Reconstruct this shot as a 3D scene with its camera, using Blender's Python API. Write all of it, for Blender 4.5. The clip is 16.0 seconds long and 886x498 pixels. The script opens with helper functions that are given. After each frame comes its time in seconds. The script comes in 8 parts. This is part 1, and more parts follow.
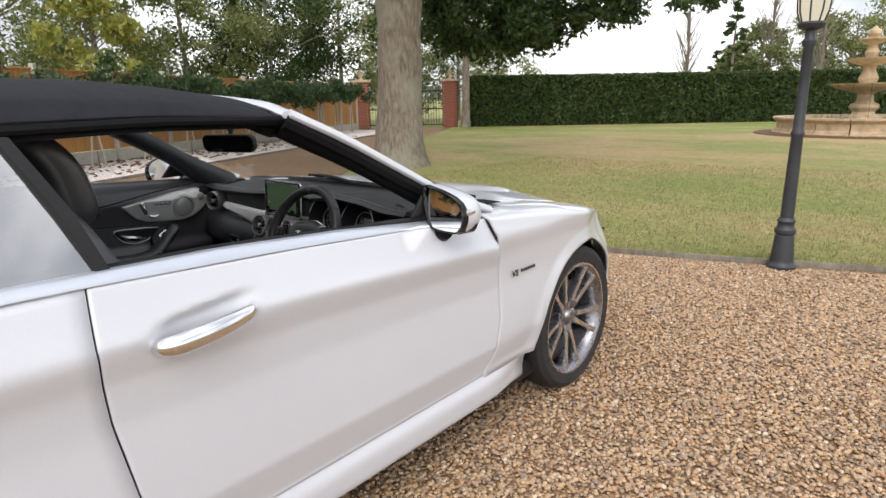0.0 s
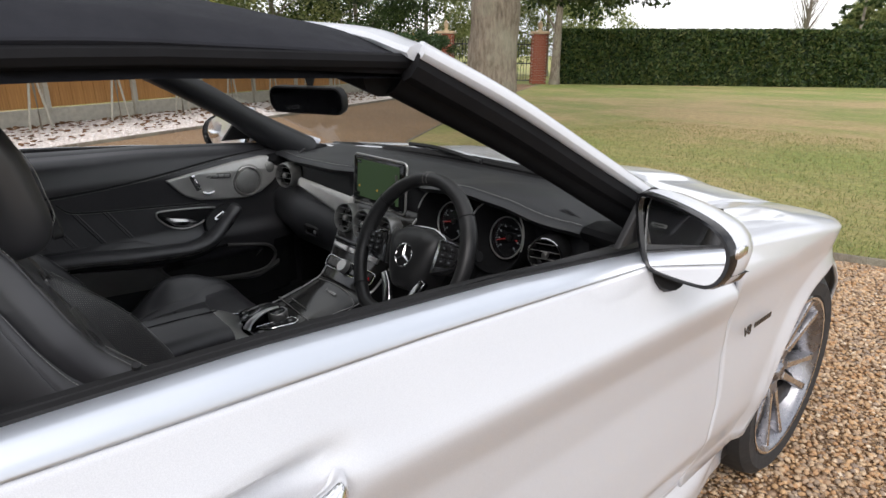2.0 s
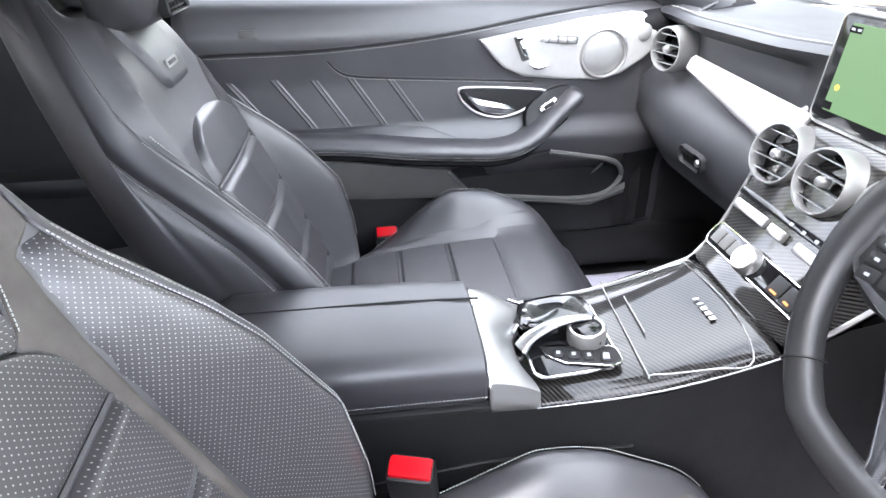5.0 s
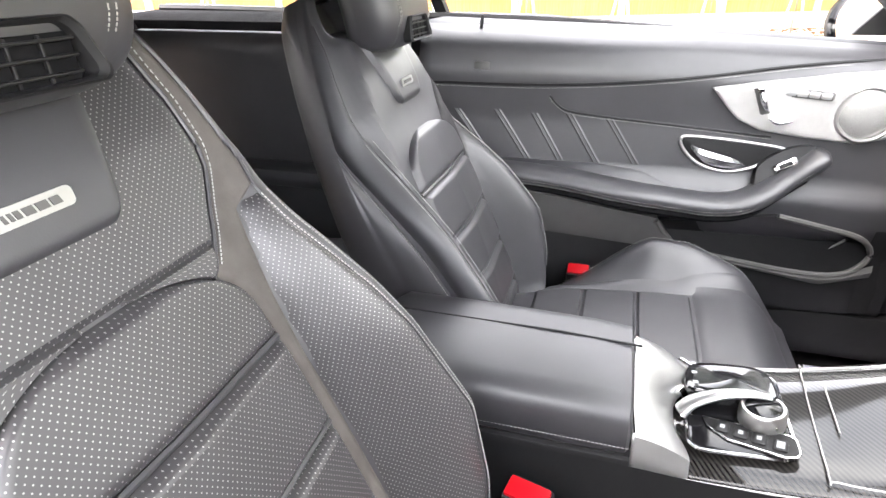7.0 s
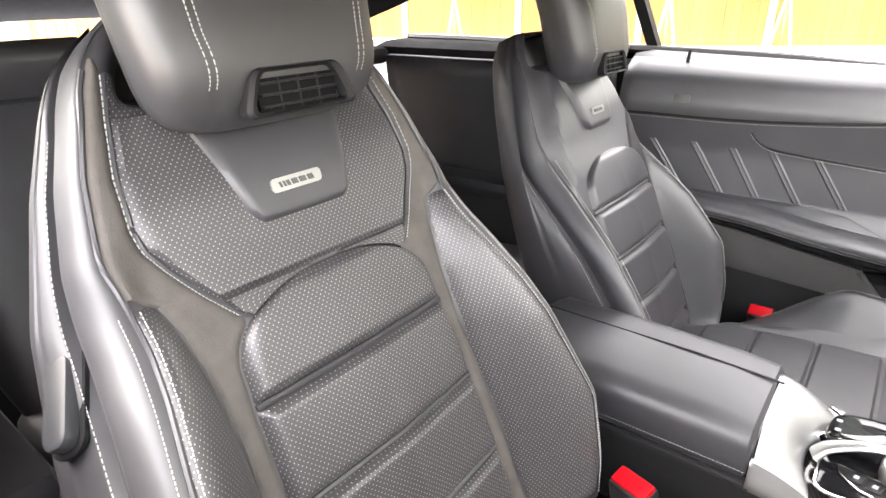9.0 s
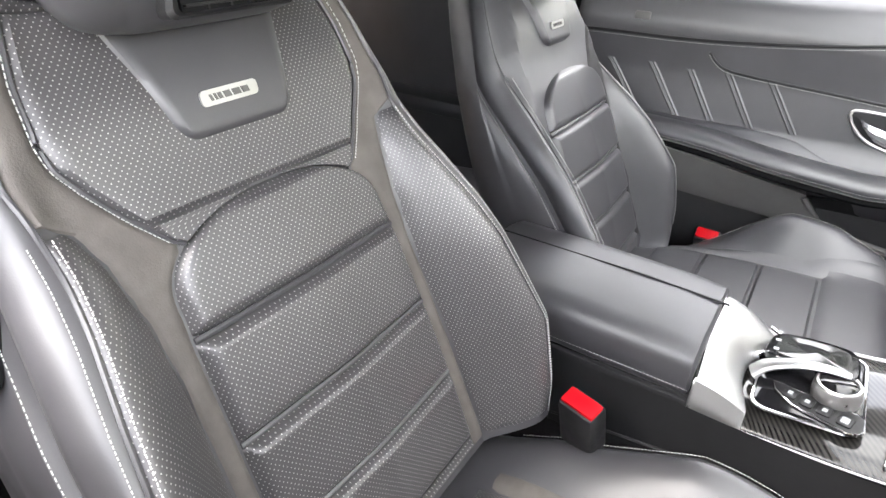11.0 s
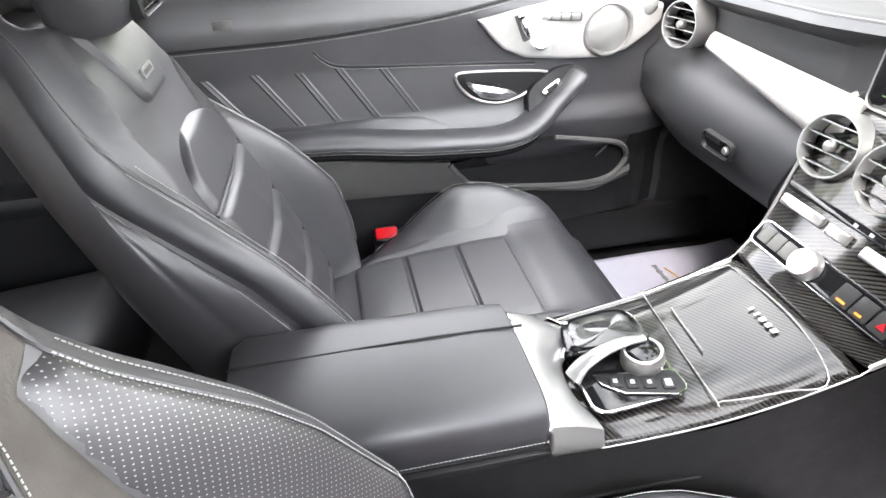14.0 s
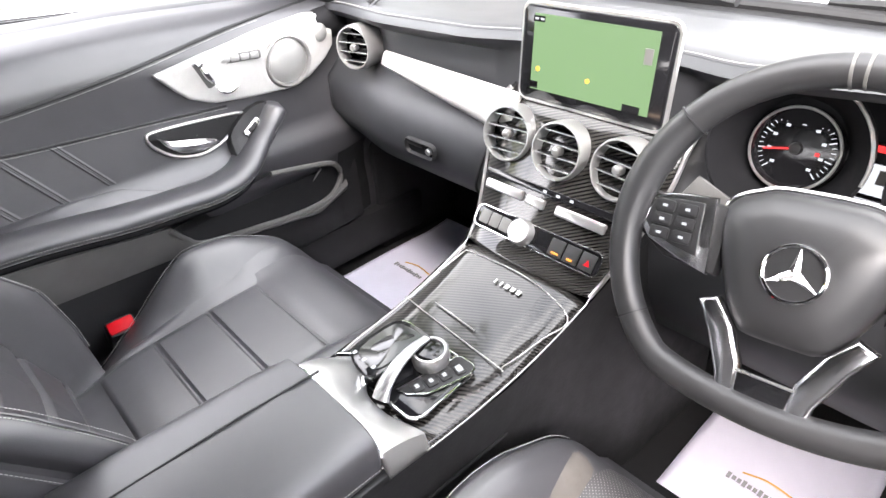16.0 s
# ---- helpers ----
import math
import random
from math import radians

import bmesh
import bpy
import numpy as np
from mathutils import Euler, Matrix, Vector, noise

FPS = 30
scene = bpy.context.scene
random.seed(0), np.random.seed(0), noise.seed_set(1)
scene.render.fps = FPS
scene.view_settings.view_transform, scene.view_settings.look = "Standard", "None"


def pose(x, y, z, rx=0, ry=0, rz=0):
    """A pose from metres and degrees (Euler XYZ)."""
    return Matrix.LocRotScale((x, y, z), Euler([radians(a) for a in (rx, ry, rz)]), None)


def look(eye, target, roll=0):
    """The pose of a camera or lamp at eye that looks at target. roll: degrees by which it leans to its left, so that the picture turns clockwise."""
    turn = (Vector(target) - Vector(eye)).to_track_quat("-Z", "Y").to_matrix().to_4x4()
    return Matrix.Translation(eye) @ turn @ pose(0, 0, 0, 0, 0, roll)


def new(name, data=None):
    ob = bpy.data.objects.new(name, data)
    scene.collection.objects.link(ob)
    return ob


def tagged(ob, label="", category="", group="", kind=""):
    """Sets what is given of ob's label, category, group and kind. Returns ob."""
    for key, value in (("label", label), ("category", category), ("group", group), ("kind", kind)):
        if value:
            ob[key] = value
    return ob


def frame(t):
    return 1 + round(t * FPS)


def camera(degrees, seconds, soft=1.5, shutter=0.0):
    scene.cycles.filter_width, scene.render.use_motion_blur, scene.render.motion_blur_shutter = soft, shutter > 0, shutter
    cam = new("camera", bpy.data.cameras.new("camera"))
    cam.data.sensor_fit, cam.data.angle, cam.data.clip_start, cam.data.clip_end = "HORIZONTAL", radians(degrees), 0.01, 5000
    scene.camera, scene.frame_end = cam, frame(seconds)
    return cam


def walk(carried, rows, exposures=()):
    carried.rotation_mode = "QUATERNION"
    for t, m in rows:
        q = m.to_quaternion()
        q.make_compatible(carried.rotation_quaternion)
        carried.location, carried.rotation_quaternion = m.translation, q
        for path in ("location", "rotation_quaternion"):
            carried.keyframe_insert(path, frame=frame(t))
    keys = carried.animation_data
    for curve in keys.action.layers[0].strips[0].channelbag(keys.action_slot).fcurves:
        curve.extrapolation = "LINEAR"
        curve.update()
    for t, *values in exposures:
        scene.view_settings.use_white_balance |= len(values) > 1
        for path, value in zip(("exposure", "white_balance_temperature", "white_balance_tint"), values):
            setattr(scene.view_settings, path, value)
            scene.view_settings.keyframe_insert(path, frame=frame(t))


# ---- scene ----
cam = camera(73.9, 16.0)
PATH = [
    (0, (2.063, -2.287, 1.303), (0.791, -0.823, 0.813), -1.0),
    (0.5, (1.899, -2.205, 1.305), (0.633, -0.742, 0.798), -0.3),
    (1, (1.713, -2.111, 1.29), (0.421, -0.679, 0.76), 0.2),
    (1.5, (1.512, -2.0, 1.283), (0.173, -0.631, 0.708), 0.3),
    (2, (1.349, -1.87, 1.27), (-0.067, -0.604, 0.643), 0.4),
    (2.5, (1.2, -1.749, 1.25), (-0.299, -0.621, 0.558), 0.4),
    (3, (1.017, -1.647, 1.215), (-0.568, -0.698, 0.45), 0.6),
    (3.5, (0.871, -1.589, 1.181), (-0.787, -0.859, 0.334), 0.2),
    (4, (0.762, -1.526, 1.151), (-0.926, -0.994, 0.221), 0.0),
    (4.2, (0.725, -1.51, 1.141), (-0.971, -1.054, 0.184), -0.2),
    (6.3, (0.535, -1.51, 1.077), (-1.233, -1.703, 0.163), -0.5),
    (6.5, (0.558, -1.492, 1.084), (-1.209, -1.76, 0.184), -0.4),
    (7, (0.632, -1.453, 1.092), (-1.095, -1.976, 0.23), -0.5),
    (7.5, (0.694, -1.409, 1.117), (-0.959, -2.156, 0.273), -0.4),
    (8, (0.704, -1.361, 1.125), (-0.853, -2.302, 0.293), -0.3),
    (8.5, (0.716, -1.347, 1.119), (-0.753, -2.452, 0.33), -1.0),
    (8.7, (0.721, -1.345, 1.121), (-0.726, -2.488, 0.347), -1.1),
    (10.8, (0.701, -1.355, 1.106), (-0.701, -2.353, 0.086), 0.9),
    (11, (0.698, -1.36, 1.108), (-0.735, -2.307, 0.085), 1.2),
    (11.5, (0.69, -1.373, 1.106), (-0.835, -2.18, 0.094), 1.5),
    (12, (0.682, -1.409, 1.095), (-0.931, -2.049, 0.1), 0.5),
    (12.5, (0.645, -1.449, 1.088), (-1.039, -1.874, 0.096), -0.5),
    (13, (0.573, -1.5, 1.08), (-1.144, -1.673, 0.069), -0.8),
    (13.5, (0.52, -1.544, 1.11), (-1.169, -1.471, 0.042), -1.6),
    (14, (0.485, -1.581, 1.127), (-1.16, -1.274, 0.032), -2.0),
    (14.5, (0.462, -1.604, 1.14), (-1.109, -1.07, 0.023), -2.1),
    (15, (0.451, -1.625, 1.147), (-1.025, -0.863, 0.032), -1.8),
    (15.5, (0.455, -1.625, 1.162), (-0.911, -0.678, 0.049), -2.6),
    (16, (0.466, -1.619, 1.17), (-0.782, -0.509, 0.07), -3.4),
]
walk(cam, [(t, look(eye, target, roll)) for t, eye, target, roll in PATH],
     [(0.0, 0.68, 6450, 12), (2.0, 0.72, 6450, 12), (2.5, 1.05, 6350, 12), (3.0, 2.25, 6100, 12), (3.5, 3.1, 5900, 12), (4.2, 3.95, 5950, 13),
      (6.3, 4.25, 6450, 14), (8.7, 4.2, 6950, 15), (10.8, 4.2, 6700, 13), (13.0, 4.25, 6600, 11), (14.5, 4.35, 6600, 14), (16.0, 4.25, 6600, 15)])

# ---------------------------------------------------------------- daylight: thin bright overcast
world = bpy.data.worlds.new("sky")
scene.world = world
world.use_nodes = True
wn, wl = world.node_tree.nodes, world.node_tree.links
bg = wn["Background"]
sky = wn.new("ShaderNodeTexSky")
sky.sky_type, sky.sun_disc = "NISHITA", False
SUN_EL, SUN_ROT = radians(46), radians(146)
sky.sun_elevation, sky.sun_rotation = SUN_EL, SUN_ROT
sky.dust_density, sky.air_density = 3.0, 1.2
coords = wn.new("ShaderNodeTexCoord")
cloud = wn.new("ShaderNodeTexNoise")
cloud.inputs["Scale"].default_value, cloud.inputs["Detail"].default_value = 3.0, 6.0
ramp = wn.new("ShaderNodeValToRGB")
ramp.color_ramp.elements[0].position, ramp.color_ramp.elements[0].color = 0.38, (4.6, 4.8, 5.2, 1)
ramp.color_ramp.elements[1].position, ramp.color_ramp.elements[1].color = 0.60, (10.6, 10.6, 10.6, 1)
mix = wn.new("ShaderNodeMix")
mix.data_type = "RGBA"
mix.inputs[0].default_value = 0.82
wl.new(coords.outputs["Generated"], cloud.inputs["Vector"])
wl.new(cloud.outputs["Fac"], ramp.inputs["Fac"])
wl.new(sky.outputs["Color"], mix.inputs[6])
wl.new(ramp.outputs["Color"], mix.inputs[7])
wl.new(mix.outputs[2], bg.inputs["Color"])
bg.inputs["Strength"].default_value = 0.11
sun_data = bpy.data.lights.new("sun", "SUN")
sun_data.energy, sun_data.angle, sun_data.color = 1.0, radians(45), (1.0, 0.96, 0.92)
sun = new("sun", sun_data)
sun_dir = Vector((math.sin(SUN_ROT) * math.cos(SUN_EL), math.cos(SUN_ROT) * math.cos(SUN_EL), math.sin(SUN_EL)))
sun.matrix_world = look((0, 0, 30), Vector((0, 0, 30)) - sun_dir)


# ---------------------------------------------------------------- materials
class Mat:
    """A node material under construction."""

    def __init__(self, name, color=(0.5, 0.5, 0.5), rough=0.5, metal=0.0, spec=0.5):
        self.m = bpy.data.materials.new(name)
        self.m.use_nodes = True
        self.n, self.l = self.m.node_tree.nodes, self.m.node_tree.links
        self.b = self.n["Principled BSDF"]
        self.put("Base Color", (*color, 1))
        self.put("Roughness", rough)
        self.put("Metallic", metal)
        self.put("Specular IOR Level", spec)

    def put(self, key, value):
        self.b.inputs[key].default_value = value
        return self

    def node(self, kind, **inputs):
        nd = self.n.new(kind)
        for k, v in inputs.items():
            nd.inputs[k.replace("_", " ")].default_value = v
        return nd

    def coord(self, kind="Object", scale=(1, 1, 1), rot=(0, 0, 0)):
        tc = self.n.new("ShaderNodeTexCoord")
        mp = self.n.new("ShaderNodeMapping")
        mp.inputs["Scale"].default_value = scale
        mp.inputs["Rotation"].default_value = rot
        self.l.new(tc.outputs[kind], mp.inputs["Vector"])
        return mp.outputs["Vector"]

    def noise(self, vec, scale, detail=4.0, rough=0.55):
        nd = self.node("ShaderNodeTexNoise", Scale=scale, Detail=detail, Roughness=rough)
        self.l.new(vec, nd.inputs["Vector"])
        return nd.outputs["Fac"]

    def ramp(self, fac, stops):
        nd = self.n.new("ShaderNodeValToRGB")
        els = nd.color_ramp.elements
        while len(els) < len(stops):
            els.new(0.5)
        for e, (p, c) in zip(els, stops):
            e.position = p
            e.color = (*c, 1) if not isinstance(c, (int, float)) else (c, c, c, 1)
        self.l.new(fac, nd.inputs["Fac"])
        return nd.outputs["Color"]

    def math(self, op, a, b=None):
        nd = self.n.new("ShaderNodeMath")
        nd.operation = op
        for i, v in enumerate((a, b)):
            if v is None:
                continue
            if isinstance(v, (int, float)):
                nd.inputs[i].default_value = v
            else:
                self.l.new(v, nd.inputs[i])
        return nd.outputs[0]

    def mix(self, fac, a, b, blend="MIX"):
        nd = self.n.new("ShaderNodeMix")
        nd.data_type, nd.blend_type = "RGBA", blend
        for i, v in ((0, fac), (6, a), (7, b)):
            if isinstance(v, (int, float)):
                nd.inputs[i].default_value = v
            elif isinstance(v, tuple):
                nd.inputs[i].default_value = (*v, 1)
            else:
                self.l.new(v, nd.inputs[i])
        return nd.outputs[2]

    def to(self, out, key):
        self.l.new(out, self.b.inputs[key])
        return self

    def bump(self, height, strength=0.3, dist=0.01):
        nd = self.node("ShaderNodeBump", Strength=strength, Distance=dist)
        self.l.new(height, nd.inputs["Height"])
        self.l.new(nd.outputs["Normal"], self.b.inputs["Normal"])
        return self


def simple(name, color, rough, metal=0.0, var=0.12, scale=12.0, bump=0.0, bscale=200.0, spec=0.5):
    m = Mat(name, color, rough, metal, spec)
    v = m.coord()
    n = m.noise(v, scale)
    lo = tuple(c * (1 - var) for c in color)
    hi = tuple(min(1, c * (1 + var)) for c in color)
    m.to(m.ramp(n, [(0.3, lo), (0.7, hi)]), "Base Color")
    m.to(m.ramp(m.noise(v, scale * 3), [(0.3, max(0, rough - 0.06)), (0.7, min(1, rough + 0.06))]), "Roughness")
    if bump:
        m.bump(m.noise(v, bscale, 3), bump, 0.002)
    return m.m


def paint():
    m = Mat("white_pearl_paint", (0.60, 0.62, 0.66), 0.28)
    m.put("Coat Weight", 0.8).put("Coat Roughness", 0.04)
    v = m.coord()
    m.to(m.ramp(m.noise(v, 900, 2), [(0.35, (0.575, 0.595, 0.635)), (0.65, (0.64, 0.66, 0.70))]), "Base Color")
    m.to(m.ramp(m.noise(v, 2.5), [(0.3, 0.34), (0.7, 0.37)]), "Roughness")
    return m.m


def leather(name, color=(0.041, 0.040, 0.044), rough=0.44, spec=0.95):
    m = Mat(name, color, rough, 0, spec)
    v = m.coord()
    m.to(m.ramp(m.noise(v, 7), [(0.3, tuple(c * 0.85 for c in color)), (0.7, tuple(c * 1.2 for c in color))]), "Base Color")
    vor = m.node("ShaderNodeTexVoronoi", Scale=700.0)
    m.l.new(v, vor.inputs["Vector"])
    h = m.math("ADD", vor.outputs["Distance"], m.math("MULTIPLY", m.noise(v, 90, 2), 0.4))
    m.to(m.ramp(m.noise(v, 5), [(0.3, rough - 0.03), (0.7, rough + 0.05)]), "Roughness")
    m.bump(h, 0.05, 0.0006)
    return m.m


def perforated(name, color=(0.042, 0.040, 0.042)):
    """Leather with rows of punched holes that show a pale backing; the UV map is in metres."""
    m = Mat(name, color, 0.40, 0, 0.9)
    tc = m.n.new("ShaderNodeTexCoord")
    sep = m.n.new("ShaderNodeSeparateXYZ")
    m.l.new(tc.outputs["UV"], sep.inputs[0])
    across, up = 0.0054, 0.0030
    row = m.math("DIVIDE", sep.outputs[1], up)
    shift = m.math("MULTIPLY", m.math("MODULO", m.math("FLOOR", row), 2.0), 0.5)
    col = m.math("ADD", m.math("DIVIDE", sep.outputs[0], across), shift)
    fx = m.math("MULTIPLY", m.math("SUBTRACT", m.math("FRACT", col), 0.5), across / 0.0006)
    fy = m.math("MULTIPLY", m.math("SUBTRACT", m.math("FRACT", row), 0.5), up / 0.0006)
    d = m.math("SQRT", m.math("ADD", m.math("MULTIPLY", fx, fx), m.math("MULTIPLY", fy, fy)))
    hole = m.ramp(m.math("MULTIPLY", d, 0.5), [(0.34, 1.0), (0.58, 0.0)])
    v = m.coord()
    base = m.ramp(m.noise(v, 8), [(0.3, tuple(c * 0.85 for c in color)), (0.7, tuple(c * 1.2 for c in color))])
    m.to(m.mix(hole, base, (0.36, 0.35, 0.34)), "Base Color")
    m.bump(m.math("MULTIPLY", hole, -1.0), 0.25, 0.0006)
    return m.m


def carbon():
    m = Mat("carbon_fibre_lacquer", (0.03, 0.03, 0.032), 0.5, 0, 0.1)
    m.put("Coat Weight", 0.9).put("Coat Roughness", 0.06)
    v = m.coord("UV")
    sep = m.n.new("ShaderNodeSeparateXYZ")
    m.l.new(v, sep.inputs[0])
    turn = radians(29)
    phase = m.math("ADD", m.math("MULTIPLY", sep.outputs[0], -math.sin(turn)), m.math("MULTIPLY", sep.outputs[1], math.cos(turn)))
    wave = m.math("SINE", m.math("MULTIPLY", phase, 2 * math.pi / 0.0052))
    weave = m.math("SINE", m.math("MULTIPLY", m.math("ADD", sep.outputs[0], sep.outputs[1]), 2 * math.pi / 0.0016))
    tow = m.math("ADD", m.math("MULTIPLY", wave, 0.42), m.math("ADD", m.math("MULTIPLY", weave, 0.08), 0.5))
    m.to(m.ramp(tow, [(0.25, (0.004, 0.004, 0.004)), (0.75, (0.027, 0.025, 0.023))]), "Base Color")
    return m.m


def glass_pane(name, tint=(0.92, 0.95, 0.94), ior=1.5, edge=1.0):
    m = bpy.data.materials.new(name)
    m.use_nodes = True
    n, l = m.node_tree.nodes, m.node_tree.links
    n.remove(n["Principled BSDF"])
    tr, gl, fr, mx = n.new("ShaderNodeBsdfTransparent"), n.new("ShaderNodeBsdfGlossy"), n.new("ShaderNodeLayerWeight"), n.new("ShaderNodeMixShader")
    tr.inputs[0].default_value = (*tint, 1)
    gl.inputs["Roughness"].default_value = 0.02
    fr.inputs[0].default_value = 0.5
    f0 = ((ior - 1) / (ior + 1)) ** 2
    pw, ma = n.new("ShaderNodeMath"), n.new("ShaderNodeMath")
    pw.operation, ma.operation = "POWER", "MULTIPLY_ADD"
    pw.inputs[1].default_value = 5.0
    ma.inputs[1].default_value, ma.inputs[2].default_value = (1 - f0) * edge, f0
    l.new(fr.outputs["Facing"], pw.inputs[0])
    l.new(pw.outputs[0], ma.inputs[0])
    l.new(ma.outputs[0], mx.inputs[0])
    l.new(tr.outputs[0], mx.inputs[1])
    l.new(gl.outputs[0], mx.inputs[2])
    l.new(mx.outputs[0], n["Material Output"].inputs[0])
    return m


def glow(name, color, strength):
    m = Mat(name, (0.01, 0.01, 0.01), 0.3)
    m.put("Emission Color", (*color, 1)).put("Emission Strength", strength)
    return m.m


def stones(name, cols, rough=0.75):
    m = Mat(name, cols[0], rough)
    g = m.n.new("ShaderNodeNewGeometry")
    k = len(cols)
    m.to(m.mix(0.14, m.ramp(g.outputs["Random Per Island"], [(i / (k - 1), c) for i, c in enumerate(cols)]),
               m.ramp(m.noise(m.coord(), 60), [(0.3, cols[0]), (0.7, cols[-1])])), "Base Color")
    return m.m


def leafy(name, cols, rough=0.55, trans=0.4):
    m = Mat(name, cols[0], rough)
    g = m.n.new("ShaderNodeNewGeometry")
    k = len(cols)
    m.to(m.ramp(g.outputs["Random Per Island"], [(i / (k - 1), c) for i, c in enumerate(cols)]), "Base Color")
    tl = m.n.new("ShaderNodeBsdfTranslucent")
    mx = m.n.new("ShaderNodeMixShader")
    mx.inputs[0].default_value = trans
    m.l.new(m.b.inputs["Base Color"].links[0].from_socket, tl.inputs["Color"])
    m.l.new(m.b.outputs[0], mx.inputs[1])
    m.l.new(tl.outputs[0], mx.inputs[2])
    m.l.new(mx.outputs[0], m.n["Material Output"].inputs[0])
    return m.m


def bark(name, a, b):
    m = Mat(name, a, 0.9)
    v = m.coord("Object", (3, 3, 0.8))
    n = m.noise(v, 6, 8, 0.65)
    big = m.noise(m.coord(), 1.7, 3)
    m.to(m.mix(m.ramp(big, [(0.48, 0.0), (0.62, 0.55)]), m.ramp(n, [(0.3, a), (0.7, b)]), (0.34, 0.33, 0.25)), "Base Color")
    m.bump(n, 1.0, 0.05)
    return m.m


def gravel_ground():
    m = Mat("gravel_bed", (0.3, 0.22, 0.15), 0.85)
    v = m.coord()
    vor = m.node("ShaderNodeTexVoronoi", Scale=72.0)
    m.l.new(v, vor.inputs["Vector"])
    sep = m.n.new("ShaderNodeSeparateColor")
    m.l.new(vor.outputs["Color"], sep.inputs[0])
    c = m.ramp(sep.outputs[0], [(0.0, (0.22, 0.135, 0.075)), (0.3, (0.50, 0.31, 0.155)), (0.6, (0.58, 0.40, 0.22)), (0.85, (0.34, 0.25, 0.17)), (1.0, (0.74, 0.59, 0.44))])
    # shade of the gaps put into the colour: each stone darkens outwards
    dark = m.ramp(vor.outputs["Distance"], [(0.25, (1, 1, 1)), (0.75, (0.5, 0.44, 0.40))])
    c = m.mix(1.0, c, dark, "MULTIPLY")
    big = m.ramp(m.noise(v, 0.6, 3), [(0.3, (0.8, 0.78, 0.76)), (0.7, (1, 1, 1))])
    m.to(m.mix(1.0, c, big, "MULTIPLY"), "Base Color")
    m.bump(m.math("MULTIPLY", vor.outputs["Distance"], -1.0), 0.8, 0.02)
    return m.m


def lawn_mat():
    m = Mat("dry_lawn", (0.1, 0.12, 0.04), 0.9)
    v = m.coord()
    fine = m.noise(m.coord("Object", (1, 1, 1)), 16, 9, 0.85)
    base = m.ramp(fine, [(0.32, (0.075, 0.110, 0.022)), (0.5, (0.20, 0.255, 0.055)), (0.68, (0.38, 0.40, 0.13))])
    mott = m.ramp(m.noise(m.coord("Object", (1, 2.2, 1), (0, 0, radians(-40))), 6.5, 6, 0.75), [(0.3, (0.60, 0.64, 0.60)), (0.5, (1, 1, 1)), (0.72, (1.4, 1.22, 1.0))])
    base = m.mix(1.0, base, mott, "MULTIPLY")
    brown = m.ramp(fine, [(0.32, (0.20, 0.145, 0.055)), (0.68, (0.62, 0.47, 0.23))])
    patch = m.noise(m.coord("Object", (0.22, 0.30, 1), (0, 0, radians(-40))), 1.0, 9, 0.72)
    # worn, sun-dried belt in front of the tree
    sep = m.n.new("ShaderNodeSeparateXYZ")
    m.l.new(v, sep.inputs[0])
    along = m.math("ADD", m.math("MULTIPLY", sep.outputs[0], -0.66), m.math("MULTIPLY", sep.outputs[1], 0.75))
    belt = m.ramp(m.math("DIVIDE", along, 26.0), [(0.22, 0.18), (0.36, 0.5), (0.62, 0.45), (0.74, 0.0)])
    fac = m.math("ADD", m.ramp(patch, [(0.40, 0.0), (0.62, 0.75)]), belt)
    fac = m.math("MULTIPLY", fac, m.ramp(patch, [(0.32, 0.15), (0.55, 1.0)]))
    m.to(m.mix(fac, base, brown), "Base Color")
    m.bump(fine, 0.7, 0.03)
    return m.m


def wood_fence():
    m = Mat("orange_stained_timber", (0.5, 0.27, 0.1), 0.7)
    v = m.coord("Object", (9, 9, 0.7))
    n = m.noise(v, 3, 6, 0.6)
    info = m.n.new("ShaderNodeObjectInfo")
    c = m.ramp(n, [(0.25, (0.36, 0.17, 0.05)), (0.6, (0.52, 0.27, 0.085)), (0.8, (0.60, 0.33, 0.12))])
    tone = m.ramp(info.outputs["Random"], [(0, (0.86, 0.84, 0.82)), (1, (1, 1, 1))])
    m.to(m.mix(1.0, c, tone, "MULTIPLY"), "Base Color")
    m.bump(n, 0.2, 0.01)
    return m.m


M_PAINT = paint()
M_BLACK = simple("black_plastic", (0.013, 0.013, 0.0138), 0.50, bump=0.15, spec=0.35)
M_RUBBER = simple("black_rubber", (0.013, 0.013, 0.014), 0.65, spec=0.35)
M_TYRE = simple("tyre_rubber", (0.022, 0.022, 0.023), 0.75, bump=0.3, bscale=80)
M_GLOSS = simple("gloss_black", (0.008, 0.008, 0.009), 0.08)
M_CHROME = simple("chrome", (0.82, 0.82, 0.83), 0.08, 1.0, 0.04)
M_SATIN = simple("satin_aluminium", (0.48, 0.48, 0.47), 0.34, 0.8, 0.03, 4)
M_SILVER = simple("silver_trim", (0.52, 0.51, 0.50), 0.32, 0.9, 0.03, 4)
M_SPOKE = simple("polished_spoke_metal", (0.62, 0.62, 0.63), 0.18, 1.0, 0.03, 4)
M_BRIGHT = simple("bright_silver_panel", (0.64, 0.63, 0.61), 0.36, 0.45, 0.05, 40)
M_RIM = simple("titanium_grey_alloy", (0.30, 0.30, 0.32), 0.28, 0.9, 0.08)
M_RIMCUT = simple("machined_alloy", (0.75, 0.75, 0.76), 0.22, 1.0, 0.05)
M_FABRIC = simple("soft_top_canvas", (0.018, 0.019, 0.024), 0.85, bump=0.3, bscale=900, spec=0.2)
M_LEATHER = leather("black_leather")
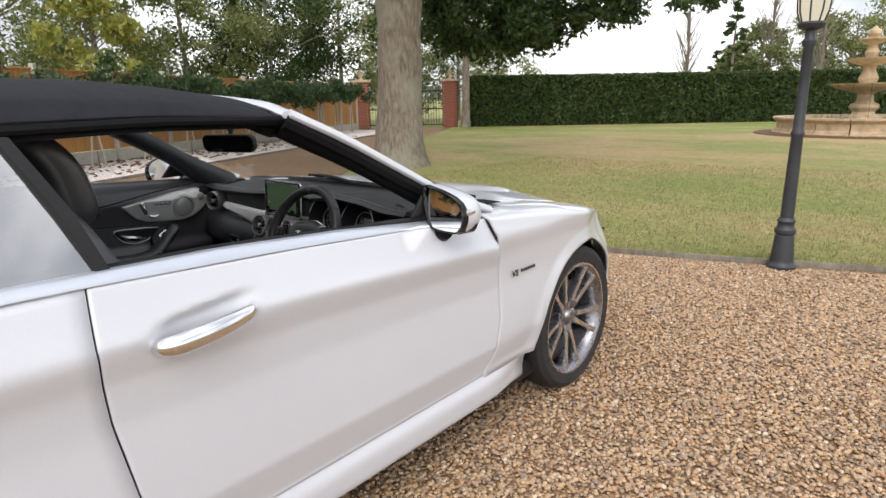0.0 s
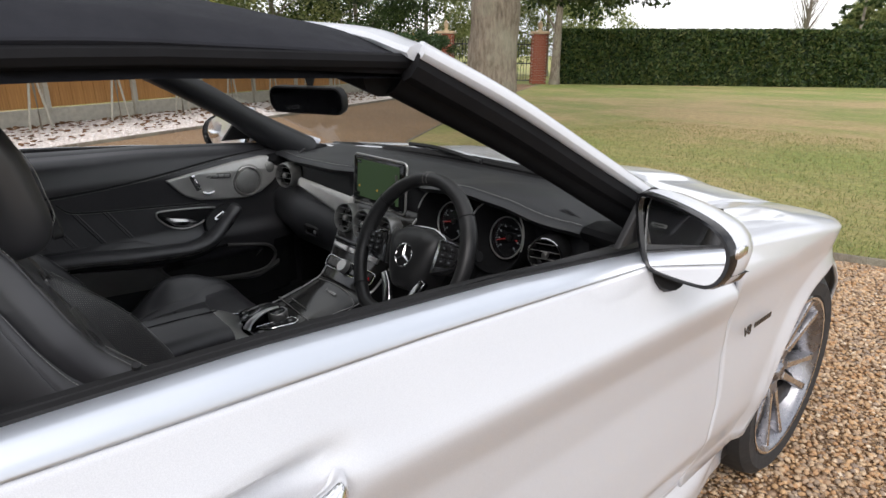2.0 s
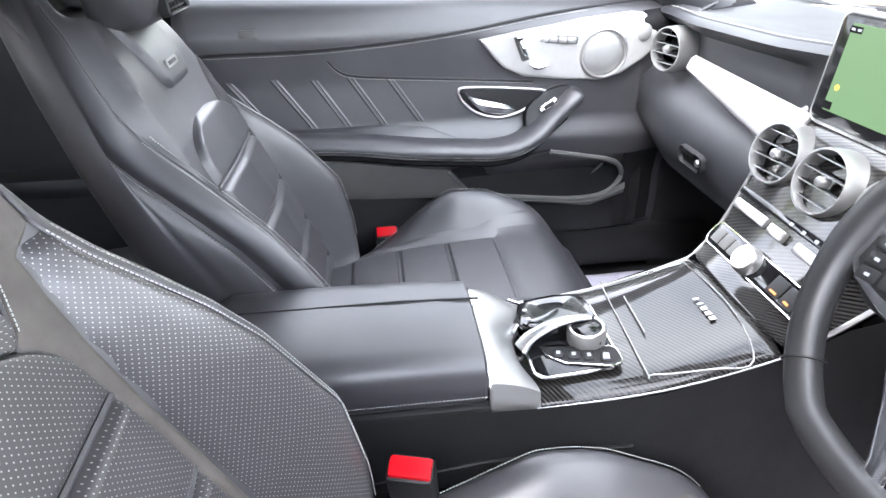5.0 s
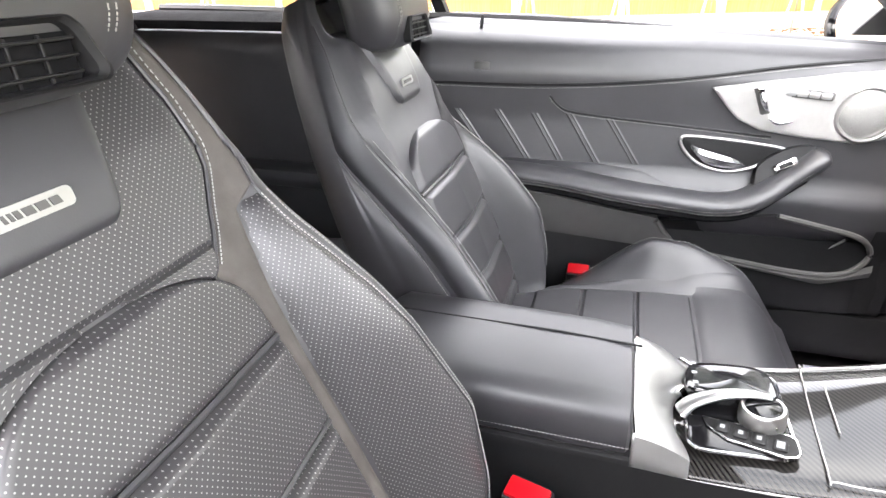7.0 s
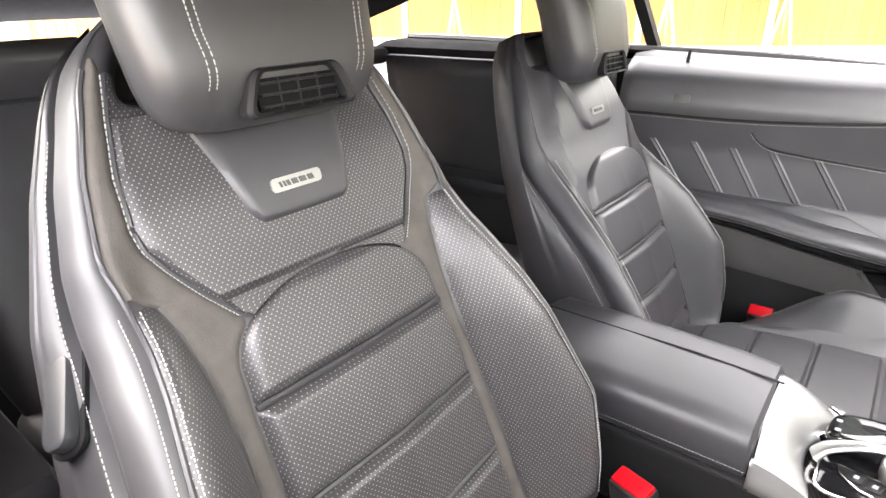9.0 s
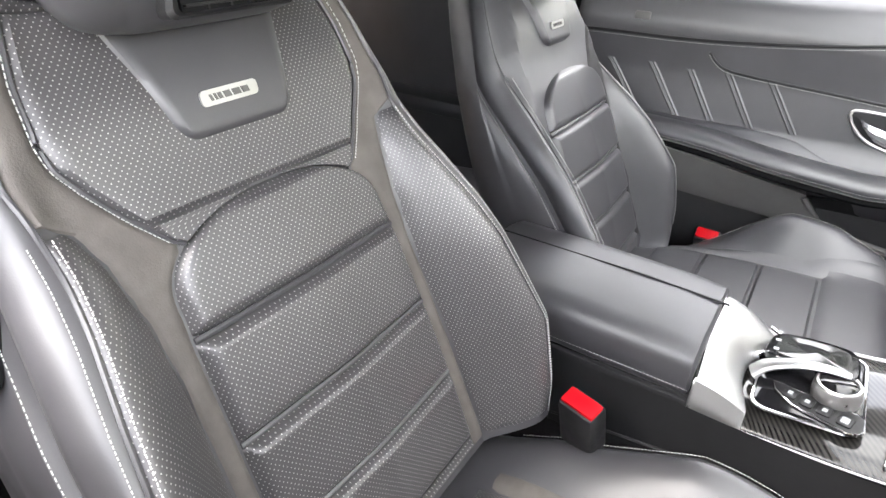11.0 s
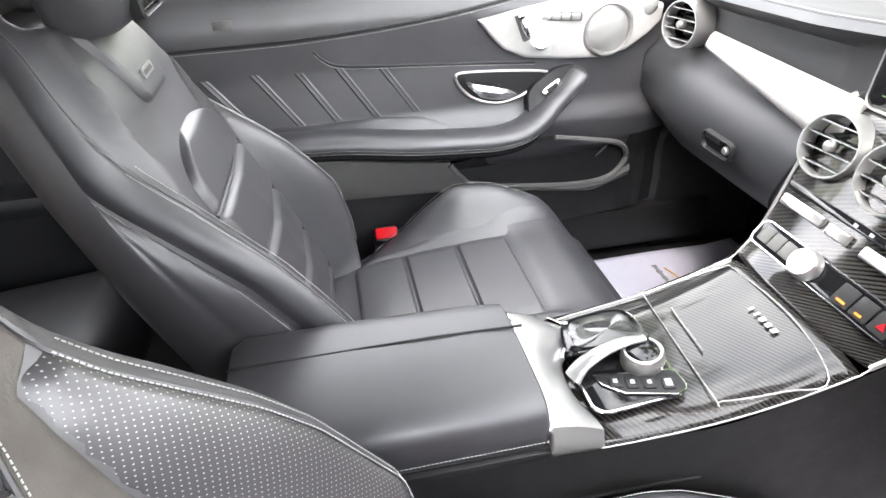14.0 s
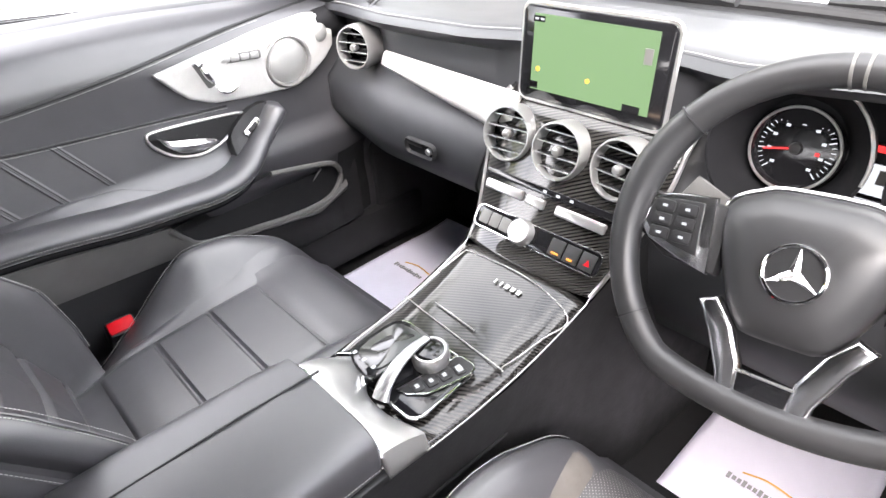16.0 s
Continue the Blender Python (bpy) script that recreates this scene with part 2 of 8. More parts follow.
M_DASH = leather("soft_touch_dash", (0.026, 0.027, 0.030), 0.48, 0.5)
M_PERF = perforated("perforated_black_leather")
M_SUEDE_DARK = simple("dark_microfibre", (0.028, 0.027, 0.028), 0.75, var=0.2, scale=25, bump=0.2, bscale=600)
M_SUEDE = simple("grey_microfibre", (0.098, 0.088, 0.080), 0.8, var=0.2, scale=25, bump=0.2, bscale=600)
M_STITCH = simple("pale_thread", (0.45, 0.45, 0.43), 0.7)
M_CARPET = simple("black_carpet", (0.009, 0.008, 0.009), 0.95, var=0.3, bump=0.6, bscale=500, spec=0.08)
M_CARBON = carbon()
M_GLASS = glass_pane("windscreen_glass", (0.76, 0.77, 0.75), 1.5, 0.35)
M_QGLASS = glass_pane("tinted_side_glass", (0.30, 0.34, 0.35), 6.0)
M_MIRROR = simple("mirror_glass", (0.9, 0.9, 0.9), 0.01, 1.0, 0.0)
M_RED = simple("red_plastic", (0.46, 0.004, 0.010), 0.45, spec=0.15)
M_PAPER = simple("paper_mat", (0.75, 0.73, 0.85), 0.7, var=0.03, bump=0.1, bscale=60)
M_INK = simple("grey_print", (0.28, 0.28, 0.30), 0.7)
M_ORANGE = simple("orange_print", (0.75, 0.38, 0.06), 0.6)
M_SCREEN = glow("green_map_display", (0.24, 0.42, 0.19), 0.068)
M_LIGHTPIX = glow("display_white", (0.75, 0.8, 0.85), 0.07)
M_REDLIT = glow("red_needle", (0.8, 0.03, 0.03), 0.10)
M_AMBER = glow("amber_indicator", (1.0, 0.35, 0.03), 0.12)
M_GREYPLASTIC = simple("grey_button", (0.105, 0.103, 0.099), 0.45)
M_WHEEL = leather("wheel_leather", (0.020, 0.020, 0.021), 0.40, 0.5)
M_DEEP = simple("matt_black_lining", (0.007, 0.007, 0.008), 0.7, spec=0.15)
M_STRIP = simple("bright_aluminium_strip", (0.62, 0.66, 0.72), 0.42, 0.7, 0.02, 4)
M_GRAVEL = gravel_ground()
M_PEBBLE = stones("gravel_pebbles", [(0.12, 0.075, 0.045), (0.46, 0.25, 0.11), (0.58, 0.36, 0.18), (0.30, 0.20, 0.13), (0.62, 0.44, 0.27), (0.22, 0.17, 0.14), (0.60, 0.42, 0.25), (0.29, 0.22, 0.16), (0.52, 0.31, 0.14), (0.72, 0.60, 0.45)])
M_WHITESTONE = stones("white_chippings", [(0.62, 0.55, 0.50), (0.78, 0.72, 0.68), (0.84, 0.80, 0.78)])
M_LAWN = lawn_mat()
M_GRASS = leafy("grass_blades", [(0.10, 0.135, 0.035), (0.19, 0.225, 0.065), (0.34, 0.30, 0.12), (0.44, 0.36, 0.18)])
M_FENCE = wood_fence()
M_POST = simple("pale_concrete", (0.45, 0.43, 0.36), 0.85, bump=0.4, bscale=60)
M_STONE = simple("sandstone", (0.50, 0.38, 0.24), 0.8, var=0.25, scale=5, bump=0.5, bscale=40)
M_BRICK = simple("red_brick", (0.30, 0.10, 0.06), 0.85, var=0.3, scale=6, bump=0.4, bscale=60)
M_IRON = simple("painted_iron", (0.035, 0.037, 0.042), 0.45, var=0.2)
M_BARK = bark("grey_bark", (0.16, 0.14, 0.11), (0.30, 0.26, 0.20))
M_BARK2 = bark("pale_bark", (0.11, 0.088, 0.066), (0.34, 0.29, 0.225))
M_CLEAR = glass_pane("clear_side_glass")
M_LEAF_HEDGE = leafy("conifer_hedge_leaf", [(0.014, 0.036, 0.010), (0.04, 0.08, 0.018), (0.08, 0.12, 0.028), (0.14, 0.155, 0.045)])
# core colour darkened to stand for the shade behind the hedge leaves
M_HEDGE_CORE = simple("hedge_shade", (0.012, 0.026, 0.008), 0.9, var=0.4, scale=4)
M_LEAF_LAUREL = leafy("laurel_leaf", [(0.02, 0.05, 0.015), (0.05, 0.10, 0.03), (0.10, 0.15, 0.06)], 0.4)
M_LEAF_DARK = leafy("dark_leaf", [(0.018, 0.038, 0.010), (0.045, 0.08, 0.02), (0.09, 0.13, 0.035)])
M_LEAF_GREY = leafy("grey_green_leaf", [(0.11, 0.145, 0.045), (0.23, 0.27, 0.095), (0.38, 0.39, 0.165)], trans=0.5)
M_LEAF_YEL = leafy("yellow_green_leaf", [(0.24, 0.28, 0.06), (0.38, 0.40, 0.09), (0.52, 0.48, 0.14)], trans=0.5)
M_LEAF_DRY = leafy("fallen_leaves", [(0.12, 0.06, 0.03), (0.22, 0.11, 0.05), (0.30, 0.18, 0.09)])
M_WATER = glass_pane("water", (0.75, 0.8, 0.8), 1.33)
M_LAMPGLASS = glow("lantern_glass", (0.9, 0.82, 0.62), 0.5)


# ---------------------------------------------------------------- mesh helpers
def bm_grid(f, nu, nv, closed=False, uv=None):
    """A sheet f(i/(nu), j/(nv)); closed joins the u direction."""
    bm = bmesh.new()
    cols = nu if closed else nu + 1
    vs = [[bm.verts.new(f(i / nu, j / nv)) for i in range(cols)] for j in range(nv + 1)]
    layer = bm.loops.layers.uv.new("UVMap") if uv else None
    for j in range(nv):
        for i in range(nu):
            k = (i + 1) % cols
            try:
                fc = bm.faces.new((vs[j][i], vs[j][k], vs[j + 1][k], vs[j + 1][i]))
            except ValueError:
                continue
            if uv:
                for lp, (a, b) in zip(fc.loops, ((i, j), (i + 1, j), (i + 1, j + 1), (i, j + 1))):
                    lp[layer].uv = uv(a / nu, b / nv)
    return bm


def bm_caps(bm, ring0, ring1):
    for ring in (ring0, ring1):
        try:
            bm.faces.new(ring)
        except ValueError:
            pass


def bm_loft(rings, closed=True, cap=True):
    bm = bmesh.new()
    vs = [[bm.verts.new(p) for p in r] for r in rings]
    n = len(rings[0])
    for a, b in zip(vs, vs[1:]):
        for i in range(n if closed else n - 1):
            k = (i + 1) % n
            bm.faces.new((a[i], a[k], b[k], b[i]))
    if cap and closed:
        bm_caps(bm, vs[0][::-1], vs[-1])
    bmesh.ops.recalc_face_normals(bm, faces=bm.faces)
    return bm


def bm_box(sx, sy, sz, bevel=0.0, seg=2, m=None):
    bm = bmesh.new()
    bmesh.ops.create_cube(bm, size=1)
    bm.transform(Matrix.Diagonal((sx, sy, sz, 1)))
    if bevel:
        bmesh.ops.bevel(bm, geom=bm.edges[:], offset=bevel, segments=seg, profile=0.5, affect="EDGES", clamp_overlap=True)
    if m is not None:
        bm.transform(m)
    return bm


def bm_prism(pts, depth, bevel=0.0, seg=2, m=None):
    """A plate: outline in xy, from z 0 to depth, its upper rim rounded."""
    bm = bmesh.new()
    fc = bm.faces.new([bm.verts.new((x, y, 0)) for x, y in pts])
    bm.normal_update()
    if fc.normal.z < 0:
        bmesh.ops.reverse_faces(bm, faces=[fc])
    out = bmesh.ops.extrude_face_region(bm, geom=[fc])
    top = [e for e in out["geom"] if isinstance(e, bmesh.types.BMVert)]
    bmesh.ops.translate(bm, verts=top, vec=(0, 0, depth))
    if bevel:
        edges = [e for e in bm.edges if all(abs(v.co.z - depth) < 1e-6 for v in e.verts)]
        bmesh.ops.bevel(bm, geom=edges, offset=bevel, segments=seg, profile=0.5, affect="EDGES", clamp_overlap=True)
    bmesh.ops.recalc_face_normals(bm, faces=bm.faces)
    if m is not None:
        bm.transform(m)
    return bm


def round_rect(w, h, r, n=5, taper=0.0):
    pts = []
    for cx, cy, a0 in ((w / 2 - r, h / 2 - r, 0), (-w / 2 + r, h / 2 - r, 90), (-w / 2 + r, -h / 2 + r, 180), (w / 2 - r, -h / 2 + r, 270)):
        for i in range(n + 1):
            a = radians(a0 + 90 * i / n)
            x, y = cx + r * math.cos(a), cy + r * math.sin(a)
            pts.append((x * (1 + taper * y / h), y))
    return pts


def bm_lathe(profile, seg=32, m=None, cap=False):
    """Turned about z: profile of (r, z)."""
    rings = [[(r * math.cos(2 * math.pi * i / seg), r * math.sin(2 * math.pi * i / seg), z) for i in range(seg)] for r, z in profile]
    bm = bm_loft(rings, cap=cap)
    bmesh.ops.remove_doubles(bm, verts=bm.verts, dist=1e-6)
    if m is not None:
        bm.transform(m)
    return bm


def smooth_path(pts, n):
    """Catmull-Rom through pts, n steps a span."""
    p = [Vector(q) for q in pts]
    p = [p[0] * 2 - p[1]] + p + [p[-1] * 2 - p[-2]]
    out = []
    for i in range(1, len(p) - 2):
        for k in range(n):
            t = k / n
            a, b, c, d = p[i - 1], p[i], p[i + 1], p[i + 2]
            out.append(0.5 * ((2 * b) + (c - a) * t + (2 * a - 5 * b + 4 * c - d) * t * t + (3 * b - a - 3 * c + d) * t ** 3))
    out.append(p[-2].copy())
    return out


def bm_tube(pts, r, seg=10, closed=False, flat=1.0, up=(0, 0, 1)):
    """Swept along pts; r a number or one for each point; flat squeezes it along the up direction."""
    pts = [Vector(p) for p in pts]
    n = len(pts)
    rings = []
    for i, p in enumerate(pts):
        if closed:
            d = pts[(i + 1) % n] - pts[i - 1]
        else:
            d = pts[min(i + 1, n - 1)] - pts[max(i - 1, 0)]
        d.normalize()
        side = d.cross(Vector(up))
        if side.length < 1e-4:
            side = d.cross(Vector((1, 0, 0)))
        side.normalize()
        top = side.cross(d)
        rr = r[i] if isinstance(r, (list, tuple)) else r
        rings.append([p + side * math.cos(2 * math.pi * k / seg) * rr + top * math.sin(2 * math.pi * k / seg) * rr * flat for k in range(seg)])
    if closed:
        rings.append(rings[0])
        bm = bm_loft(rings, cap=False)
        bmesh.ops.remove_doubles(bm, verts=bm.verts, dist=1e-6)
        return bm
    return bm_loft(rings)


def bm_join(*bms):
    out = bmesh.new()
    me = bpy.data.meshes.new("joined")
    for b in bms:
        b.to_mesh(me)
        out.from_mesh(me)
        b.free()
    bpy.data.meshes.remove(me)
    return out


def bm_mirror(bm):
    bm.transform(Matrix.Diagonal((-1, 1, 1, 1)))
    bmesh.ops.reverse_faces(bm, faces=bm.faces)
    return bm


def finish(name, bm, material, sharp=38):
    me = bpy.data.meshes.new(name)
    bm.to_mesh(me)
    bm.free()
    me.materials.append(material)
    me.shade_smooth()
    me.set_sharp_from_angle(angle=radians(sharp))
    return me


def part(name, bm, material, parent, label="", m=None, thick=0.0, sharp=38):
    """Links a bmesh as one mesh object under a thing or a part."""
    ob = new(name, finish(name, bm, material, sharp))
    ob.parent = parent
    if m is not None:
        ob.matrix_basis = m
    if thick:
        md = ob.modifiers.new("Solidify", "SOLIDIFY")
        md.thickness, md.offset = abs(thick), -1 if thick > 0 else 1
    return tagged(ob, label)


def thing(name, label, category, group="", kind="", m=None):
    ob = new(name)
    ob.empty_display_size = 0.1
    if m is not None:
        ob.matrix_basis = m
    return tagged(ob, label, category, group, kind)


def solid(name, bm, material, label, category, group="", kind="", m=None):
    ob = new(name, finish(name, bm, material))
    if m is not None:
        ob.matrix_basis = m
    return tagged(ob, label, category, group, kind)


def raw_mesh(name, verts, faces, material):
    me = bpy.data.meshes.new(name)
    me.from_pydata(verts, [], faces)
    me.materials.append(material)
    return me


def sm(a, b, x):
    t = min(1.0, max(0.0, (x - a) / (b - a)))
    return t * t * (3 - 2 * t)


def table(pairs):
    xs, ys = zip(*pairs)
    fine = np.linspace(xs[0], xs[-1], 400)
    val = np.interp(fine, xs, ys)
    k = np.ones(11) / 11
    val = np.convolve(np.pad(val, 5, mode="edge"), k, "valid")
    return lambda x: float(np.interp(x, fine, val))


def line(pairs):
    xs, ys = zip(*pairs)
    return lambda x: float(np.interp(x, xs, ys))


def words(text, size, depth=0.0006):
    """Lettering in the built-in font, as a mesh about its centre in xy."""
    cu = bpy.data.curves.new("lettering", "FONT")
    cu.body, cu.size, cu.extrude = text, size, depth
    cu.align_x, cu.align_y = "CENTER", "CENTER"
    ob = bpy.data.objects.new("lettering", cu)
    scene.collection.objects.link(ob)
    me = bpy.data.meshes.new_from_object(ob.evaluated_get(bpy.context.evaluated_depsgraph_get()))
    bm = bmesh.new()
    bm.from_mesh(me)
    bpy.data.objects.remove(ob)
    bpy.data.curves.remove(cu)
    bpy.data.meshes.remove(me)
    return bm

# ---------------------------------------------------------------- the car: nose to +y, right side to +x
car = thing("car", "white pearl convertible coupe with black fabric roof, windows lowered", "car")
side_x = table([(0.17, 0.80), (0.19, 0.858), (0.215, 0.888), (0.283, 0.893), (0.303, 0.888), (0.328, 0.872), (0.375, 0.884), (0.44, 0.901),
                (0.56, 0.899), (0.68, 0.894), (0.77, 0.902), (0.83, 0.921), (0.85, 0.924), (0.868, 0.912), (0.91, 0.892), (0.955, 0.872), (0.985, 0.856)])
front_in = line([(-0.7, 0), (0.0, 0), (0.2, 0.022), (0.35, 0.07), (0.5, 0.15), (0.65, 0.26), (0.78, 0.41), (0.88, 0.53)])
hood_edge = table([(-0.75, 0.928), (-0.5, 0.917), (-0.2, 0.888), (0.1, 0.838), (0.35, 0.765), (0.6, 0.655), (0.75, 0.56)])


def skin(y, z):
    x = side_x(z)
    x += 0.022 * sm(-2.3, -2.8, y) * sm(0.5, 0.75, z)          # rear haunch
    x += 0.012 * sm(-0.75, -0.3, y) * sm(0.3, 0.6, z) * (1 - sm(0.75, 0.9, z))
    x -= 0.075 * sm(0.56, 0.80, z) * sm(-0.10, 0.32, y)        # wing top rolls inwards before the lamp
    return x - front_in(y)


def hood_x(y):
    return 0.70 - 0.9 * front_in(y)


def arch(y, yc=0.0, r=0.365):
    return 0.338 + math.sqrt(max(0.0, r * r - (y - yc) ** 2)) if abs(y - yc) < r else 0.0


belt_lo = line([(-2.6, 0.985), (-1.94, 0.973), (-1.47, 0.955), (-0.99, 0.927), (-0.66, 0.905)])
belt_hi = line([(-2.6, 1.004), (-1.92, 0.993), (-1.66, 0.989), (-1.3, 0.968), (-0.99, 0.938), (-0.84, 0.924), (-0.70, 0.912)])


def door_skin(side):
    def f(u, v):
        z = 0.326 + 0.627 * v
        rear = line([(0.34, -1.86), (0.52, -1.905), (0.69, -1.932), (0.85, -1.945), (0.96, -1.93)])(z)
        front = line([(0.34, -0.71), (0.40, -0.668), (0.54, -0.64), (0.71, -0.645), (0.96, -0.70)])(z)
        y = rear + (front - rear) * u
        zt = belt_lo(y)
        return Vector((skin(y, z) - 0.032 * math.exp(-((y + 1.728) / 0.105) ** 4 - ((z - 0.846 - 0.12 * (y + 1.728)) / 0.030) ** 4), y, 0.326 + (zt - 0.326) * v))
    bm = bm_grid(f, 150, 84)
    return bm if side > 0 else bm_mirror(bm)


def fender_skin():
    def f(u, v):
        y = -0.636 + 1.33 * u
        lo = max(arch(y), 0.318 if y < -0.2 else 0.235)
        sh = line([(-0.64, 0.898), (-0.45, 0.872), (-0.2, 0.845), (0.2, 0.80), (0.5, 0.72), (0.8, 0.60)])(y)
        if v < 0.6:
            z = lo + (sh - lo) * v / 0.6
            gap = line([(0.34, -0.068), (0.40, -0.029), (0.54, 0.000), (0.71, -0.0105), (0.80, -0.0325), (0.86, -0.047), (0.90, -0.0565)])(z) * (1 - sm(0, 0.3, u))
            x = skin(y, min(z, sh))
            x += 0.012 * max(0, 1 - abs(math.hypot(y, z - 0.338) - 0.375) / 0.05) * (1 if abs(y) < 0.4 and z > 0.3 else 0)
            return Vector((x, y + gap, z))
        t = (v - 0.6) / 0.4
        gap = -0.0565 * (1 - sm(0, 0.3, u)) * (1 - sm(0.45, 1.0, t))
        x0, x1, z1 = skin(y, sh), hood_x(y), hood_edge(y)
        a = t * math.pi / 2
        return Vector((x1 + (x0 - x1) * max(0.0, math.cos(a)) ** 0.65 if t < 1 else x1, y + gap, sh + (z1 - sh) * max(0.0, math.sin(a)) ** 0.85))
    return bm_grid(f, 70, 40)


def quarter_skin():
    def f(u, v):
        z = 0.20 + 0.758 * v
        edge = line([(0.2, -1.85), (0.34, -1.865), (0.52, -1.9095), (0.69, -1.9365), (0.85, -1.9495), (0.96, -1.9345)])(z)
        y = edge - 1.85 * u
        lo = max(arch(y, -2.84, 0.36), 0.2)
        z = lo + (0.958 - lo) * v
        return Vector((skin(y, z) - 0.25 * sm(-3.3, -3.9, y), y, z + (belt_lo(y) - 0.958) * v))
    return bm_grid(f, 50, 40)


def sill_skin():
    def f(u, v):
        y = -2.46 + 2.04 * u
        z = 0.165 + 0.17 * v
        return Vector((side_x(z) - 0.004 - 0.030 * sm(-0.66, -0.44, y) * math.sin(math.pi * v), y, z + 0.02 * sm(-0.62, -0.42, y) * v))
    return bm_grid(f, 30, 16)


doors = {}
for side in (1, -1):
    d = part("door", door_skin(side), M_PAINT, car, "white painted door with its window lowered", thick=0.012)
    doors[side] = d
    for name, bm in (("front_wing", fender_skin()), ("rear_wing", quarter_skin()), ("sill_skirt", sill_skin())):
        part(name, bm if side > 0 else bm_mirror(bm), M_PAINT, car, thick=-0.01 if name == "rear_wing" else 0.01)

badge = part("engine_badge", words("V8", 0.036, 0.001), M_GLOSS, car, "small dark engine lettering", m=Matrix.Translation((0.9125, -0.563, 0.686)) @ pose(0, 0, 0, 90, 0, 90))
for i in range(7):
    part("badge_letter", bm_box(0.0100, 0.013, 0.002, 0.001), M_GLOSS, badge, m=pose(0.042 + i * 0.0142, 0.003, 0))


def hood_f(u, v):
    k = u * 2 - 1
    y = -0.42 - 0.16 * k * k + (1.20 + 0.16 * k * k) * v
    w = hood_x(y) - 0.004
    x = k * w
    s = abs(x)
    bulge = 0.014 * sm(0.45, 0.36, s) * sm(0.75, 0.2, y) * (1 - 0.6 * sm(0.28, 0.1, s))
    return Vector((x, y + 0.07 * (1 - k * k) * v, hood_edge(y) + (0.022 + 0.02 * v) * (1 - min(1.0, s / w) ** 2.4) + bulge - 0.05 * sm(0.6, 0.8, y)))


part("bonnet", bm_grid(hood_f, 48, 40), M_PAINT, car, "white bonnet with two raised ridges", thick=0.015)


def nose_f(u, v):
    a = (u * 2 - 1) * math.pi / 2
    x = 0.70 * math.sin(a) * (0.98 - 0.03 * v)
    y = 0.60 + 0.22 * max(0.0, math.cos(a)) ** 0.7 - 0.03 * abs(v - 0.35)
    return Vector((x * (1 - 0.10 * v), y - 0.05 * v * v, 0.20 + 0.40 * v))


part("front_bumper", bm_grid(nose_f, 40, 14), M_PAINT, car, thick=0.015)
part("grille", bm_box(0.9, 0.03, 0.18, 0.02, m=pose(0, 0.855, 0.42)), M_GLOSS, car)
for side in (1, -1):
    lamp_bm = bm_prism([(-0.15, -0.03), (0.12, -0.045), (0.16, 0.03), (-0.1, 0.055)], 0.03, 0.01)
    part("headlamp", lamp_bm, M_GLOSS, car, "dark smoked headlamp lens", m=pose(side * 0.50, 0.66, 0.560, 70, 0, side * 40))


def tail_f(u, v):
    a = (u * 2 - 1) * math.pi / 2
    return Vector((0.78 * math.sin(a), -3.55 - 0.22 * max(0.0, math.cos(a)) ** 0.6, 0.25 + 0.72 * v))


part("rear_bumper", bm_grid(tail_f, 30, 8), M_PAINT, car, thick=-0.012)
part("boot_lid", bm_grid(lambda u, v: Vector(((u * 2 - 1) * 0.74, -3.0 - 0.75 * v, 0.985 - 0.02 * v + 0.03 * (1 - (u * 2 - 1) ** 2))), 20, 10), M_PAINT, car, thick=0.012)
part("underbody", bm_box(1.66, 3.9, 0.10, 0.03, m=pose(0, -1.55, 0.20)), M_BLACK, car)
part("bulkhead", bm_box(1.45, 0.04, 0.62, 0.02, m=pose(0, -0.50, 0.55)), M_CARPET, car)

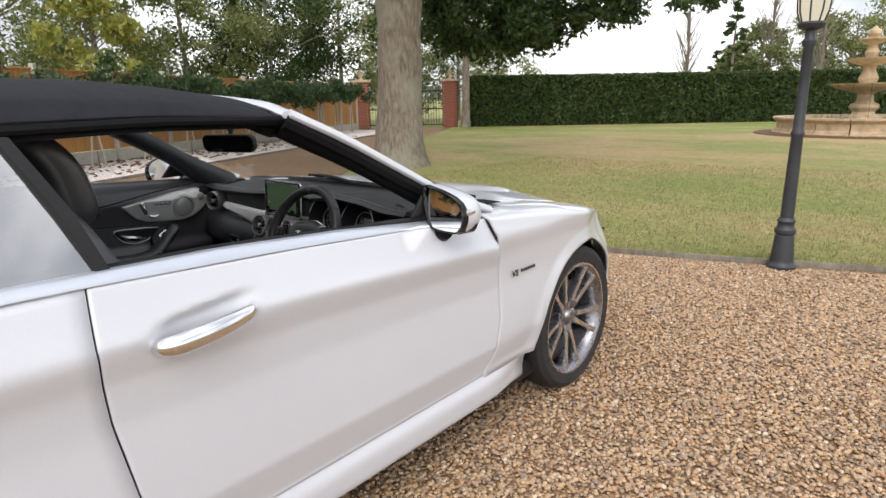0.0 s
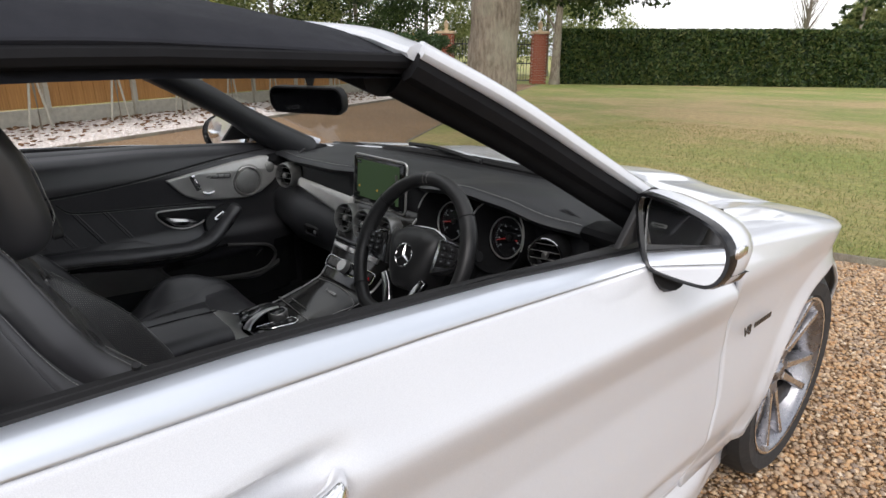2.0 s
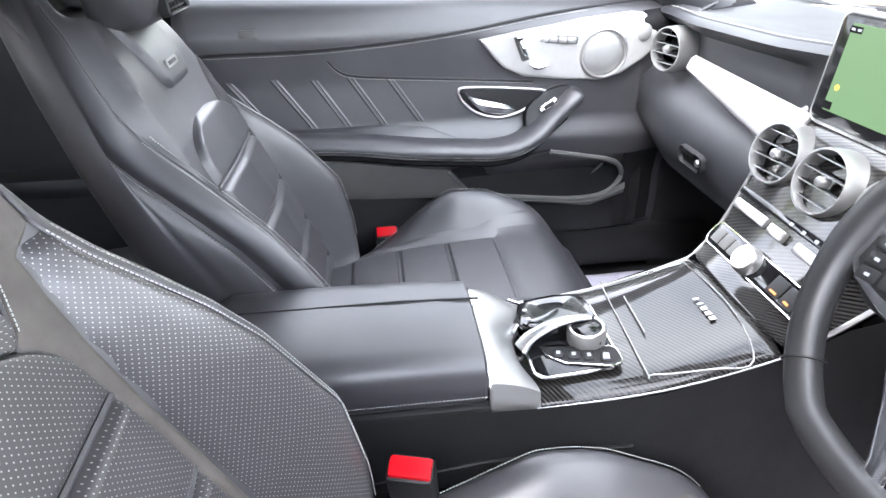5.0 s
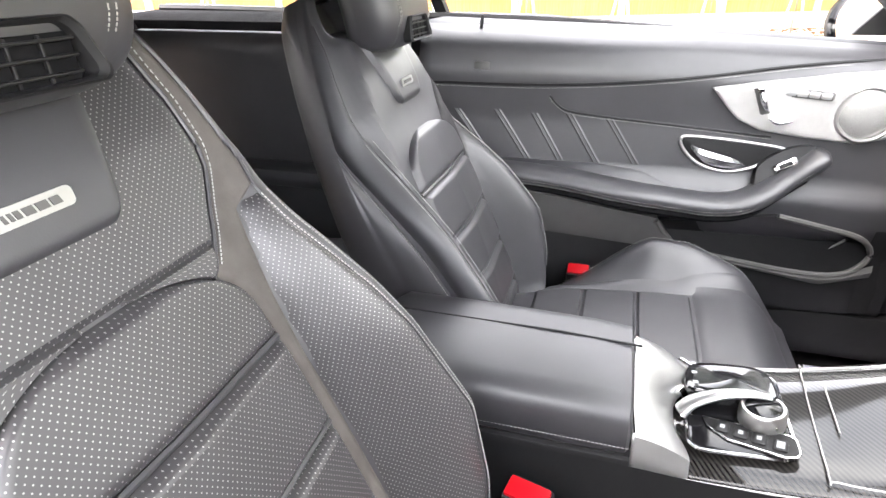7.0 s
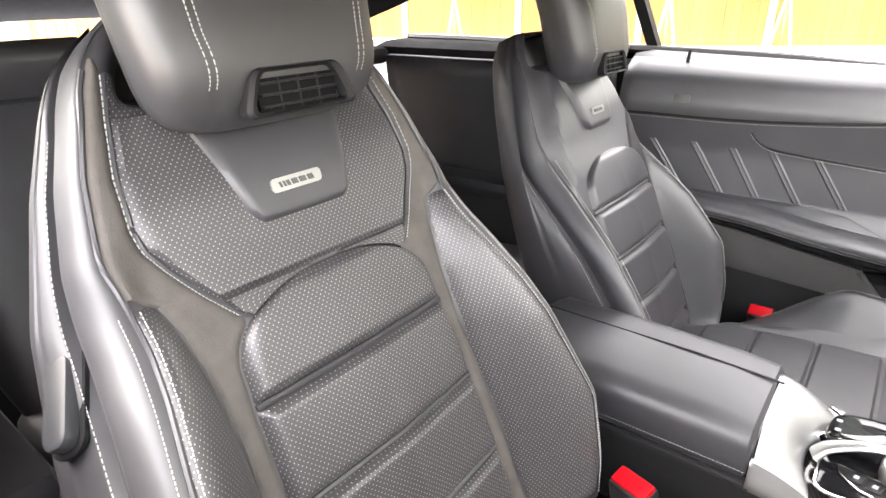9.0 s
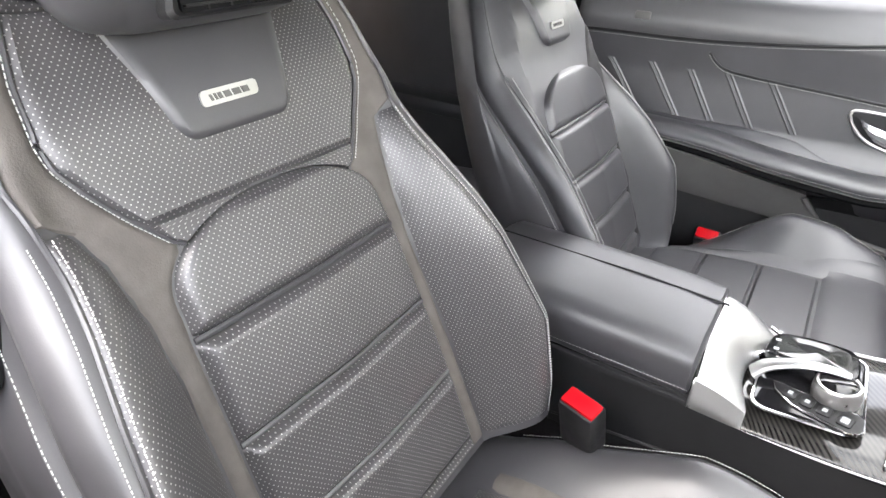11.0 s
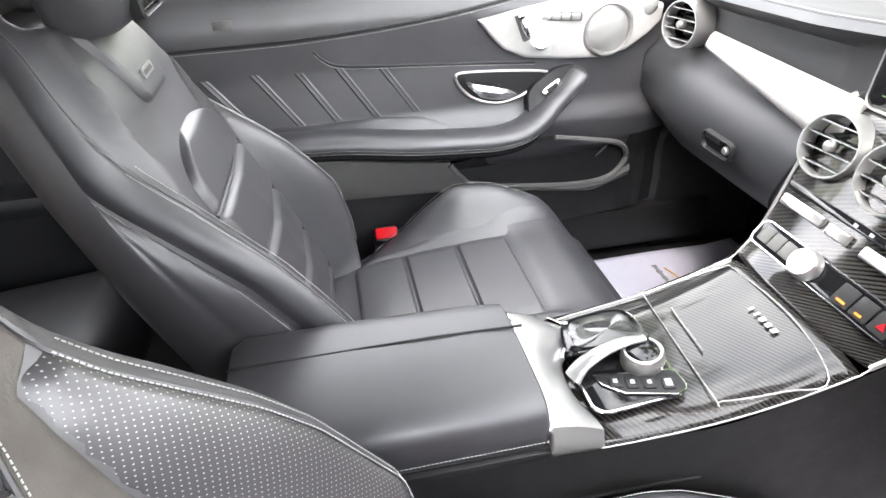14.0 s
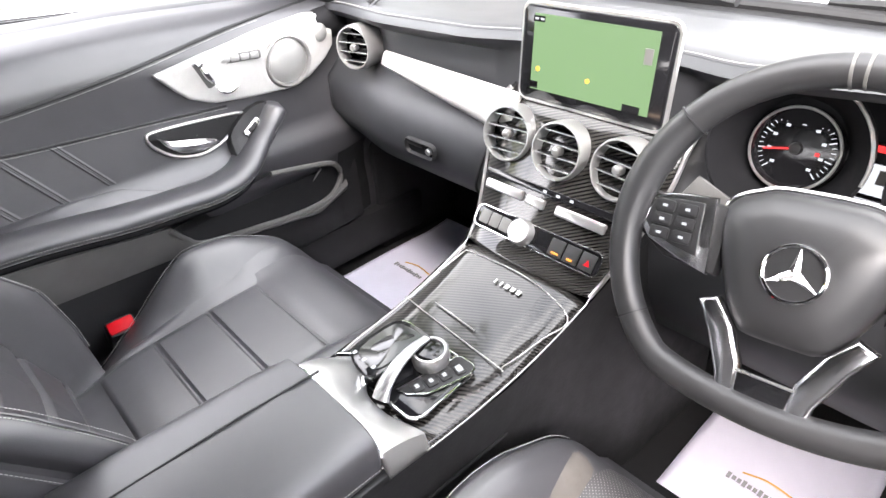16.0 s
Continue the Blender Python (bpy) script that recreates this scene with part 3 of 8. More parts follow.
# wheels
def wheel(x, y, side):
    tyre = bm_lathe([(0.245, -0.10), (0.262, -0.118), (0.30, -0.122), (0.325, -0.105), (0.3345, -0.07), (0.3345, 0.07), (0.325, 0.105), (0.30, 0.122), (0.262, 0.118), (0.245, 0.10)], 56)
    w = part("wheel", tyre, M_TYRE, car, "black low-profile tyre on a grey alloy wheel", m=pose(x, y, 0.336, 0, 90 * side, 0))
    part("rim", bm_lathe([(0.246, -0.10), (0.246, 0.098), (0.256, 0.112), (0.250, 0.116), (0.240, 0.108), (0.228, 0.09), (0.222, 0.0), (0.222, -0.10)], 56), M_RIM, w)
    part("rim_lip", bm_lathe([(0.247, 0.1125), (0.2545, 0.1145), (0.2545, 0.118), (0.247, 0.117)], 56), M_RIMCUT, w, "bright machined rim edge")
    part("brake_disc", bm_lathe([(0.0, -0.02), (0.175, -0.02), (0.175, 0.01), (0.0, 0.01)], 40), M_RIM, w)
    part("caliper", bm_box(0.07, 0.17, 0.07, 0.02, m=pose(0.13, 0.06, 0.012)), M_GREYPLASTIC, w)
    hub = part("hub_cap", bm_lathe([(0.0, 0.086), (0.022, 0.088), (0.030, 0.082), (0.034, 0.07), (0.070, 0.062), (0.074, 0.0), (0, 0)], 28), M_RIM, w)
    spoke = bm_loft([[(r, sx * wd, z), (r, -sx * wd, z), (r, -sx * wd * 1.15, z - th), (r, sx * wd * 1.15, z - th)]
                     for r, wd, z, th, sx in ((0.045, 0.017, 0.072, 0.05, 1), (0.10, 0.012, 0.082, 0.05, 1), (0.17, 0.0105, 0.094, 0.045, 1), (0.238, 0.013, 0.106, 0.04, 1))])
    bmesh.ops.bevel(spoke, geom=spoke.edges[:], offset=0.003, segments=2, profile=0.5, affect="EDGES")
    me = finish("spoke", spoke, M_RIM)
    face = finish("spoke_face", bm_loft([[(r, wd, z + 0.0012), (r, -wd, z + 0.0012), (r, -wd, z - 0.004), (r, wd, z - 0.004)] for r, wd, z in ((0.075, 0.011, 0.078), (0.10, 0.009, 0.082), (0.17, 0.0075, 0.094), (0.238, 0.010, 0.106))]), M_RIMCUT)
    for i in range(10):
        a = radians(72 * (i // 2) + (13 if i % 2 else -13))
        sp = new("spoke", me)
        sp.parent, sp.matrix_basis = w, Matrix.Rotation(a, 4, "Z")
        fc = new("spoke_face", face)
        fc.parent, fc.matrix_basis = w, Matrix.Rotation(a, 4, "Z")
    for i in range(5):
        a = radians(72 * i + 36)
        part("wheel_bolt", bm_lathe([(0, 0.073), (0.008, 0.073), (0.009, 0.06), (0, 0.06)], 12), M_RIMCUT, w, m=pose(0.052 * math.cos(a), 0.052 * math.sin(a), 0))
    return w


for y in (0.0, -2.84):
    for side in (1, -1):
        wheel(side * 0.755, y, side)
        part("wheel_arch_liner", bm_loft([[(side * xx, y + rr * math.cos(radians(a)), 0.338 + rr * math.sin(radians(a))) for a in range(-20, 201, 10)] for xx, rr in ((0.50, 0.36), (0.825, 0.36))], closed=False), M_BLACK, car)

# door handle, mirrors, belt strips
for side in (1, -1):
    s = side
    pts = smooth_path([(0.0, -0.115, -0.014), (0.030, -0.085, -0.010), (0.040, 0.0, 0.000), (0.030, 0.085, 0.012), (0.004, 0.112, 0.018)], 6)
    hd = bm_tube(pts, [0.008 + 0.013 * max(0.0, math.sin(math.pi * (1 - (1 - i / (len(pts) - 1)) ** 1.5))) ** 0.6 for i in range(len(pts))], 14, flat=1.15)
    part("door_handle", hd if s > 0 else bm_mirror(hd), M_CHROME, doors[s], "polished chrome pull handle", m=pose(0.905 * s, -1.73, 0.846))
    def belt_f(u, v):
        y = -2.70 + 1.98 * u
        a, b = min(1.0, v / 0.5), max(0.0, v - 0.5) / 0.5
        return Vector((s * (0.8735 - 0.019 * a + 0.004 * math.sin(math.pi * a) - 0.024 * b), y, belt_lo(y) + 0.001 + (belt_hi(y) - belt_lo(y)) * a + 0.002 * math.sin(math.pi * b)))
    part("belt_strip", bm_grid(belt_f, 60, 16), M_STRIP, car, "satin aluminium strip under the side window", thick=0.008 * s)
    strip = [Vector((s * 0.858, y, belt_hi(y) - 0.008)) for y in np.linspace(-2.70, -0.74, 12)]
    seal = [p + Vector((-0.034 * s, 0, 0.003)) for p in strip]
    part("window_seal", bm_tube(smooth_path(seal, 5), 0.010, 6), M_RUBBER, car)
    seal2 = [p + Vector((-0.050 * s, 0, 0.002)) for p in strip[4:]]
    part("inner_seal", bm_tube(smooth_path(seal2, 5), 0.010, 6), M_RUBBER, car)

    # wing mirror on its stalk: rounded trapezoid glass in a thin black surround, painted cap in front
    mo = [(-0.084, 0.050), (-0.080, 0.070), (-0.060, 0.072), (0.0, 0.060), (0.050, 0.043), (0.076, 0.022), (0.086, -0.006), (0.080, -0.036), (0.064, -0.056), (0.040, -0.062), (-0.030, -0.060), (-0.055, -0.050), (-0.072, -0.010)]
    mo = [Vector((s * x, 0, z)) for x, z in mo]
    mo = smooth_path(mo + mo[:1], 4)[:-1]
    def mring(k, y, dz=0.0):
        return [Vector((p.x * k, y + 0.10 * s * p.x * k, p.z * k + dz)) for p in mo]
    MC = Matrix.Translation((0.924, -0.975, 0.979) if s > 0 else (-0.915, -0.965, 0.985)) @ pose(0, 0, 0, 0, 0, -8 if s > 0 else 42) @ Matrix.Scale(1.0 if s > 0 else 1.2, 4)
    mir = part("wing_mirror", bm_loft([mring(1.0, 0.012), mring(1.03, 0.026), mring(1.0, 0.052), mring(0.86, 0.082, 0.002), mring(0.60, 0.102, 0.003), mring(0.25, 0.112, 0.003), mring(0.02, 0.114, 0.003)], cap=False), M_PAINT, car, "white wing mirror with black surround", m=MC)
    part("mirror_surround", bm_loft([mring(1.012, 0.016), mring(1.02, 0.004), mring(1.0, -0.004), mring(0.93, -0.004), mring(0.91, 0.006)], cap=False), M_GLOSS, mir)
    part("mirror_glass", bm_loft([[p + Vector((0, (0.13 if s > 0 else -0.03) * p.z, 0)) for p in mring(k, 0.007)] for k in (0.925, 0.5, 0.01)], cap=False), M_MIRROR, mir)
    part("mirror_base", bm_loft([[Vector((p.x * 0.98, 0.02 + y, min(p.z, -0.030) * 1.02 - d_)) for p in mo] for y, d_ in ((0.0, 0.003), (0.05, 0.004))]), M_GLOSS, mir)
    foot = bm_tube([(s * 0.835, -0.915, 0.905), (s * 0.872, -0.925, 0.893), (s * 0.898, -0.940, 0.912)], [0.030, 0.030, 0.030], 14)
    part("mirror_foot", foot, M_BLACK, mir, m=MC.inverted())
    part("indicator_lens", bm_box(0.012, 0.040, 0.018, 0.005, m=pose(s * 0.083, 0.036, 0.004, 0, 0, 10 * s)), M_RIMCUT, mir)

# windscreen surround, screen, roof
for s in (1, -1):
    path = smooth_path([(s * 0.835, -0.62, 0.925), (s * 0.815, -0.80, 0.99), (s * 0.775, -0.99, 1.095), (s * 0.738, -1.18, 1.20), (s * 0.70, -1.335, 1.275)], 6)
    part("windscreen_pillar", bm_tube(path, [0.019] * len(path), 12, flat=0.7, up=(0.35 * s, 0.55, 0.75)), M_PAINT, car, "white painted windscreen pillar")
    gut = smooth_path([(s * 0.815, -0.80, 0.958), (s * 0.770, -0.99, 1.062), (s * 0.728, -1.18, 1.170), (s * 0.692, -1.345, 1.255)], 6)
    part("pillar_seal", bm_tube(gut, 0.022, 8), M_DEEP, car)
    inner = smooth_path([(s * 0.795, -0.72, 0.90), (s * 0.755, -0.90, 1.005), (s * 0.70, -1.10, 1.125), (s * 0.635, -1.33, 1.245)], 6)
    part("pillar_trim", bm_tube(inner, [0.042 if s > 0 else 0.050 + 0.034 * max(0.0, 1 - i / 9) for i in range(len(inner))], 14, flat=0.8, up=(0.3 * s, 0.6, 0.7)), M_DASH if s < 0 else M_DEEP, car, "dark windscreen pillar lining")
    sail = bm_prism([(-0.16, -0.005), (0.07, -0.005), (-0.05, 0.085), (-0.09, 0.08)], 0.012, 0.004)
    part("mirror_sail", sail, M_BLACK, car, m=Matrix.Translation((s * 0.838 - 0.006, -0.86, 0.965)) @ pose(0, 0, 0, 90, 0, 90) @ pose(0, 0, 0, 0, 0, 0))

head = smooth_path([(-0.70, -1.335, 1.272), (-0.5, -1.315, 1.303), (0, -1.30, 1.328), (0.5, -1.315, 1.303), (0.70, -1.335, 1.272)], 6)
part("windscreen_header", bm_tube(head, 0.020, 10, flat=0.6), M_PAINT, car)
inh = smooth_path([(-0.64, -1.35, 1.235), (-0.4, -1.33, 1.27), (0, -1.32, 1.295), (0.4, -1.33, 1.27), (0.64, -1.35, 1.235)], 6)
part("header_trim", bm_tube(inh, 0.035, 10, flat=0.7), M_DEEP, car)


def screen_f(u, v):
    x = (u * 2 - 1)
    w = 0.80 - 0.12 * v
    y = -0.46 - 0.10 * abs(x) ** 2.2 * (1 - v) - 0.84 * v - 0.03 * x * x * v
    return Vector((x * w, y, 0.930 - 0.02 * abs(x) ** 2 + 0.400 * v ** 0.92 - 0.05 * x * x * v))


glass = part("windscreen", bm_grid(screen_f, 24, 12), M_GLASS, car, "clear curved windscreen")
glass.visible_shadow = False
part("screen_base_seal", bm_tube([screen_f(i / 24, 0.0) + Vector((0, 0.0, 0.0)) for i in range(25)], 0.014, 8), M_RUBBER, car)
part("scuttle_panel", bm_grid(lambda u, v: Vector(((u * 2 - 1) * 0.74, -0.44 - 0.10 * abs(u * 2 - 1) ** 2.2 - 0.17 * v + 0.1 * (1 - v) * 0, 0.926 - 0.02 * v)), 20, 4), M_BLACK, car)
for xx, ln in ((0.15, 0.55), (-0.42, 0.45)):
    wp = [(xx, -0.46, 0.946), (xx + ln * 0.4, -0.475, 0.952), (xx + ln, -0.53, 0.944)]
    part("wiper", bm_tube(smooth_path(wp, 4), 0.008, 6), M_RUBBER, car)

roof_z = table([(-3.05, 1.12), (-2.75, 1.24), (-2.4, 1.333), (-2.0, 1.379), (-1.7, 1.376), (-1.5, 1.358), (-1.33, 1.334)])
roof_lo = table([(-3.05, 1.00), (-2.6, 1.13), (-2.35, 1.215), (-2.05, 1.262), (-1.7, 1.271), (-1.33, 1.264)])
roof_w = table([(-3.05, 0.72), (-2.4, 0.715), (-2.0, 0.706), (-1.6, 0.694), (-1.33, 0.684)])


def roof_f(u, v):
    y = -3.05 + 1.715 * v
    x = u * 2 - 1
    a = abs(x)
    zl, zt, w = roof_lo(y), roof_z(y), roof_w(y)
    if a > 0.84:
        t = (a - 0.84) / 0.16
        xx = w - 0.055 * max(0.0, 1 - t) ** 1.3
        z = zl + (zt - 0.060 - zl) * (1 - t)
    else:
        t = a / 0.84
        xx = (w - 0.055) * t
        z = zt - 0.060 * t ** 3.2
    return Vector((math.copysign(xx, x), y, z))


part("soft_top", bm_grid(roof_f, 64, 40), M_FABRIC, car, "raised black canvas roof with stitched edge", thick=0.022)
for s in (1, -1):
    edge = [Vector((s * (roof_w(y) - 0.004), y, roof_lo(y) - 0.004)) for y in np.linspace(-2.9, -1.34, 20)]
    part("roof_seal", bm_tube(edge, 0.011, 8), M_DEEP, car)
    seam = [roof_f(0.5 + 0.5 * s * 0.965, v) + Vector((s * 0.002, 0, 0)) for v in np.linspace(0.05, 1, 30)]
    part("roof_seam", bm_tube(seam, 0.0035, 6), M_FABRIC, car)
    # rear side glass and the dark pillar band before it
    q = bm_grid(lambda u, v: Vector((s * (0.842 - 0.135 * v), -1.900 - 0.092 * v - 0.785 * u * (1 - 0.28 * v), 0.985 + (roof_lo(-2.0 - 0.68 * u) - 0.985) * v)), 10, 8)
    qg = part("rear_side_glass", q, M_QGLASS if s > 0 else M_CLEAR, car, "raised tinted rear side window reflecting clouds")
    qg.visible_shadow = False
    bp = bm_loft([[(s * (x + dx), y + dy, z) for dx, dy in ((0.006, 0.012), (0.006, -0.012), (-0.018, -0.018), (-0.018, 0.010))] for x, y, z in ((0.848, -1.884, 0.975), (0.80, -1.924, 1.11), (0.72, -1.985, 1.25))])
    part("pillar_band", bp, M_RUBBER, car)
part("headlining", bm_grid(lambda u, v: roof_f(u, v) + Vector((-(u * 2 - 1) * 0.012, 0, -0.026 - 0.014 * (1 - abs(u * 2 - 1) ** 6))), 30, 20), M_FABRIC, car)
part("rear_window", bm_grid(lambda u, v: Vector(((u * 2 - 1) * 0.45, -2.99 + 0.13 * v, 1.15 + 0.06 * v)), 4, 3), M_QGLASS, car)

M_MESH = simple("fine_metal_mesh", (0.30, 0.30, 0.29), 0.4, 0.4, 0.3, 900, 0.5, 900)

# ---------------------------------------------------------------- cabin shell
part("cabin_floor", bm_box(1.50, 2.1, 0.04, 0.01, m=pose(0, -1.5, 0.225)), M_CARPET, car)
part("transmission_tunnel", bm_loft([[(x, y, z) for x, z in ((-0.16, 0.24), (-0.135, 0.44), (-0.10, 0.50), (0.10, 0.50), (0.135, 0.44), (0.16, 0.24))] for y in (-2.3, -1.5, -0.9, -0.52)]), M_CARPET, car)
for s in (1, -1):
    part("door_sill_plate", bm_box(0.09, 1.3, 0.12, 0.02, m=pose(s * 0.735, -1.3, 0.33)), M_BLACK, car)
    part("kick_panel", bm_box(0.03, 0.34, 0.55, 0.01, m=pose(s * 0.72, -0.63, 0.52)), M_BLACK, car)


# ---------------------------------------------------------------- front seats
seat_w = table([(0, 0.240), (0.10, 0.258), (0.20, 0.256), (0.30, 0.250), (0.36, 0.240), (0.425, 0.226), (0.46, 0.213), (0.52, 0.191), (0.58, 0.163), (0.61, 0.146), (0.635, 0.120), (0.648, 0.096)])
crest_a = table([(0, 0.212), (0.05, 0.222), (0.135, 0.231), (0.25, 0.214), (0.30, 0.204), (0.356, 0.189), (0.39, 0.182), (0.425, 0.180), (0.457, 0.184), (0.52, 0.170), (0.58, 0.148), (0.61, 0.131), (0.635, 0.108), (0.648, 0.086)])
crest_d = table([(0, 0.060), (0.05, 0.076), (0.135, 0.090), (0.25, 0.074), (0.30, 0.059), (0.356, 0.037), (0.39, 0.021), (0.425, 0.007), (0.47, -0.001), (0.56, -0.006), (0.648, -0.030)])
dome_a = line([(0, 0.130), (0.10, 0.128), (0.20, 0.124), (0.30, 0.120), (0.33, 0.117)])
ramp_a = line([(0, 0.154), (0.10, 0.150), (0.20, 0.145), (0.28, 0.141), (0.34, 0.143), (0.388, 0.150), (0.425, 0.162), (0.44, 0.160), (0.56, 0.12), (0.648, 0.055)])
upper_a = line([(0.378, 0.088), (0.386, 0.100), (0.41, 0.119), (0.44, 0.139), (0.458, 0.149), (0.475, 0.152), (0.515, 0.148), (0.56, 0.136), (0.60, 0.122)])
SEAT_H = 0.648
DEPTH = [0.0]      # how far the upper side bolsters lie back


def ramp_b(h):
    return ramp_a(h) + 0.6 * DEPTH[0] * (1 - sm(0.36, 0.43, h))


def crest_e(h):
    return crest_d(h) * 0.95 - DEPTH[0] * sm(0.10, 0.42, h)


def dome_half(h):
    """Half width of the arched centre panel."""
    wide = 1.0 + 4.6 * DEPTH[0]
    if h < 0.33:
        return min(dome_a(h) * wide, ramp_b(h) - 0.006)
    return max(0.010, min(0.117 * wide, ramp_b(h) - 0.006) * max(0.0, 1 - ((h - 0.33) / 0.071) ** 2.6) ** 0.5)


def back_centre(a, h):
    d = 0.014 * math.sin(math.pi * min(1.0, h / 0.40)) * (1 - min(1.0, abs(a) / 0.2)) - 0.006 * sm(0.38, 0.44, h) - 0.012 * sm(0.47, 0.58, h)
    return d - 0.095 * sm(0.562, 0.596, h) * (1 - sm(0.55, 0.95, abs(a) / crest_a(h)))


def back_surf(a, h, off=0.0):
    """Front face of a backrest: a across, h up the recline, off towards the sitter."""
    t = min(1.0, max(0.0, (abs(a) - ramp_b(h)) / max(0.01, crest_a(h) - ramp_b(h))))
    k = math.sin(math.pi / 2 * t) ** 1.15
    return Vector((a, back_centre(a, h) * (1 - k) + crest_e(h) * k + off, h))


def back_side(s, h, q, off=0.0):
    """Flank of a backrest: a front roll, a sewn groove, a flatter side panel, then the rear edge."""
    a0, d0, w = crest_a(h), crest_e(h), seat_w(h)
    wd = w - a0
    if q < 0.35:
        t = q / 0.35
        a, d = a0 + wd * 0.62 * math.sin(math.pi / 2 * t), d0 + 0.004 * math.sin(math.pi * t) - 0.040 * (1 - math.cos(math.pi / 2 * t))
    elif q < 0.75:
        t = (q - 0.35) / 0.40
        a, d = a0 + wd * (0.62 + 0.38 * math.sin(math.pi / 2 * t) ** 0.8), d0 - 0.040 - (d0 - 0.040 + 0.058) * t
    else:
        t = (q - 0.75) / 0.25
        a, d = w - 0.020 * t * t, -0.058 - 0.052 * t
    dip = 0.013 * math.exp(-((q - 0.35) / 0.030) ** 2) + 0.002 * math.exp(-((q - 0.62) / 0.03) ** 2)
    return Vector((s * (a - 0.8 * dip + off), d - 0.6 * dip + 0.4 * off, h))


def back_shell():
    rings = []
    for j in range(66):
        h = SEAT_H * j / 65
        ca = crest_a(h)
        front = [back_surf(ca * (2 * i / 48 - 1), h) for i in range(49)]
        right_ = [back_side(1, h, i / 30) for i in range(1, 31)]
        rear = [Vector(((seat_w(h) - 0.020) * math.cos(math.pi * i / 12), -0.110 - 0.022 * math.sin(math.pi * i / 12), h)) for i in range(1, 12)]
        left_ = [back_side(-1, h, i / 30) for i in range(30, 0, -1)]
        rings.append(front + right_ + rear + left_)
    if DEPTH[0] > 0:      # foot of the shell tucked under the cushion
        rings = [[Vector((p.x * (1 - 60 * k * k), p.y - 0.3 * k, -k)) for p in rings[0]] for k in (0.060, 0.045, 0.030, 0.015)] + rings
    bm = bm_loft(rings)
    layer = bm.loops.layers.uv.new("UVMap")
    for f in bm.faces:
        for lp in f.loops:
            lp[layer].uv = (lp.vert.co.x, lp.vert.co.z)
    return bm


def patch(lo, hi, h0, h1, off=0.004, puff=0.006, nu=16, nv=14, surf=back_surf, soft=0.016):
    """A padded panel lying on a seat surface, between lo(h) and hi(h), edges tucked in."""
    def f(u, v):
        h = h0 + (h1 - h0) * v
        a = lo(h) + (hi(h) - lo(h)) * u
        e = (min(u, 1 - u) * abs(hi(h) - lo(h)), min(v, 1 - v) * abs(h1 - h0))
        k = min(1, min(e) / soft)
        return surf(a, h, off * (1 if k > 0 else -1) * (0.2 + 0.8 * k) + puff * k * (2 - k))
    run = {}
    for j in range(nv + 1):
        acc, prev = 0.0, None
        for i in range(nu + 1):
            p = f(i / nu, j / nv)
            acc += (p - prev).length if prev else 0.0
            prev = p
            run[i, j] = acc
        mid = run[nu // 2, j]
        for i in range(nu + 1):
            run[i, j] -= mid
    return bm_grid(f, nu, nv, uv=lambda u, v: (run[round(u * nu), round(v * nv)] + 1.0 + (lo(h0) + hi(h0)) / 2, h0 + (h1 - h0) * v))


def stitches(path, parent, step=0.0040, r=0.00050):
    """A run of short thread dashes along a path, joined."""
    pts = [Vector(p) for p in path]
    verts, faces = [], []
    for p, q in zip(pts, pts[1:]):
        n = max(1, round((q - p).length / step))
        d = (q - p).normalized()
        side = d.orthogonal().normalized() * r
        up = d.cross(side).normalized() * r
        for i in range(n):
            a = p + (q - p) * (i + 0.12) / n
            b = p + (q - p) * (i + 0.78) / n
            k = len(verts)
            verts += [a + side, a + up, a - side, a - up, b + side, b + up, b - side, b - up]
            faces += [(k, k + 1, k + 5, k + 4), (k + 1, k + 2, k + 6, k + 5), (k + 2, k + 3, k + 7, k + 6), (k + 3, k, k + 4, k + 7), (k, k + 3, k + 2, k + 1), (k + 4, k + 5, k + 6, k + 7)]
    me = raw_mesh("stitching", verts, faces, M_STITCH)
    ob = new("stitching", me)
    ob.parent = parent
    return tagged(ob, "pale contrast stitching")


def const(v):
    return lambda h: v


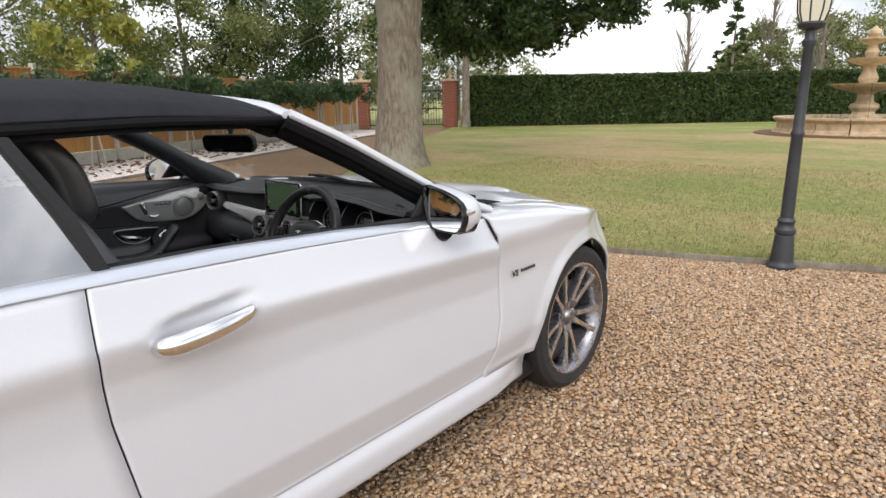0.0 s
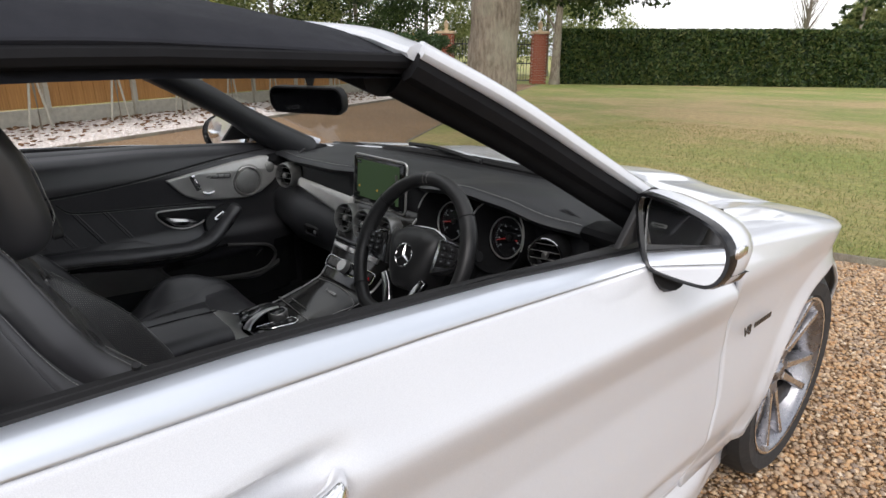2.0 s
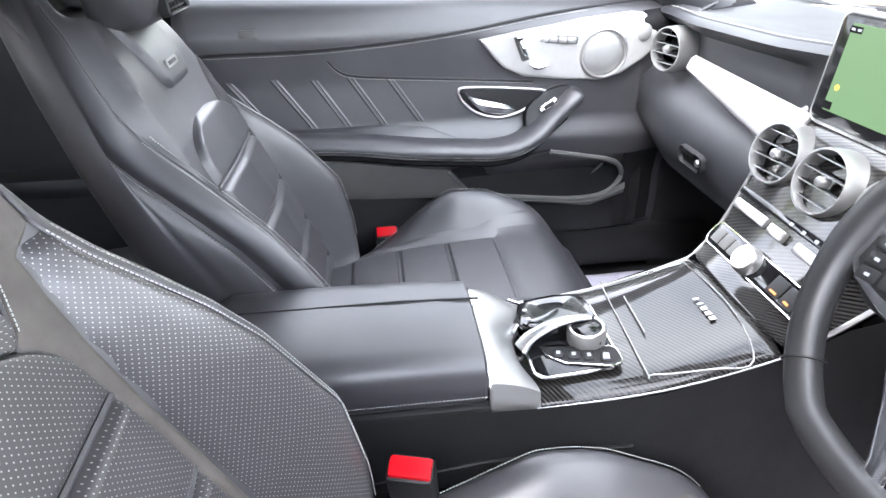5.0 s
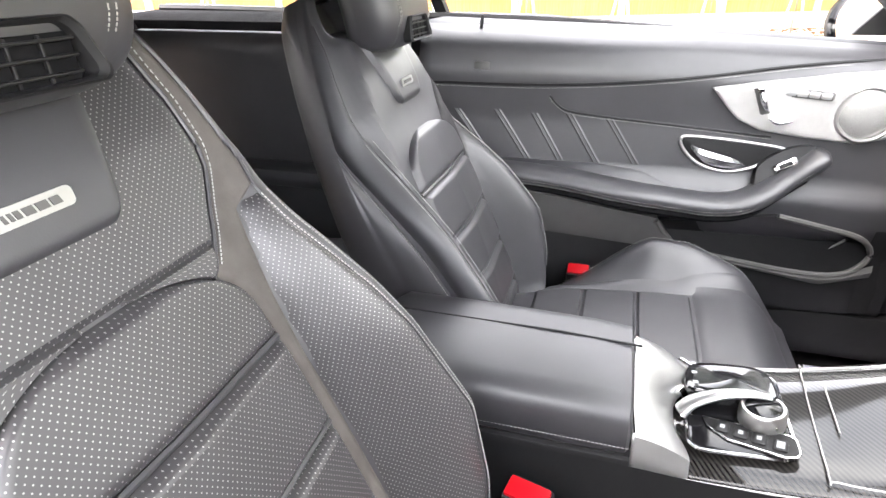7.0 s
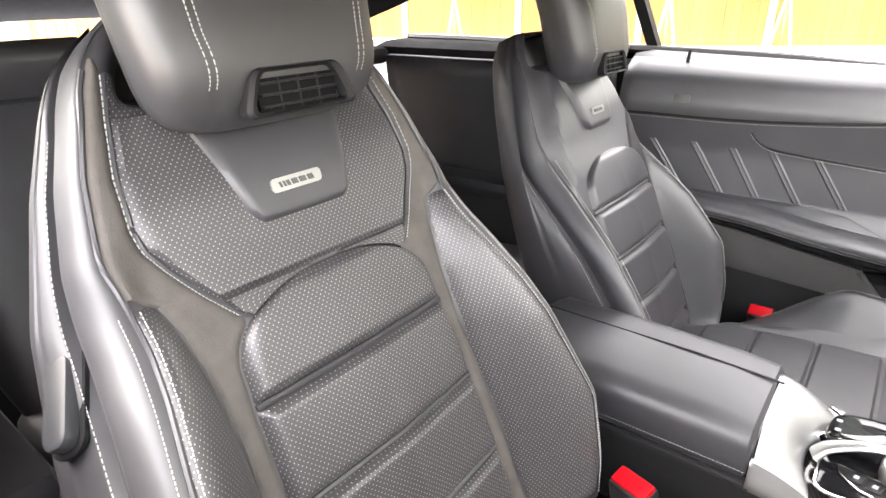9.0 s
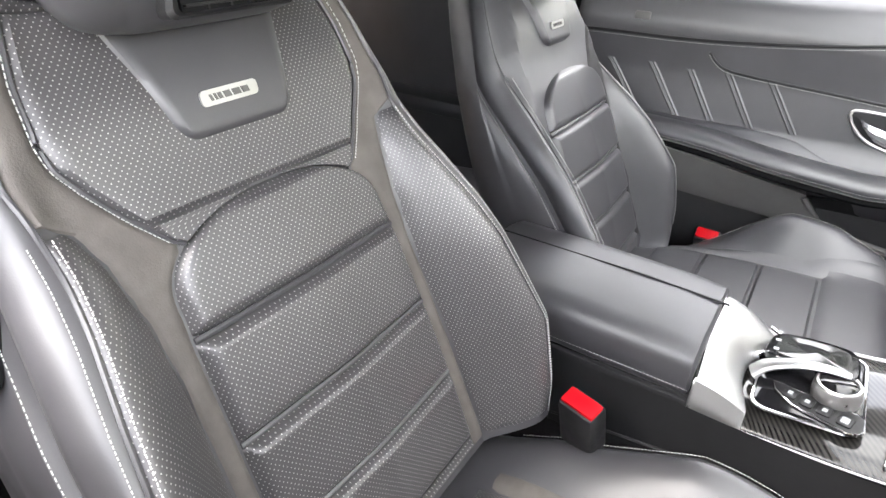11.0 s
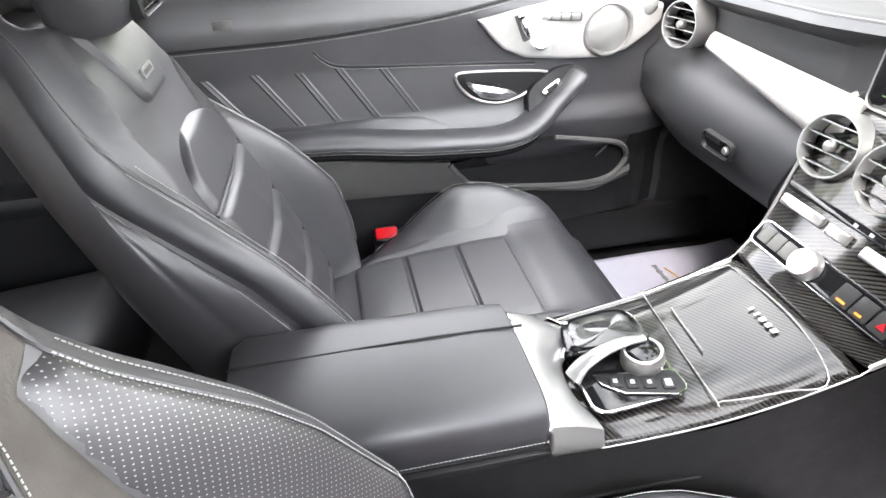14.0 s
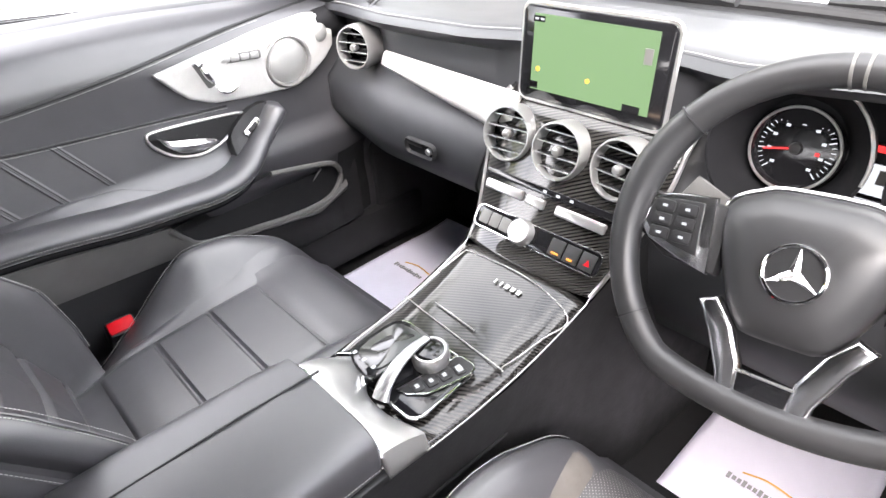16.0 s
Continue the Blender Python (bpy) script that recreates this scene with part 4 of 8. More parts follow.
def front_seat(base, right, wide=1.0):
    x = base[0]
    DEPTH[0] = 0.0 if right else 0.036
    R = Matrix.Translation(base) @ Matrix.Rotation(radians(22.5), 4, "X") @ Matrix.Diagonal((wide, 1, 1, 1))
    who = "driver" if right else "passenger"
    back = part("seat_backrest", back_shell(), M_LEATHER, car, f"black leather sports seat backrest, {who} side", m=R)
    mat = M_PERF if right else M_LEATHER
    suede = M_SUEDE if right else M_SUEDE_DARK
    for h0, h1 in ((0.012, 0.024), (0.028, 0.118), (0.1225, 0.2125), (0.217, 0.3075), (0.312, 0.400)):
        part("padded_panel", patch(lambda h: -dome_half(h), dome_half, h0, h1, 0.0005, 0.0105, 56, 36, soft=0.011), mat, back)
    for h in (0.1203, 0.2148, 0.3098):
        part("double_seam", bm_tube([back_surf(dome_half(h) * t, h, 0.0012) for t in np.linspace(-1, 1, 24)], 0.0030, 6), M_LEATHER, back)
    for s in (1, -1):
        flip = lambda lo, hi: (lo, hi) if s > 0 else ((lambda h: -hi(h)), (lambda h: -lo(h)))
        b_in = lambda h: min(ramp_b(h), crest_a(h) - 0.003)
        s_out = lambda h: b_in(h) - 0.001 if h < 0.418 else b_in(h) - 0.001 + (crest_a(h) - b_in(h) - 0.001) * min(1.0, (h - 0.418) / 0.010)
        s_in = lambda h: min(dome_half(h) + 0.002 if h < 0.378 else upper_a(h) + 0.002, s_out(h) - 0.003)
        # passenger's near strip left out: bare leather stands for the glare on it
        if right or s < 0:
            part("microfibre_strip", patch(*flip(s_in, s_out), 0.008, 0.61, 0.001, 0.0025, 10, 90, soft=0.007), suede, back, "grey-brown microfibre strip" if right else "dark microfibre strip")
        if right:
            part("bolster_panel", patch(*flip(b_in, lambda h: crest_a(h) - 0.001), 0.010, 0.420, 0.001, 0.004, 18, 60, soft=0.010), mat, back)
        hs = np.linspace(0.012, 0.420, 60)
        stitches([back_surf(s * (crest_a(h) - 0.005), h, 0.0062) for h in hs], back, 0.0040, 0.00055)
        stitches([back_side(s, h, 0.06, 0.0012) for h in hs], back, 0.0040, 0.00048)
        stitches([back_side(s, h, 0.39, 0.0012) for h in np.linspace(0.02, 0.56, 60)], back)
        part("bolster_piping", bm_tube([back_surf(s * crest_a(h), h, 0.0005) for h in np.linspace(0.01, 0.60, 70)], 0.0022, 6), M_LEATHER, back)
        if right:
            stitches([back_surf(s * (upper_a(h) + 0.0035), h, 0.0048) for h in np.linspace(0.386, 0.595, 40)], back, 0.0040, 0.0005)
            part("upper_piping", bm_tube([back_surf(s * upper_a(h), h, 0.0018) for h in np.linspace(0.380, 0.595, 40)], 0.0020, 6), M_LEATHER, back)
            cup = (dome_half, lambda h: upper_a(h) - 0.001) if s > 0 else ((lambda h: -upper_a(h) + 0.001), (lambda h: -dome_half(h)))
            part("upper_panel_corner", patch(*cup, 0.380, 0.4035, 0.003, 0.003, 16, 8, soft=0.002), mat, back)
            wing = ((lambda h: 0.098), (lambda h: upper_a(h) - 0.001)) if s > 0 else ((lambda h: -upper_a(h) + 0.001), (lambda h: -0.098))
            part("shoulder_panel", patch(*wing, 0.560, 0.598, 0.001, 0.0035, 10, 12, soft=0.006), mat, back)
    if right:
        part("upper_panel", patch(lambda h: -upper_a(h) + 0.001, lambda h: upper_a(h) - 0.001, 0.402, 0.562, 0.001, 0.0045, 44, 30, soft=0.008), mat, back)
    side = line([(0.446, 0.036), (0.449, 0.048), (0.455, 0.056), (0.463, 0.061), (0.50, 0.071), (0.562, 0.090)])
    yoke = part("badge_panel", patch(lambda h: -side(h), side, 0.446, 0.562, 0.003, 0.007, 30, 26, soft=0.008), M_LEATHER, back)
    p = back_surf(0.004, 0.477, 0.0125)
    bp = part("badge_plate", bm_prism(round_rect(0.056, 0.0125, 0.004), 0.003, 0.001), M_SATIN, yoke, "small brushed metal badge plate", m=Matrix.Translation(p) @ pose(0, 0, 0, -82, 0, 180))
    for i, w_ in enumerate((0.0022, 0.0022, 0.0035, 0.0065, 0.0075, 0.0065)):
        part("badge_mark", bm_prism([(-w_ / 2, -0.0026), (w_ / 2, -0.0026), (w_ / 2 + 0.0016, 0.0026), (-w_ / 2 + 0.0016, 0.0026)], 0.0012), M_GREYPLASTIC, bp, m=pose(-0.0195 + (0.0042 * i if i < 3 else 0.009 * i - 0.0115), 0, -0.0008))
    # headrest with neck vent
    def hr(u, v):
        a, b = 2 * math.pi * u, math.pi * (v - 0.5)
        def sp(t, e):
            return math.copysign(abs(t) ** e, t)
        xx = 0.127 * sp(math.cos(b), 0.38) * sp(math.cos(a), 0.42)
        yy = 0.047 * sp(math.cos(b), 0.45) * sp(math.sin(a), 0.5)
        zz = (0.165 if b > 0 else 0.077) * sp(math.sin(b), 0.55)
        if yy > 0:
            yy -= 0.0016 * math.exp(-((abs(xx) - 0.0815) / 0.0022) ** 2)
        return Vector((xx * (0.93 + 0.07 * min(1.0, zz / 0.1)) * (1 - 0.06 * (yy < 0)), yy - (0.22 if zz > 0 else 0.35) * zz * zz / 0.1 + 0.018 * (zz < 0) * abs(zz) / 0.1, zz))
    H = pose(0.004 if right else -0.004, 0.020, 0.608, -16, 0, 0)
    head = part("headrest", bm_grid(hr, 96, 40, True), M_LEATHER, back, "padded black leather headrest with neck vent", m=H)
    for s in (-1, 1):
        part("headrest_post", bm_tube([(s * 0.072, -0.035, 0.520), (s * 0.072, -0.010, 0.60)], 0.007, 10), M_CHROME, back)
        part("post_collar", bm_lathe([(0.008, 0.0), (0.013, 0.0), (0.012, 0.010), (0.008, 0.011)], 18), M_CHROME, back, m=pose(s * 0.072, -0.030, 0.545, -16, 0, 0))
        for k in (-0.0015, 0.0048):
            stitches([Vector((s * (0.078 + k) + s * 0.004 * math.sin(3 * t), 0.0485 - 0.10 * t * t * t * t + (0.012 * abs(t) if t < 0 else -0.050 * t * t), (0.150 if t > 0 else 0.073) * t)) for t in np.linspace(-0.9, 0.95, 24)], head)
    vz = -0.052
    part("neck_vent_frame", bm_loft([[(x_ * k, 0.0345 + y, vz + z * k) for x_, z in round_rect(0.100, 0.036, 0.009, taper=-0.30)] for k, y in ((1.05, 0.0), (1.06, 0.012), (0.98, 0.0145), (0.88, 0.012), (0.84, 0.002))], cap=False), M_BLACK, head, m=pose(0, 0.004, 0, 4, 0, 0))
    part("vent_recess", bm_box(0.082, 0.004, 0.028, 0.001, m=pose(0, 0.0465, vz)), M_DEEP, head)
    for dz in (-0.008, 0.001, 0.010):
        part("vent_slat", bm_box(0.080, 0.006, 0.0020, 0.0008, m=pose(0, 0.0500, vz + dz)), M_BLACK, head)
    for i in range(3):
        part("vent_slat", bm_box(0.0022, 0.005, 0.026, 0.0008, m=pose(-0.020 + 0.020 * i, 0.0480, vz)), M_BLACK, head)
    if right:
        pocket = part("seat_release_handle", bm_prism(round_rect(0.070, 0.024, 0.010), 0.012, 0.004), M_DASH, back, "grey backrest release lever", m=Matrix.Translation(back_side(1, 0.375, 0.52, -0.004)) @ pose(0, 0, 0, 0, 58, 24) @ pose(0, 0, 0, 0, 0, 8))
        part("lever_recess", bm_prism(round_rect(0.080, 0.034, 0.014), 0.004, 0.001), M_DEEP, pocket, m=pose(0, 0, -0.003))

    # cushion
    rise = table([(0, 0.012), (0.08, 0.016), (0.15, 0.034), (0.26, 0.076), (0.34, 0.068), (0.42, 0.036), (0.50, 0.008), (0.53, 0.0)])
    cw = table([(0, 0.235), (0.10, 0.255), (0.30, 0.262), (0.42, 0.248), (0.52, 0.222)])

    def cush(a, l, off=0.0):
        w = cw(l)
        s = min(1.0, abs(a) / w)
        b = rise(l) * sm(0.48, 0.80, s)
        z = b - 0.10 * sm(0.84, 1.03, s) ** 1.3 + 0.022 * sm(0.0, 0.35, l) - 0.085 * sm(0.40, 0.535, l) ** 1.8 - 0.02 * (1 - sm(0, 0.1, l))
        if not right and a < 0:
            z -= 0.065 * sm(0.45, 0.85, s) * (1 - sm(0.04, 0.26, l))
        return Vector((a, l, z + off))

    rings = []
    for j in range(30):
        l = 0.53 * j / 29
        w = cw(l)
        rings.append([cush(w * (2 * i / 36 - 1), l) for i in range(37)] + [Vector((w * 0.98, l - 0.02, -0.16)), Vector((-w * 0.98, l - 0.02, -0.16))])
    bm = bm_loft(rings)
    layer = bm.loops.layers.uv.new("UVMap")
    for f in bm.faces:
        for lp in f.loops:
            lp[layer].uv = (lp.vert.co.x, lp.vert.co.y)
    cm = pose(x if right else -0.335, -1.620, 0.490)
    cushion = part("seat_cushion", bm, M_LEATHER, car, f"black leather seat cushion with raised side bolsters, {who} side", m=cm)
    for l0, l1 in ((0.04, 0.1365), (0.139, 0.2365), (0.239, 0.337)):
        part("padded_panel", patch(const(-0.120), const(0.120), l0, l1, 0.001, 0.0045, 24, 20, surf=cush, soft=0.005), mat, cushion)
    part("thigh_panel", patch(const(-0.150), const(0.150), 0.342, 0.505, 0.001, 0.007, surf=cush, soft=0.022), mat, cushion)
    for s in (1, -1):
        a0, a1 = line([(0, 0.122), (0.34, 0.122), (0.44, 0.155)]), line([(0, 0.150), (0.30, 0.150), (0.44, 0.185)])
        lo, hi = (a0, a1) if s > 0 else ((lambda h: -a1(h)), (lambda h: -a0(h)))
        part("cushion_strip", patch(lo, hi, 0.05, 0.44, 0.002, 0.003, 6, 24, surf=cush), M_SUEDE if right else M_LEATHER, cushion)
        stitches([cush(s * cw(l) * 0.88, l, 0.003) for l in np.linspace(0.05, 0.46, 36)], cushion)
    part("seat_base", bm_box(0.44, 0.44, 0.14, 0.02, m=pose(0, 0.24, -0.21)), M_BLACK, cushion)
    part("seat_side_cover", bm_box(0.03, 0.42, 0.13, 0.012, m=pose(-0.245 if right else 0.245, 0.22, -0.13)), M_BLACK, cushion)
    return back


front_seat((0.392, -1.595, 0.525), True)
front_seat((-0.318, -1.622, 0.480), False, 0.90)


def buckle(loc, rx, rz, label):
    b = part("seat_belt_buckle", bm_box(0.052, 0.034, 0.085, 0.008), M_BLACK, car, label, m=pose(*loc, rx, 0, rz))
    part("release_button", bm_box(0.046, 0.024, 0.012, 0.003, m=pose(0, 0, 0.040)), M_RED, b, "red release button")
    part("buckle_stalk", bm_tube([(0, 0, -0.03), (0.0, -0.005, -0.10)], 0.010, 8), M_BLACK, b)


buckle((0.172, -1.497, 0.556), 14, 75, "black seat belt buckle with red button")
buckle((-0.602, -1.503, 0.450), 42, 90, "black seat belt buckle with red button")

# rear bench and side panels
def rear_seat(x):
    bm = bm_loft([[(x + 0.25 * math.copysign(abs(math.cos(a)) ** 0.4, math.cos(a)) * k, y + 0.06 * math.sin(a), z) for a in [2 * math.pi * i / 24 for i in range(24)]] for k, y, z in ((0.9, -2.42, 0.45), (1, -2.46, 0.55), (1, -2.55, 0.75), (0.95, -2.60, 0.90), (0.6, -2.63, 0.96))])
    b = part("rear_seat_backrest", bm, M_LEATHER, car)
    part("rear_seat_cushion", bm_box(0.50, 0.50, 0.16, 0.05, 3, m=pose(x, -2.22, 0.42, 6)), M_LEATHER, car)
    part("rear_headrest", bm_box(0.24, 0.07, 0.12, 0.03, 3, m=pose(x, -2.66, 1.0, -12)), M_LEATHER, car)


for x in (-0.30, 0.30):
    rear_seat(x)
part("rear_shelf", bm_box(1.36, 0.5, 0.05, 0.02, m=pose(0, -2.90, 0.955)), M_CARPET, car)
for s in (1, -1):
    def rs(u, v):
        return Vector((s * (0.66 + 0.04 * v + 0.03 * math.sin(v * 3)), -1.93 - 0.72 * u, 0.36 + 0.60 * v))
    sp = part("rear_side_panel", bm_grid(rs, 12, 12), M_LEATHER, car, "dark leather rear side lining with diagonal ridges", thick=0.05 * -s)
    for i in range(5):
        part("quilt_ridge", bm_tube([rs(0.08 + 0.16 * i - 0.07 * t, 0.50 + 0.36 * t) + Vector((-s * 0.002, 0, 0)) for t in np.linspace(0, 1, 8)], 0.005, 8), M_LEATHER, sp)
    part("rear_armrest", bm_box(0.10, 0.5, 0.05, 0.02, m=pose(s * 0.64, -2.25, 0.62)), M_LEATHER, sp)
    for i in range(4):
        stitches([rs(0.15 + 0.16 * i - 0.05 * t, 0.52 + 0.34 * t) + Vector((-s * 0.004, 0, 0)) for t in np.linspace(0, 1, 6)], sp)
    part("rear_capping", bm_loft([[(s * xx, y, z) for xx, z in ((0.675, 0.945), (0.69, 0.978), (0.74, 0.992), (0.838, 0.994), (0.842, 0.96))] for y in np.linspace(-2.72, -1.94, 8)], closed=False), M_CARPET, car)
    part("b_post_trim", bm_loft([[(s * (xx + dx), y + dy, z) for dx, dy in ((0.0, 0.05), (0.03, -0.05), (-0.04, -0.07), (-0.05, 0.03))] for xx, y, z in ((0.77, -1.93, 0.35), (0.78, -1.93, 0.95))]), M_BLACK, car)
    # belt webbing from its outlet to the floor
    web = smooth_path([(s * 0.70, -2.02, 0.97), (s * 0.705, -1.93, 0.80), (s * 0.71, -1.80, 0.55), (s * 0.70, -1.68, 0.36)], 5)
    part("seat_belt", bm_loft([[(p.x, p.y - 0.023, p.z), (p.x, p.y + 0.023, p.z), (p.x + 0.002 * s, p.y + 0.023, p.z), (p.x + 0.002 * s, p.y - 0.023, p.z)] for p in web]), M_BLACK, car, "black woven seat belt")
    part("belt_tongue", bm_box(0.004, 0.05, 0.03, 0.0015, m=pose(s * 0.706, -1.83, 0.60, 20, 0, 0)), M_CHROME, car)

# ---------------------------------------------------------------- door inner trim
def trim_x(y, z, left):
    base = line([(-1.90, 0.612), (-1.30, 0.688), (-0.80, 0.728)])(y) if left else 0.745
    t = line([(0.30, 0.0), (0.45, -0.012), (0.56, 0.0), (0.60, -0.02), (0.66, -0.028), (0.70, 0.0), (0.80, 0.006), (0.90, -0.006), (0.955, 0.012), (0.985, 0.06)])(z)
    return base + t


def door_trim(s):
    left = s < 0
    top = line([(-1.90, 0.985), (-1.3, 0.968), (-0.80, 0.938)])

    def f(u, v):
        y = -1.88 + 1.10 * u
        zt = top(y)
        z = 0.34 + (zt - 0.34) * v
        zz = 0.34 + (0.985 - 0.34) * v
        return Vector((s * trim_x(y, zz, left), y, z))
    bm = bm_grid(f, 44, 50)
    d = doors[s]
    trim = part("door_trim", bm, M_LEATHER, d, "black leather door lining with pale diagonal stitching", thick=-0.02 * s)

    def at(y, z, off=0.0):
        v = (z - 0.34) / (top(y) - 0.34)
        zz = 0.34 + 0.645 * v
        return Vector((s * (trim_x(y, zz, left) - off), y, z))
    # upper capping seam
    seam = [(-1.86, 0.870), (-1.6, 0.868), (-1.35, 0.885), (-1.1, 0.918), (-0.86, 0.932)]
    seam = smooth_path([at(y, z, 0.003) for y, z in seam], 6)
    part("capping_seam", bm_tube(seam, 0.0032, 6), M_BLACK, trim)
    stitches([p + Vector((-s * 0.003, 0, -0.006)) for p in seam], trim)
    # diagonal quilting ridges, soft and broad
    for y0, z0, y1, z1 in ((-1.800, 0.812, -1.722, 0.703), (-1.712, 0.812, -1.640, 0.704), (-1.632, 0.806, -1.569, 0.704), (-1.557, 0.806, -1.490, 0.700), (-1.474, 0.799, -1.409, 0.702)):
        ridge = [[at(y0 + (y1 - y0) * t + w_, z0 + (z1 - z0) * t, o) for w_, o in ((-0.010, -0.001), (-0.0045, 0.0022), (-0.0015, 0.0008), (0.0015, 0.0008), (0.0045, 0.0022), (0.010, -0.001))] for t in np.linspace(0, 1, 10)]
        part("quilt_ridge", bm_loft(ridge, closed=False), M_LEATHER, trim, "", sharp=60)
        part("quilt_thread", bm_tube([at(y0 + (y1 - y0) * t, z0 + (z1 - z0) * t, 0.0012) for t in np.linspace(0, 1, 8)], 0.0010, 5), M_LEATHER, trim)
    sm2 = smooth_path([at(-1.600, 0.845, 0.001), at(-1.586, 0.828, 0.001), at(-1.560, 0.813, 0.001), at(-1.50, 0.804, 0.001), at(-1.341, 0.789, 0.001), at(-1.15, 0.772, 0.001)], 5)
    part("lining_seam", bm_tube(sm2, 0.0024, 6), M_BLACK, trim)
    stitches([p + Vector((-s * 0.003, 0, -0.004)) for p in sm2], trim)
    # silver speaker panel: a blade that widens towards the dash
    up = line([(-1.280, 0.871), (-1.20, 0.884), (-1.12, 0.893), (-1.05, 0.903), (-0.93, 0.912), (-0.868, 0.905)])
    dn = line([(-1.280, 0.869), (-1.246, 0.830), (-1.222, 0.807), (-1.174, 0.785), (-1.092, 0.774), (-0.992, 0.766), (-0.942, 0.778), (-0.896, 0.808), (-0.868, 0.838)])
    def blade(u, v):
        y = -1.280 + 0.412 * u
        z = dn(y) + (up(y) - dn(y)) * v
        e = min(1, min(min(u, 1 - u) * 0.412, min(v, 1 - v) * (up(y) - dn(y))) / 0.008)
        hole = 0.006 * sm(0.060, 0.052, math.hypot(y + 0.994, z - 0.828))
        return at(y, z, 0.004 + 0.010 * math.sqrt(e * (2 - e)) - hole)
    panel = part("speaker_panel", bm_grid(blade, 84, 34), M_BRIGHT, trim, "silver metallic speaker panel with seat switches")
    face = pose(0, 0, 0, 0, -90 * s, 0) if s > 0 else pose(0, 0, 0, 0, 90, 0)
    FM = lambda p: Matrix.Translation(p) @ face
    sp = at(-0.994, 0.828, 0.012)
    part("speaker_grille", bm_lathe([(0, 0.007), (0.022, 0.006), (0.038, 0.003), (0.046, -0.002), (0.050, -0.006)], 48), M_MESH, panel, m=FM(sp))
    part("speaker_ring", bm_lathe([(0.046, -0.004), (0.048, 0.004), (0.052, 0.005), (0.056, 0.001), (0.056, -0.004)], 48), M_SILVER, panel, m=FM(sp))
    part("tweeter", bm_lathe([(0, 0.003), (0.015, 0.002), (0.019, -0.001), (0.021, -0.004)], 24), M_MESH, panel, m=FM(at(-0.905, 0.868, 0.014)))
    # seat-shaped switches standing in a shallow recess
    part("switch_recess", bm_loft([[at(y, z, o) for y, z, o in ((-1.206 + dy, 0.872 - dz, 0.0145), (-1.192 + dy, 0.874 - dz, 0.0142), (-1.170 + dy, 0.826 - dz, 0.0142), (-1.184 + dy, 0.822 - dz, 0.0145))] for dy, dz in ((0, 0), (0.004, 0.002))]), M_GREYPLASTIC, panel)
    part("seat_switch", bm_tube(smooth_path([at(-1.192, 0.866, 0.021), at(-1.184, 0.848, 0.024), at(-1.174, 0.832, 0.022)], 5), [0.0045 + 0.0030 * math.sin(math.pi * i / 10) for i in range(11)], 10, flat=0.8), M_CHROME, panel, "chrome seat-back switch")
    part("seat_switch", bm_tube(smooth_path([at(-1.166, 0.816, 0.021), at(-1.150, 0.809, 0.026), at(-1.126, 0.812, 0.021)], 5), [0.0050 + 0.0030 * math.sin(math.pi * i / 10) for i in range(11)], 10, flat=0.8), M_CHROME, panel, "chrome seat-cushion switch")
    part("headrest_switch", bm_tube([at(-1.199, 0.872, 0.018), at(-1.188, 0.874, 0.018)], 0.005, 8), M_CHROME, panel)
    slot = part("memory_slot", bm_prism(round_rect(0.092, 0.017, 0.005), 0.002, 0.0008), M_GREYPLASTIC, panel, m=FM(at(-1.106, 0.864, 0.0135)) @ pose(0, 0, 0, 0, 0, 90 + 4 * s))
    for i in range(4):
        part("memory_key", bm_prism(round_rect(0.019, 0.012, 0.003), 0.002, 0.0008), M_SATIN, slot, m=pose(-0.0315 + 0.021 * i, 0, 0.0015))
    # inner release: chrome rimmed bowl, dark inside, with a crescent lever
    hp = [(-1.325, 0.758), (-1.312, 0.768), (-1.226, 0.763), (-1.130, 0.752), (-1.122, 0.741), (-1.150, 0.722), (-1.186, 0.704), (-1.232, 0.697), (-1.282, 0.711), (-1.314, 0.738)]
    loop = smooth_path([at(y, z, 0.004) for y, z in hp + hp[:1]], 5)[:-1]
    cen_ = sum(loop, Vector()) / len(loop)
    part("release_bowl", bm_tube(loop, 0.0032, 8, True), M_SILVER, trim, "chrome surround of the inner door release")
    bowl = [[cen_ + (p - cen_) * k + Vector((s * dpt, 0, 0)) for p in loop] for k, dpt in ((1.0, 0.002), (0.90, 0.001), (0.78, 0.0008), (0.45, 0.0005), (0.02, 0.0004))]
    part("bowl_recess", bm_loft(bowl, cap=False), M_BLACK, trim)
    lv = [(-1.309, 0.760, 0.004), (-1.298, 0.742, 0.008), (-1.277, 0.725, 0.0105), (-1.245, 0.716, 0.0105), (-1.212, 0.712, 0.008), (-1.190, 0.711, 0.004)]
    lv = smooth_path(lv, 4)
    lever = [[at(p.x - w_ * 0.55 + 0.0, p.y + w_, o) for w_, o in ((-p.z * 1.1, 0.006), (-p.z * 0.4, 0.014), (p.z * 0.9, 0.017), (p.z * 1.9, 0.009))] for p in lv]
    part("release_lever", bm_loft(lever), M_SPOKE, trim, "chrome crescent release lever")
    # armrest: a padded shelf that sweeps forward and up into the switch pod
    roll = smooth_path([at(y, z, o) for y, z, o in ((-1.88, 0.693, 0.010), (-1.60, 0.677, 0.014), (-1.43, 0.655, 0.018), (-1.32, 0.642, 0.020), (-1.24, 0.637, 0.021), (-1.175, 0.652, 0.021), (-1.115, 0.690, 0.018), (-1.070, 0.726, 0.012), (-1.046, 0.748, 0.004))], 7)
    nr = len(roll) - 1
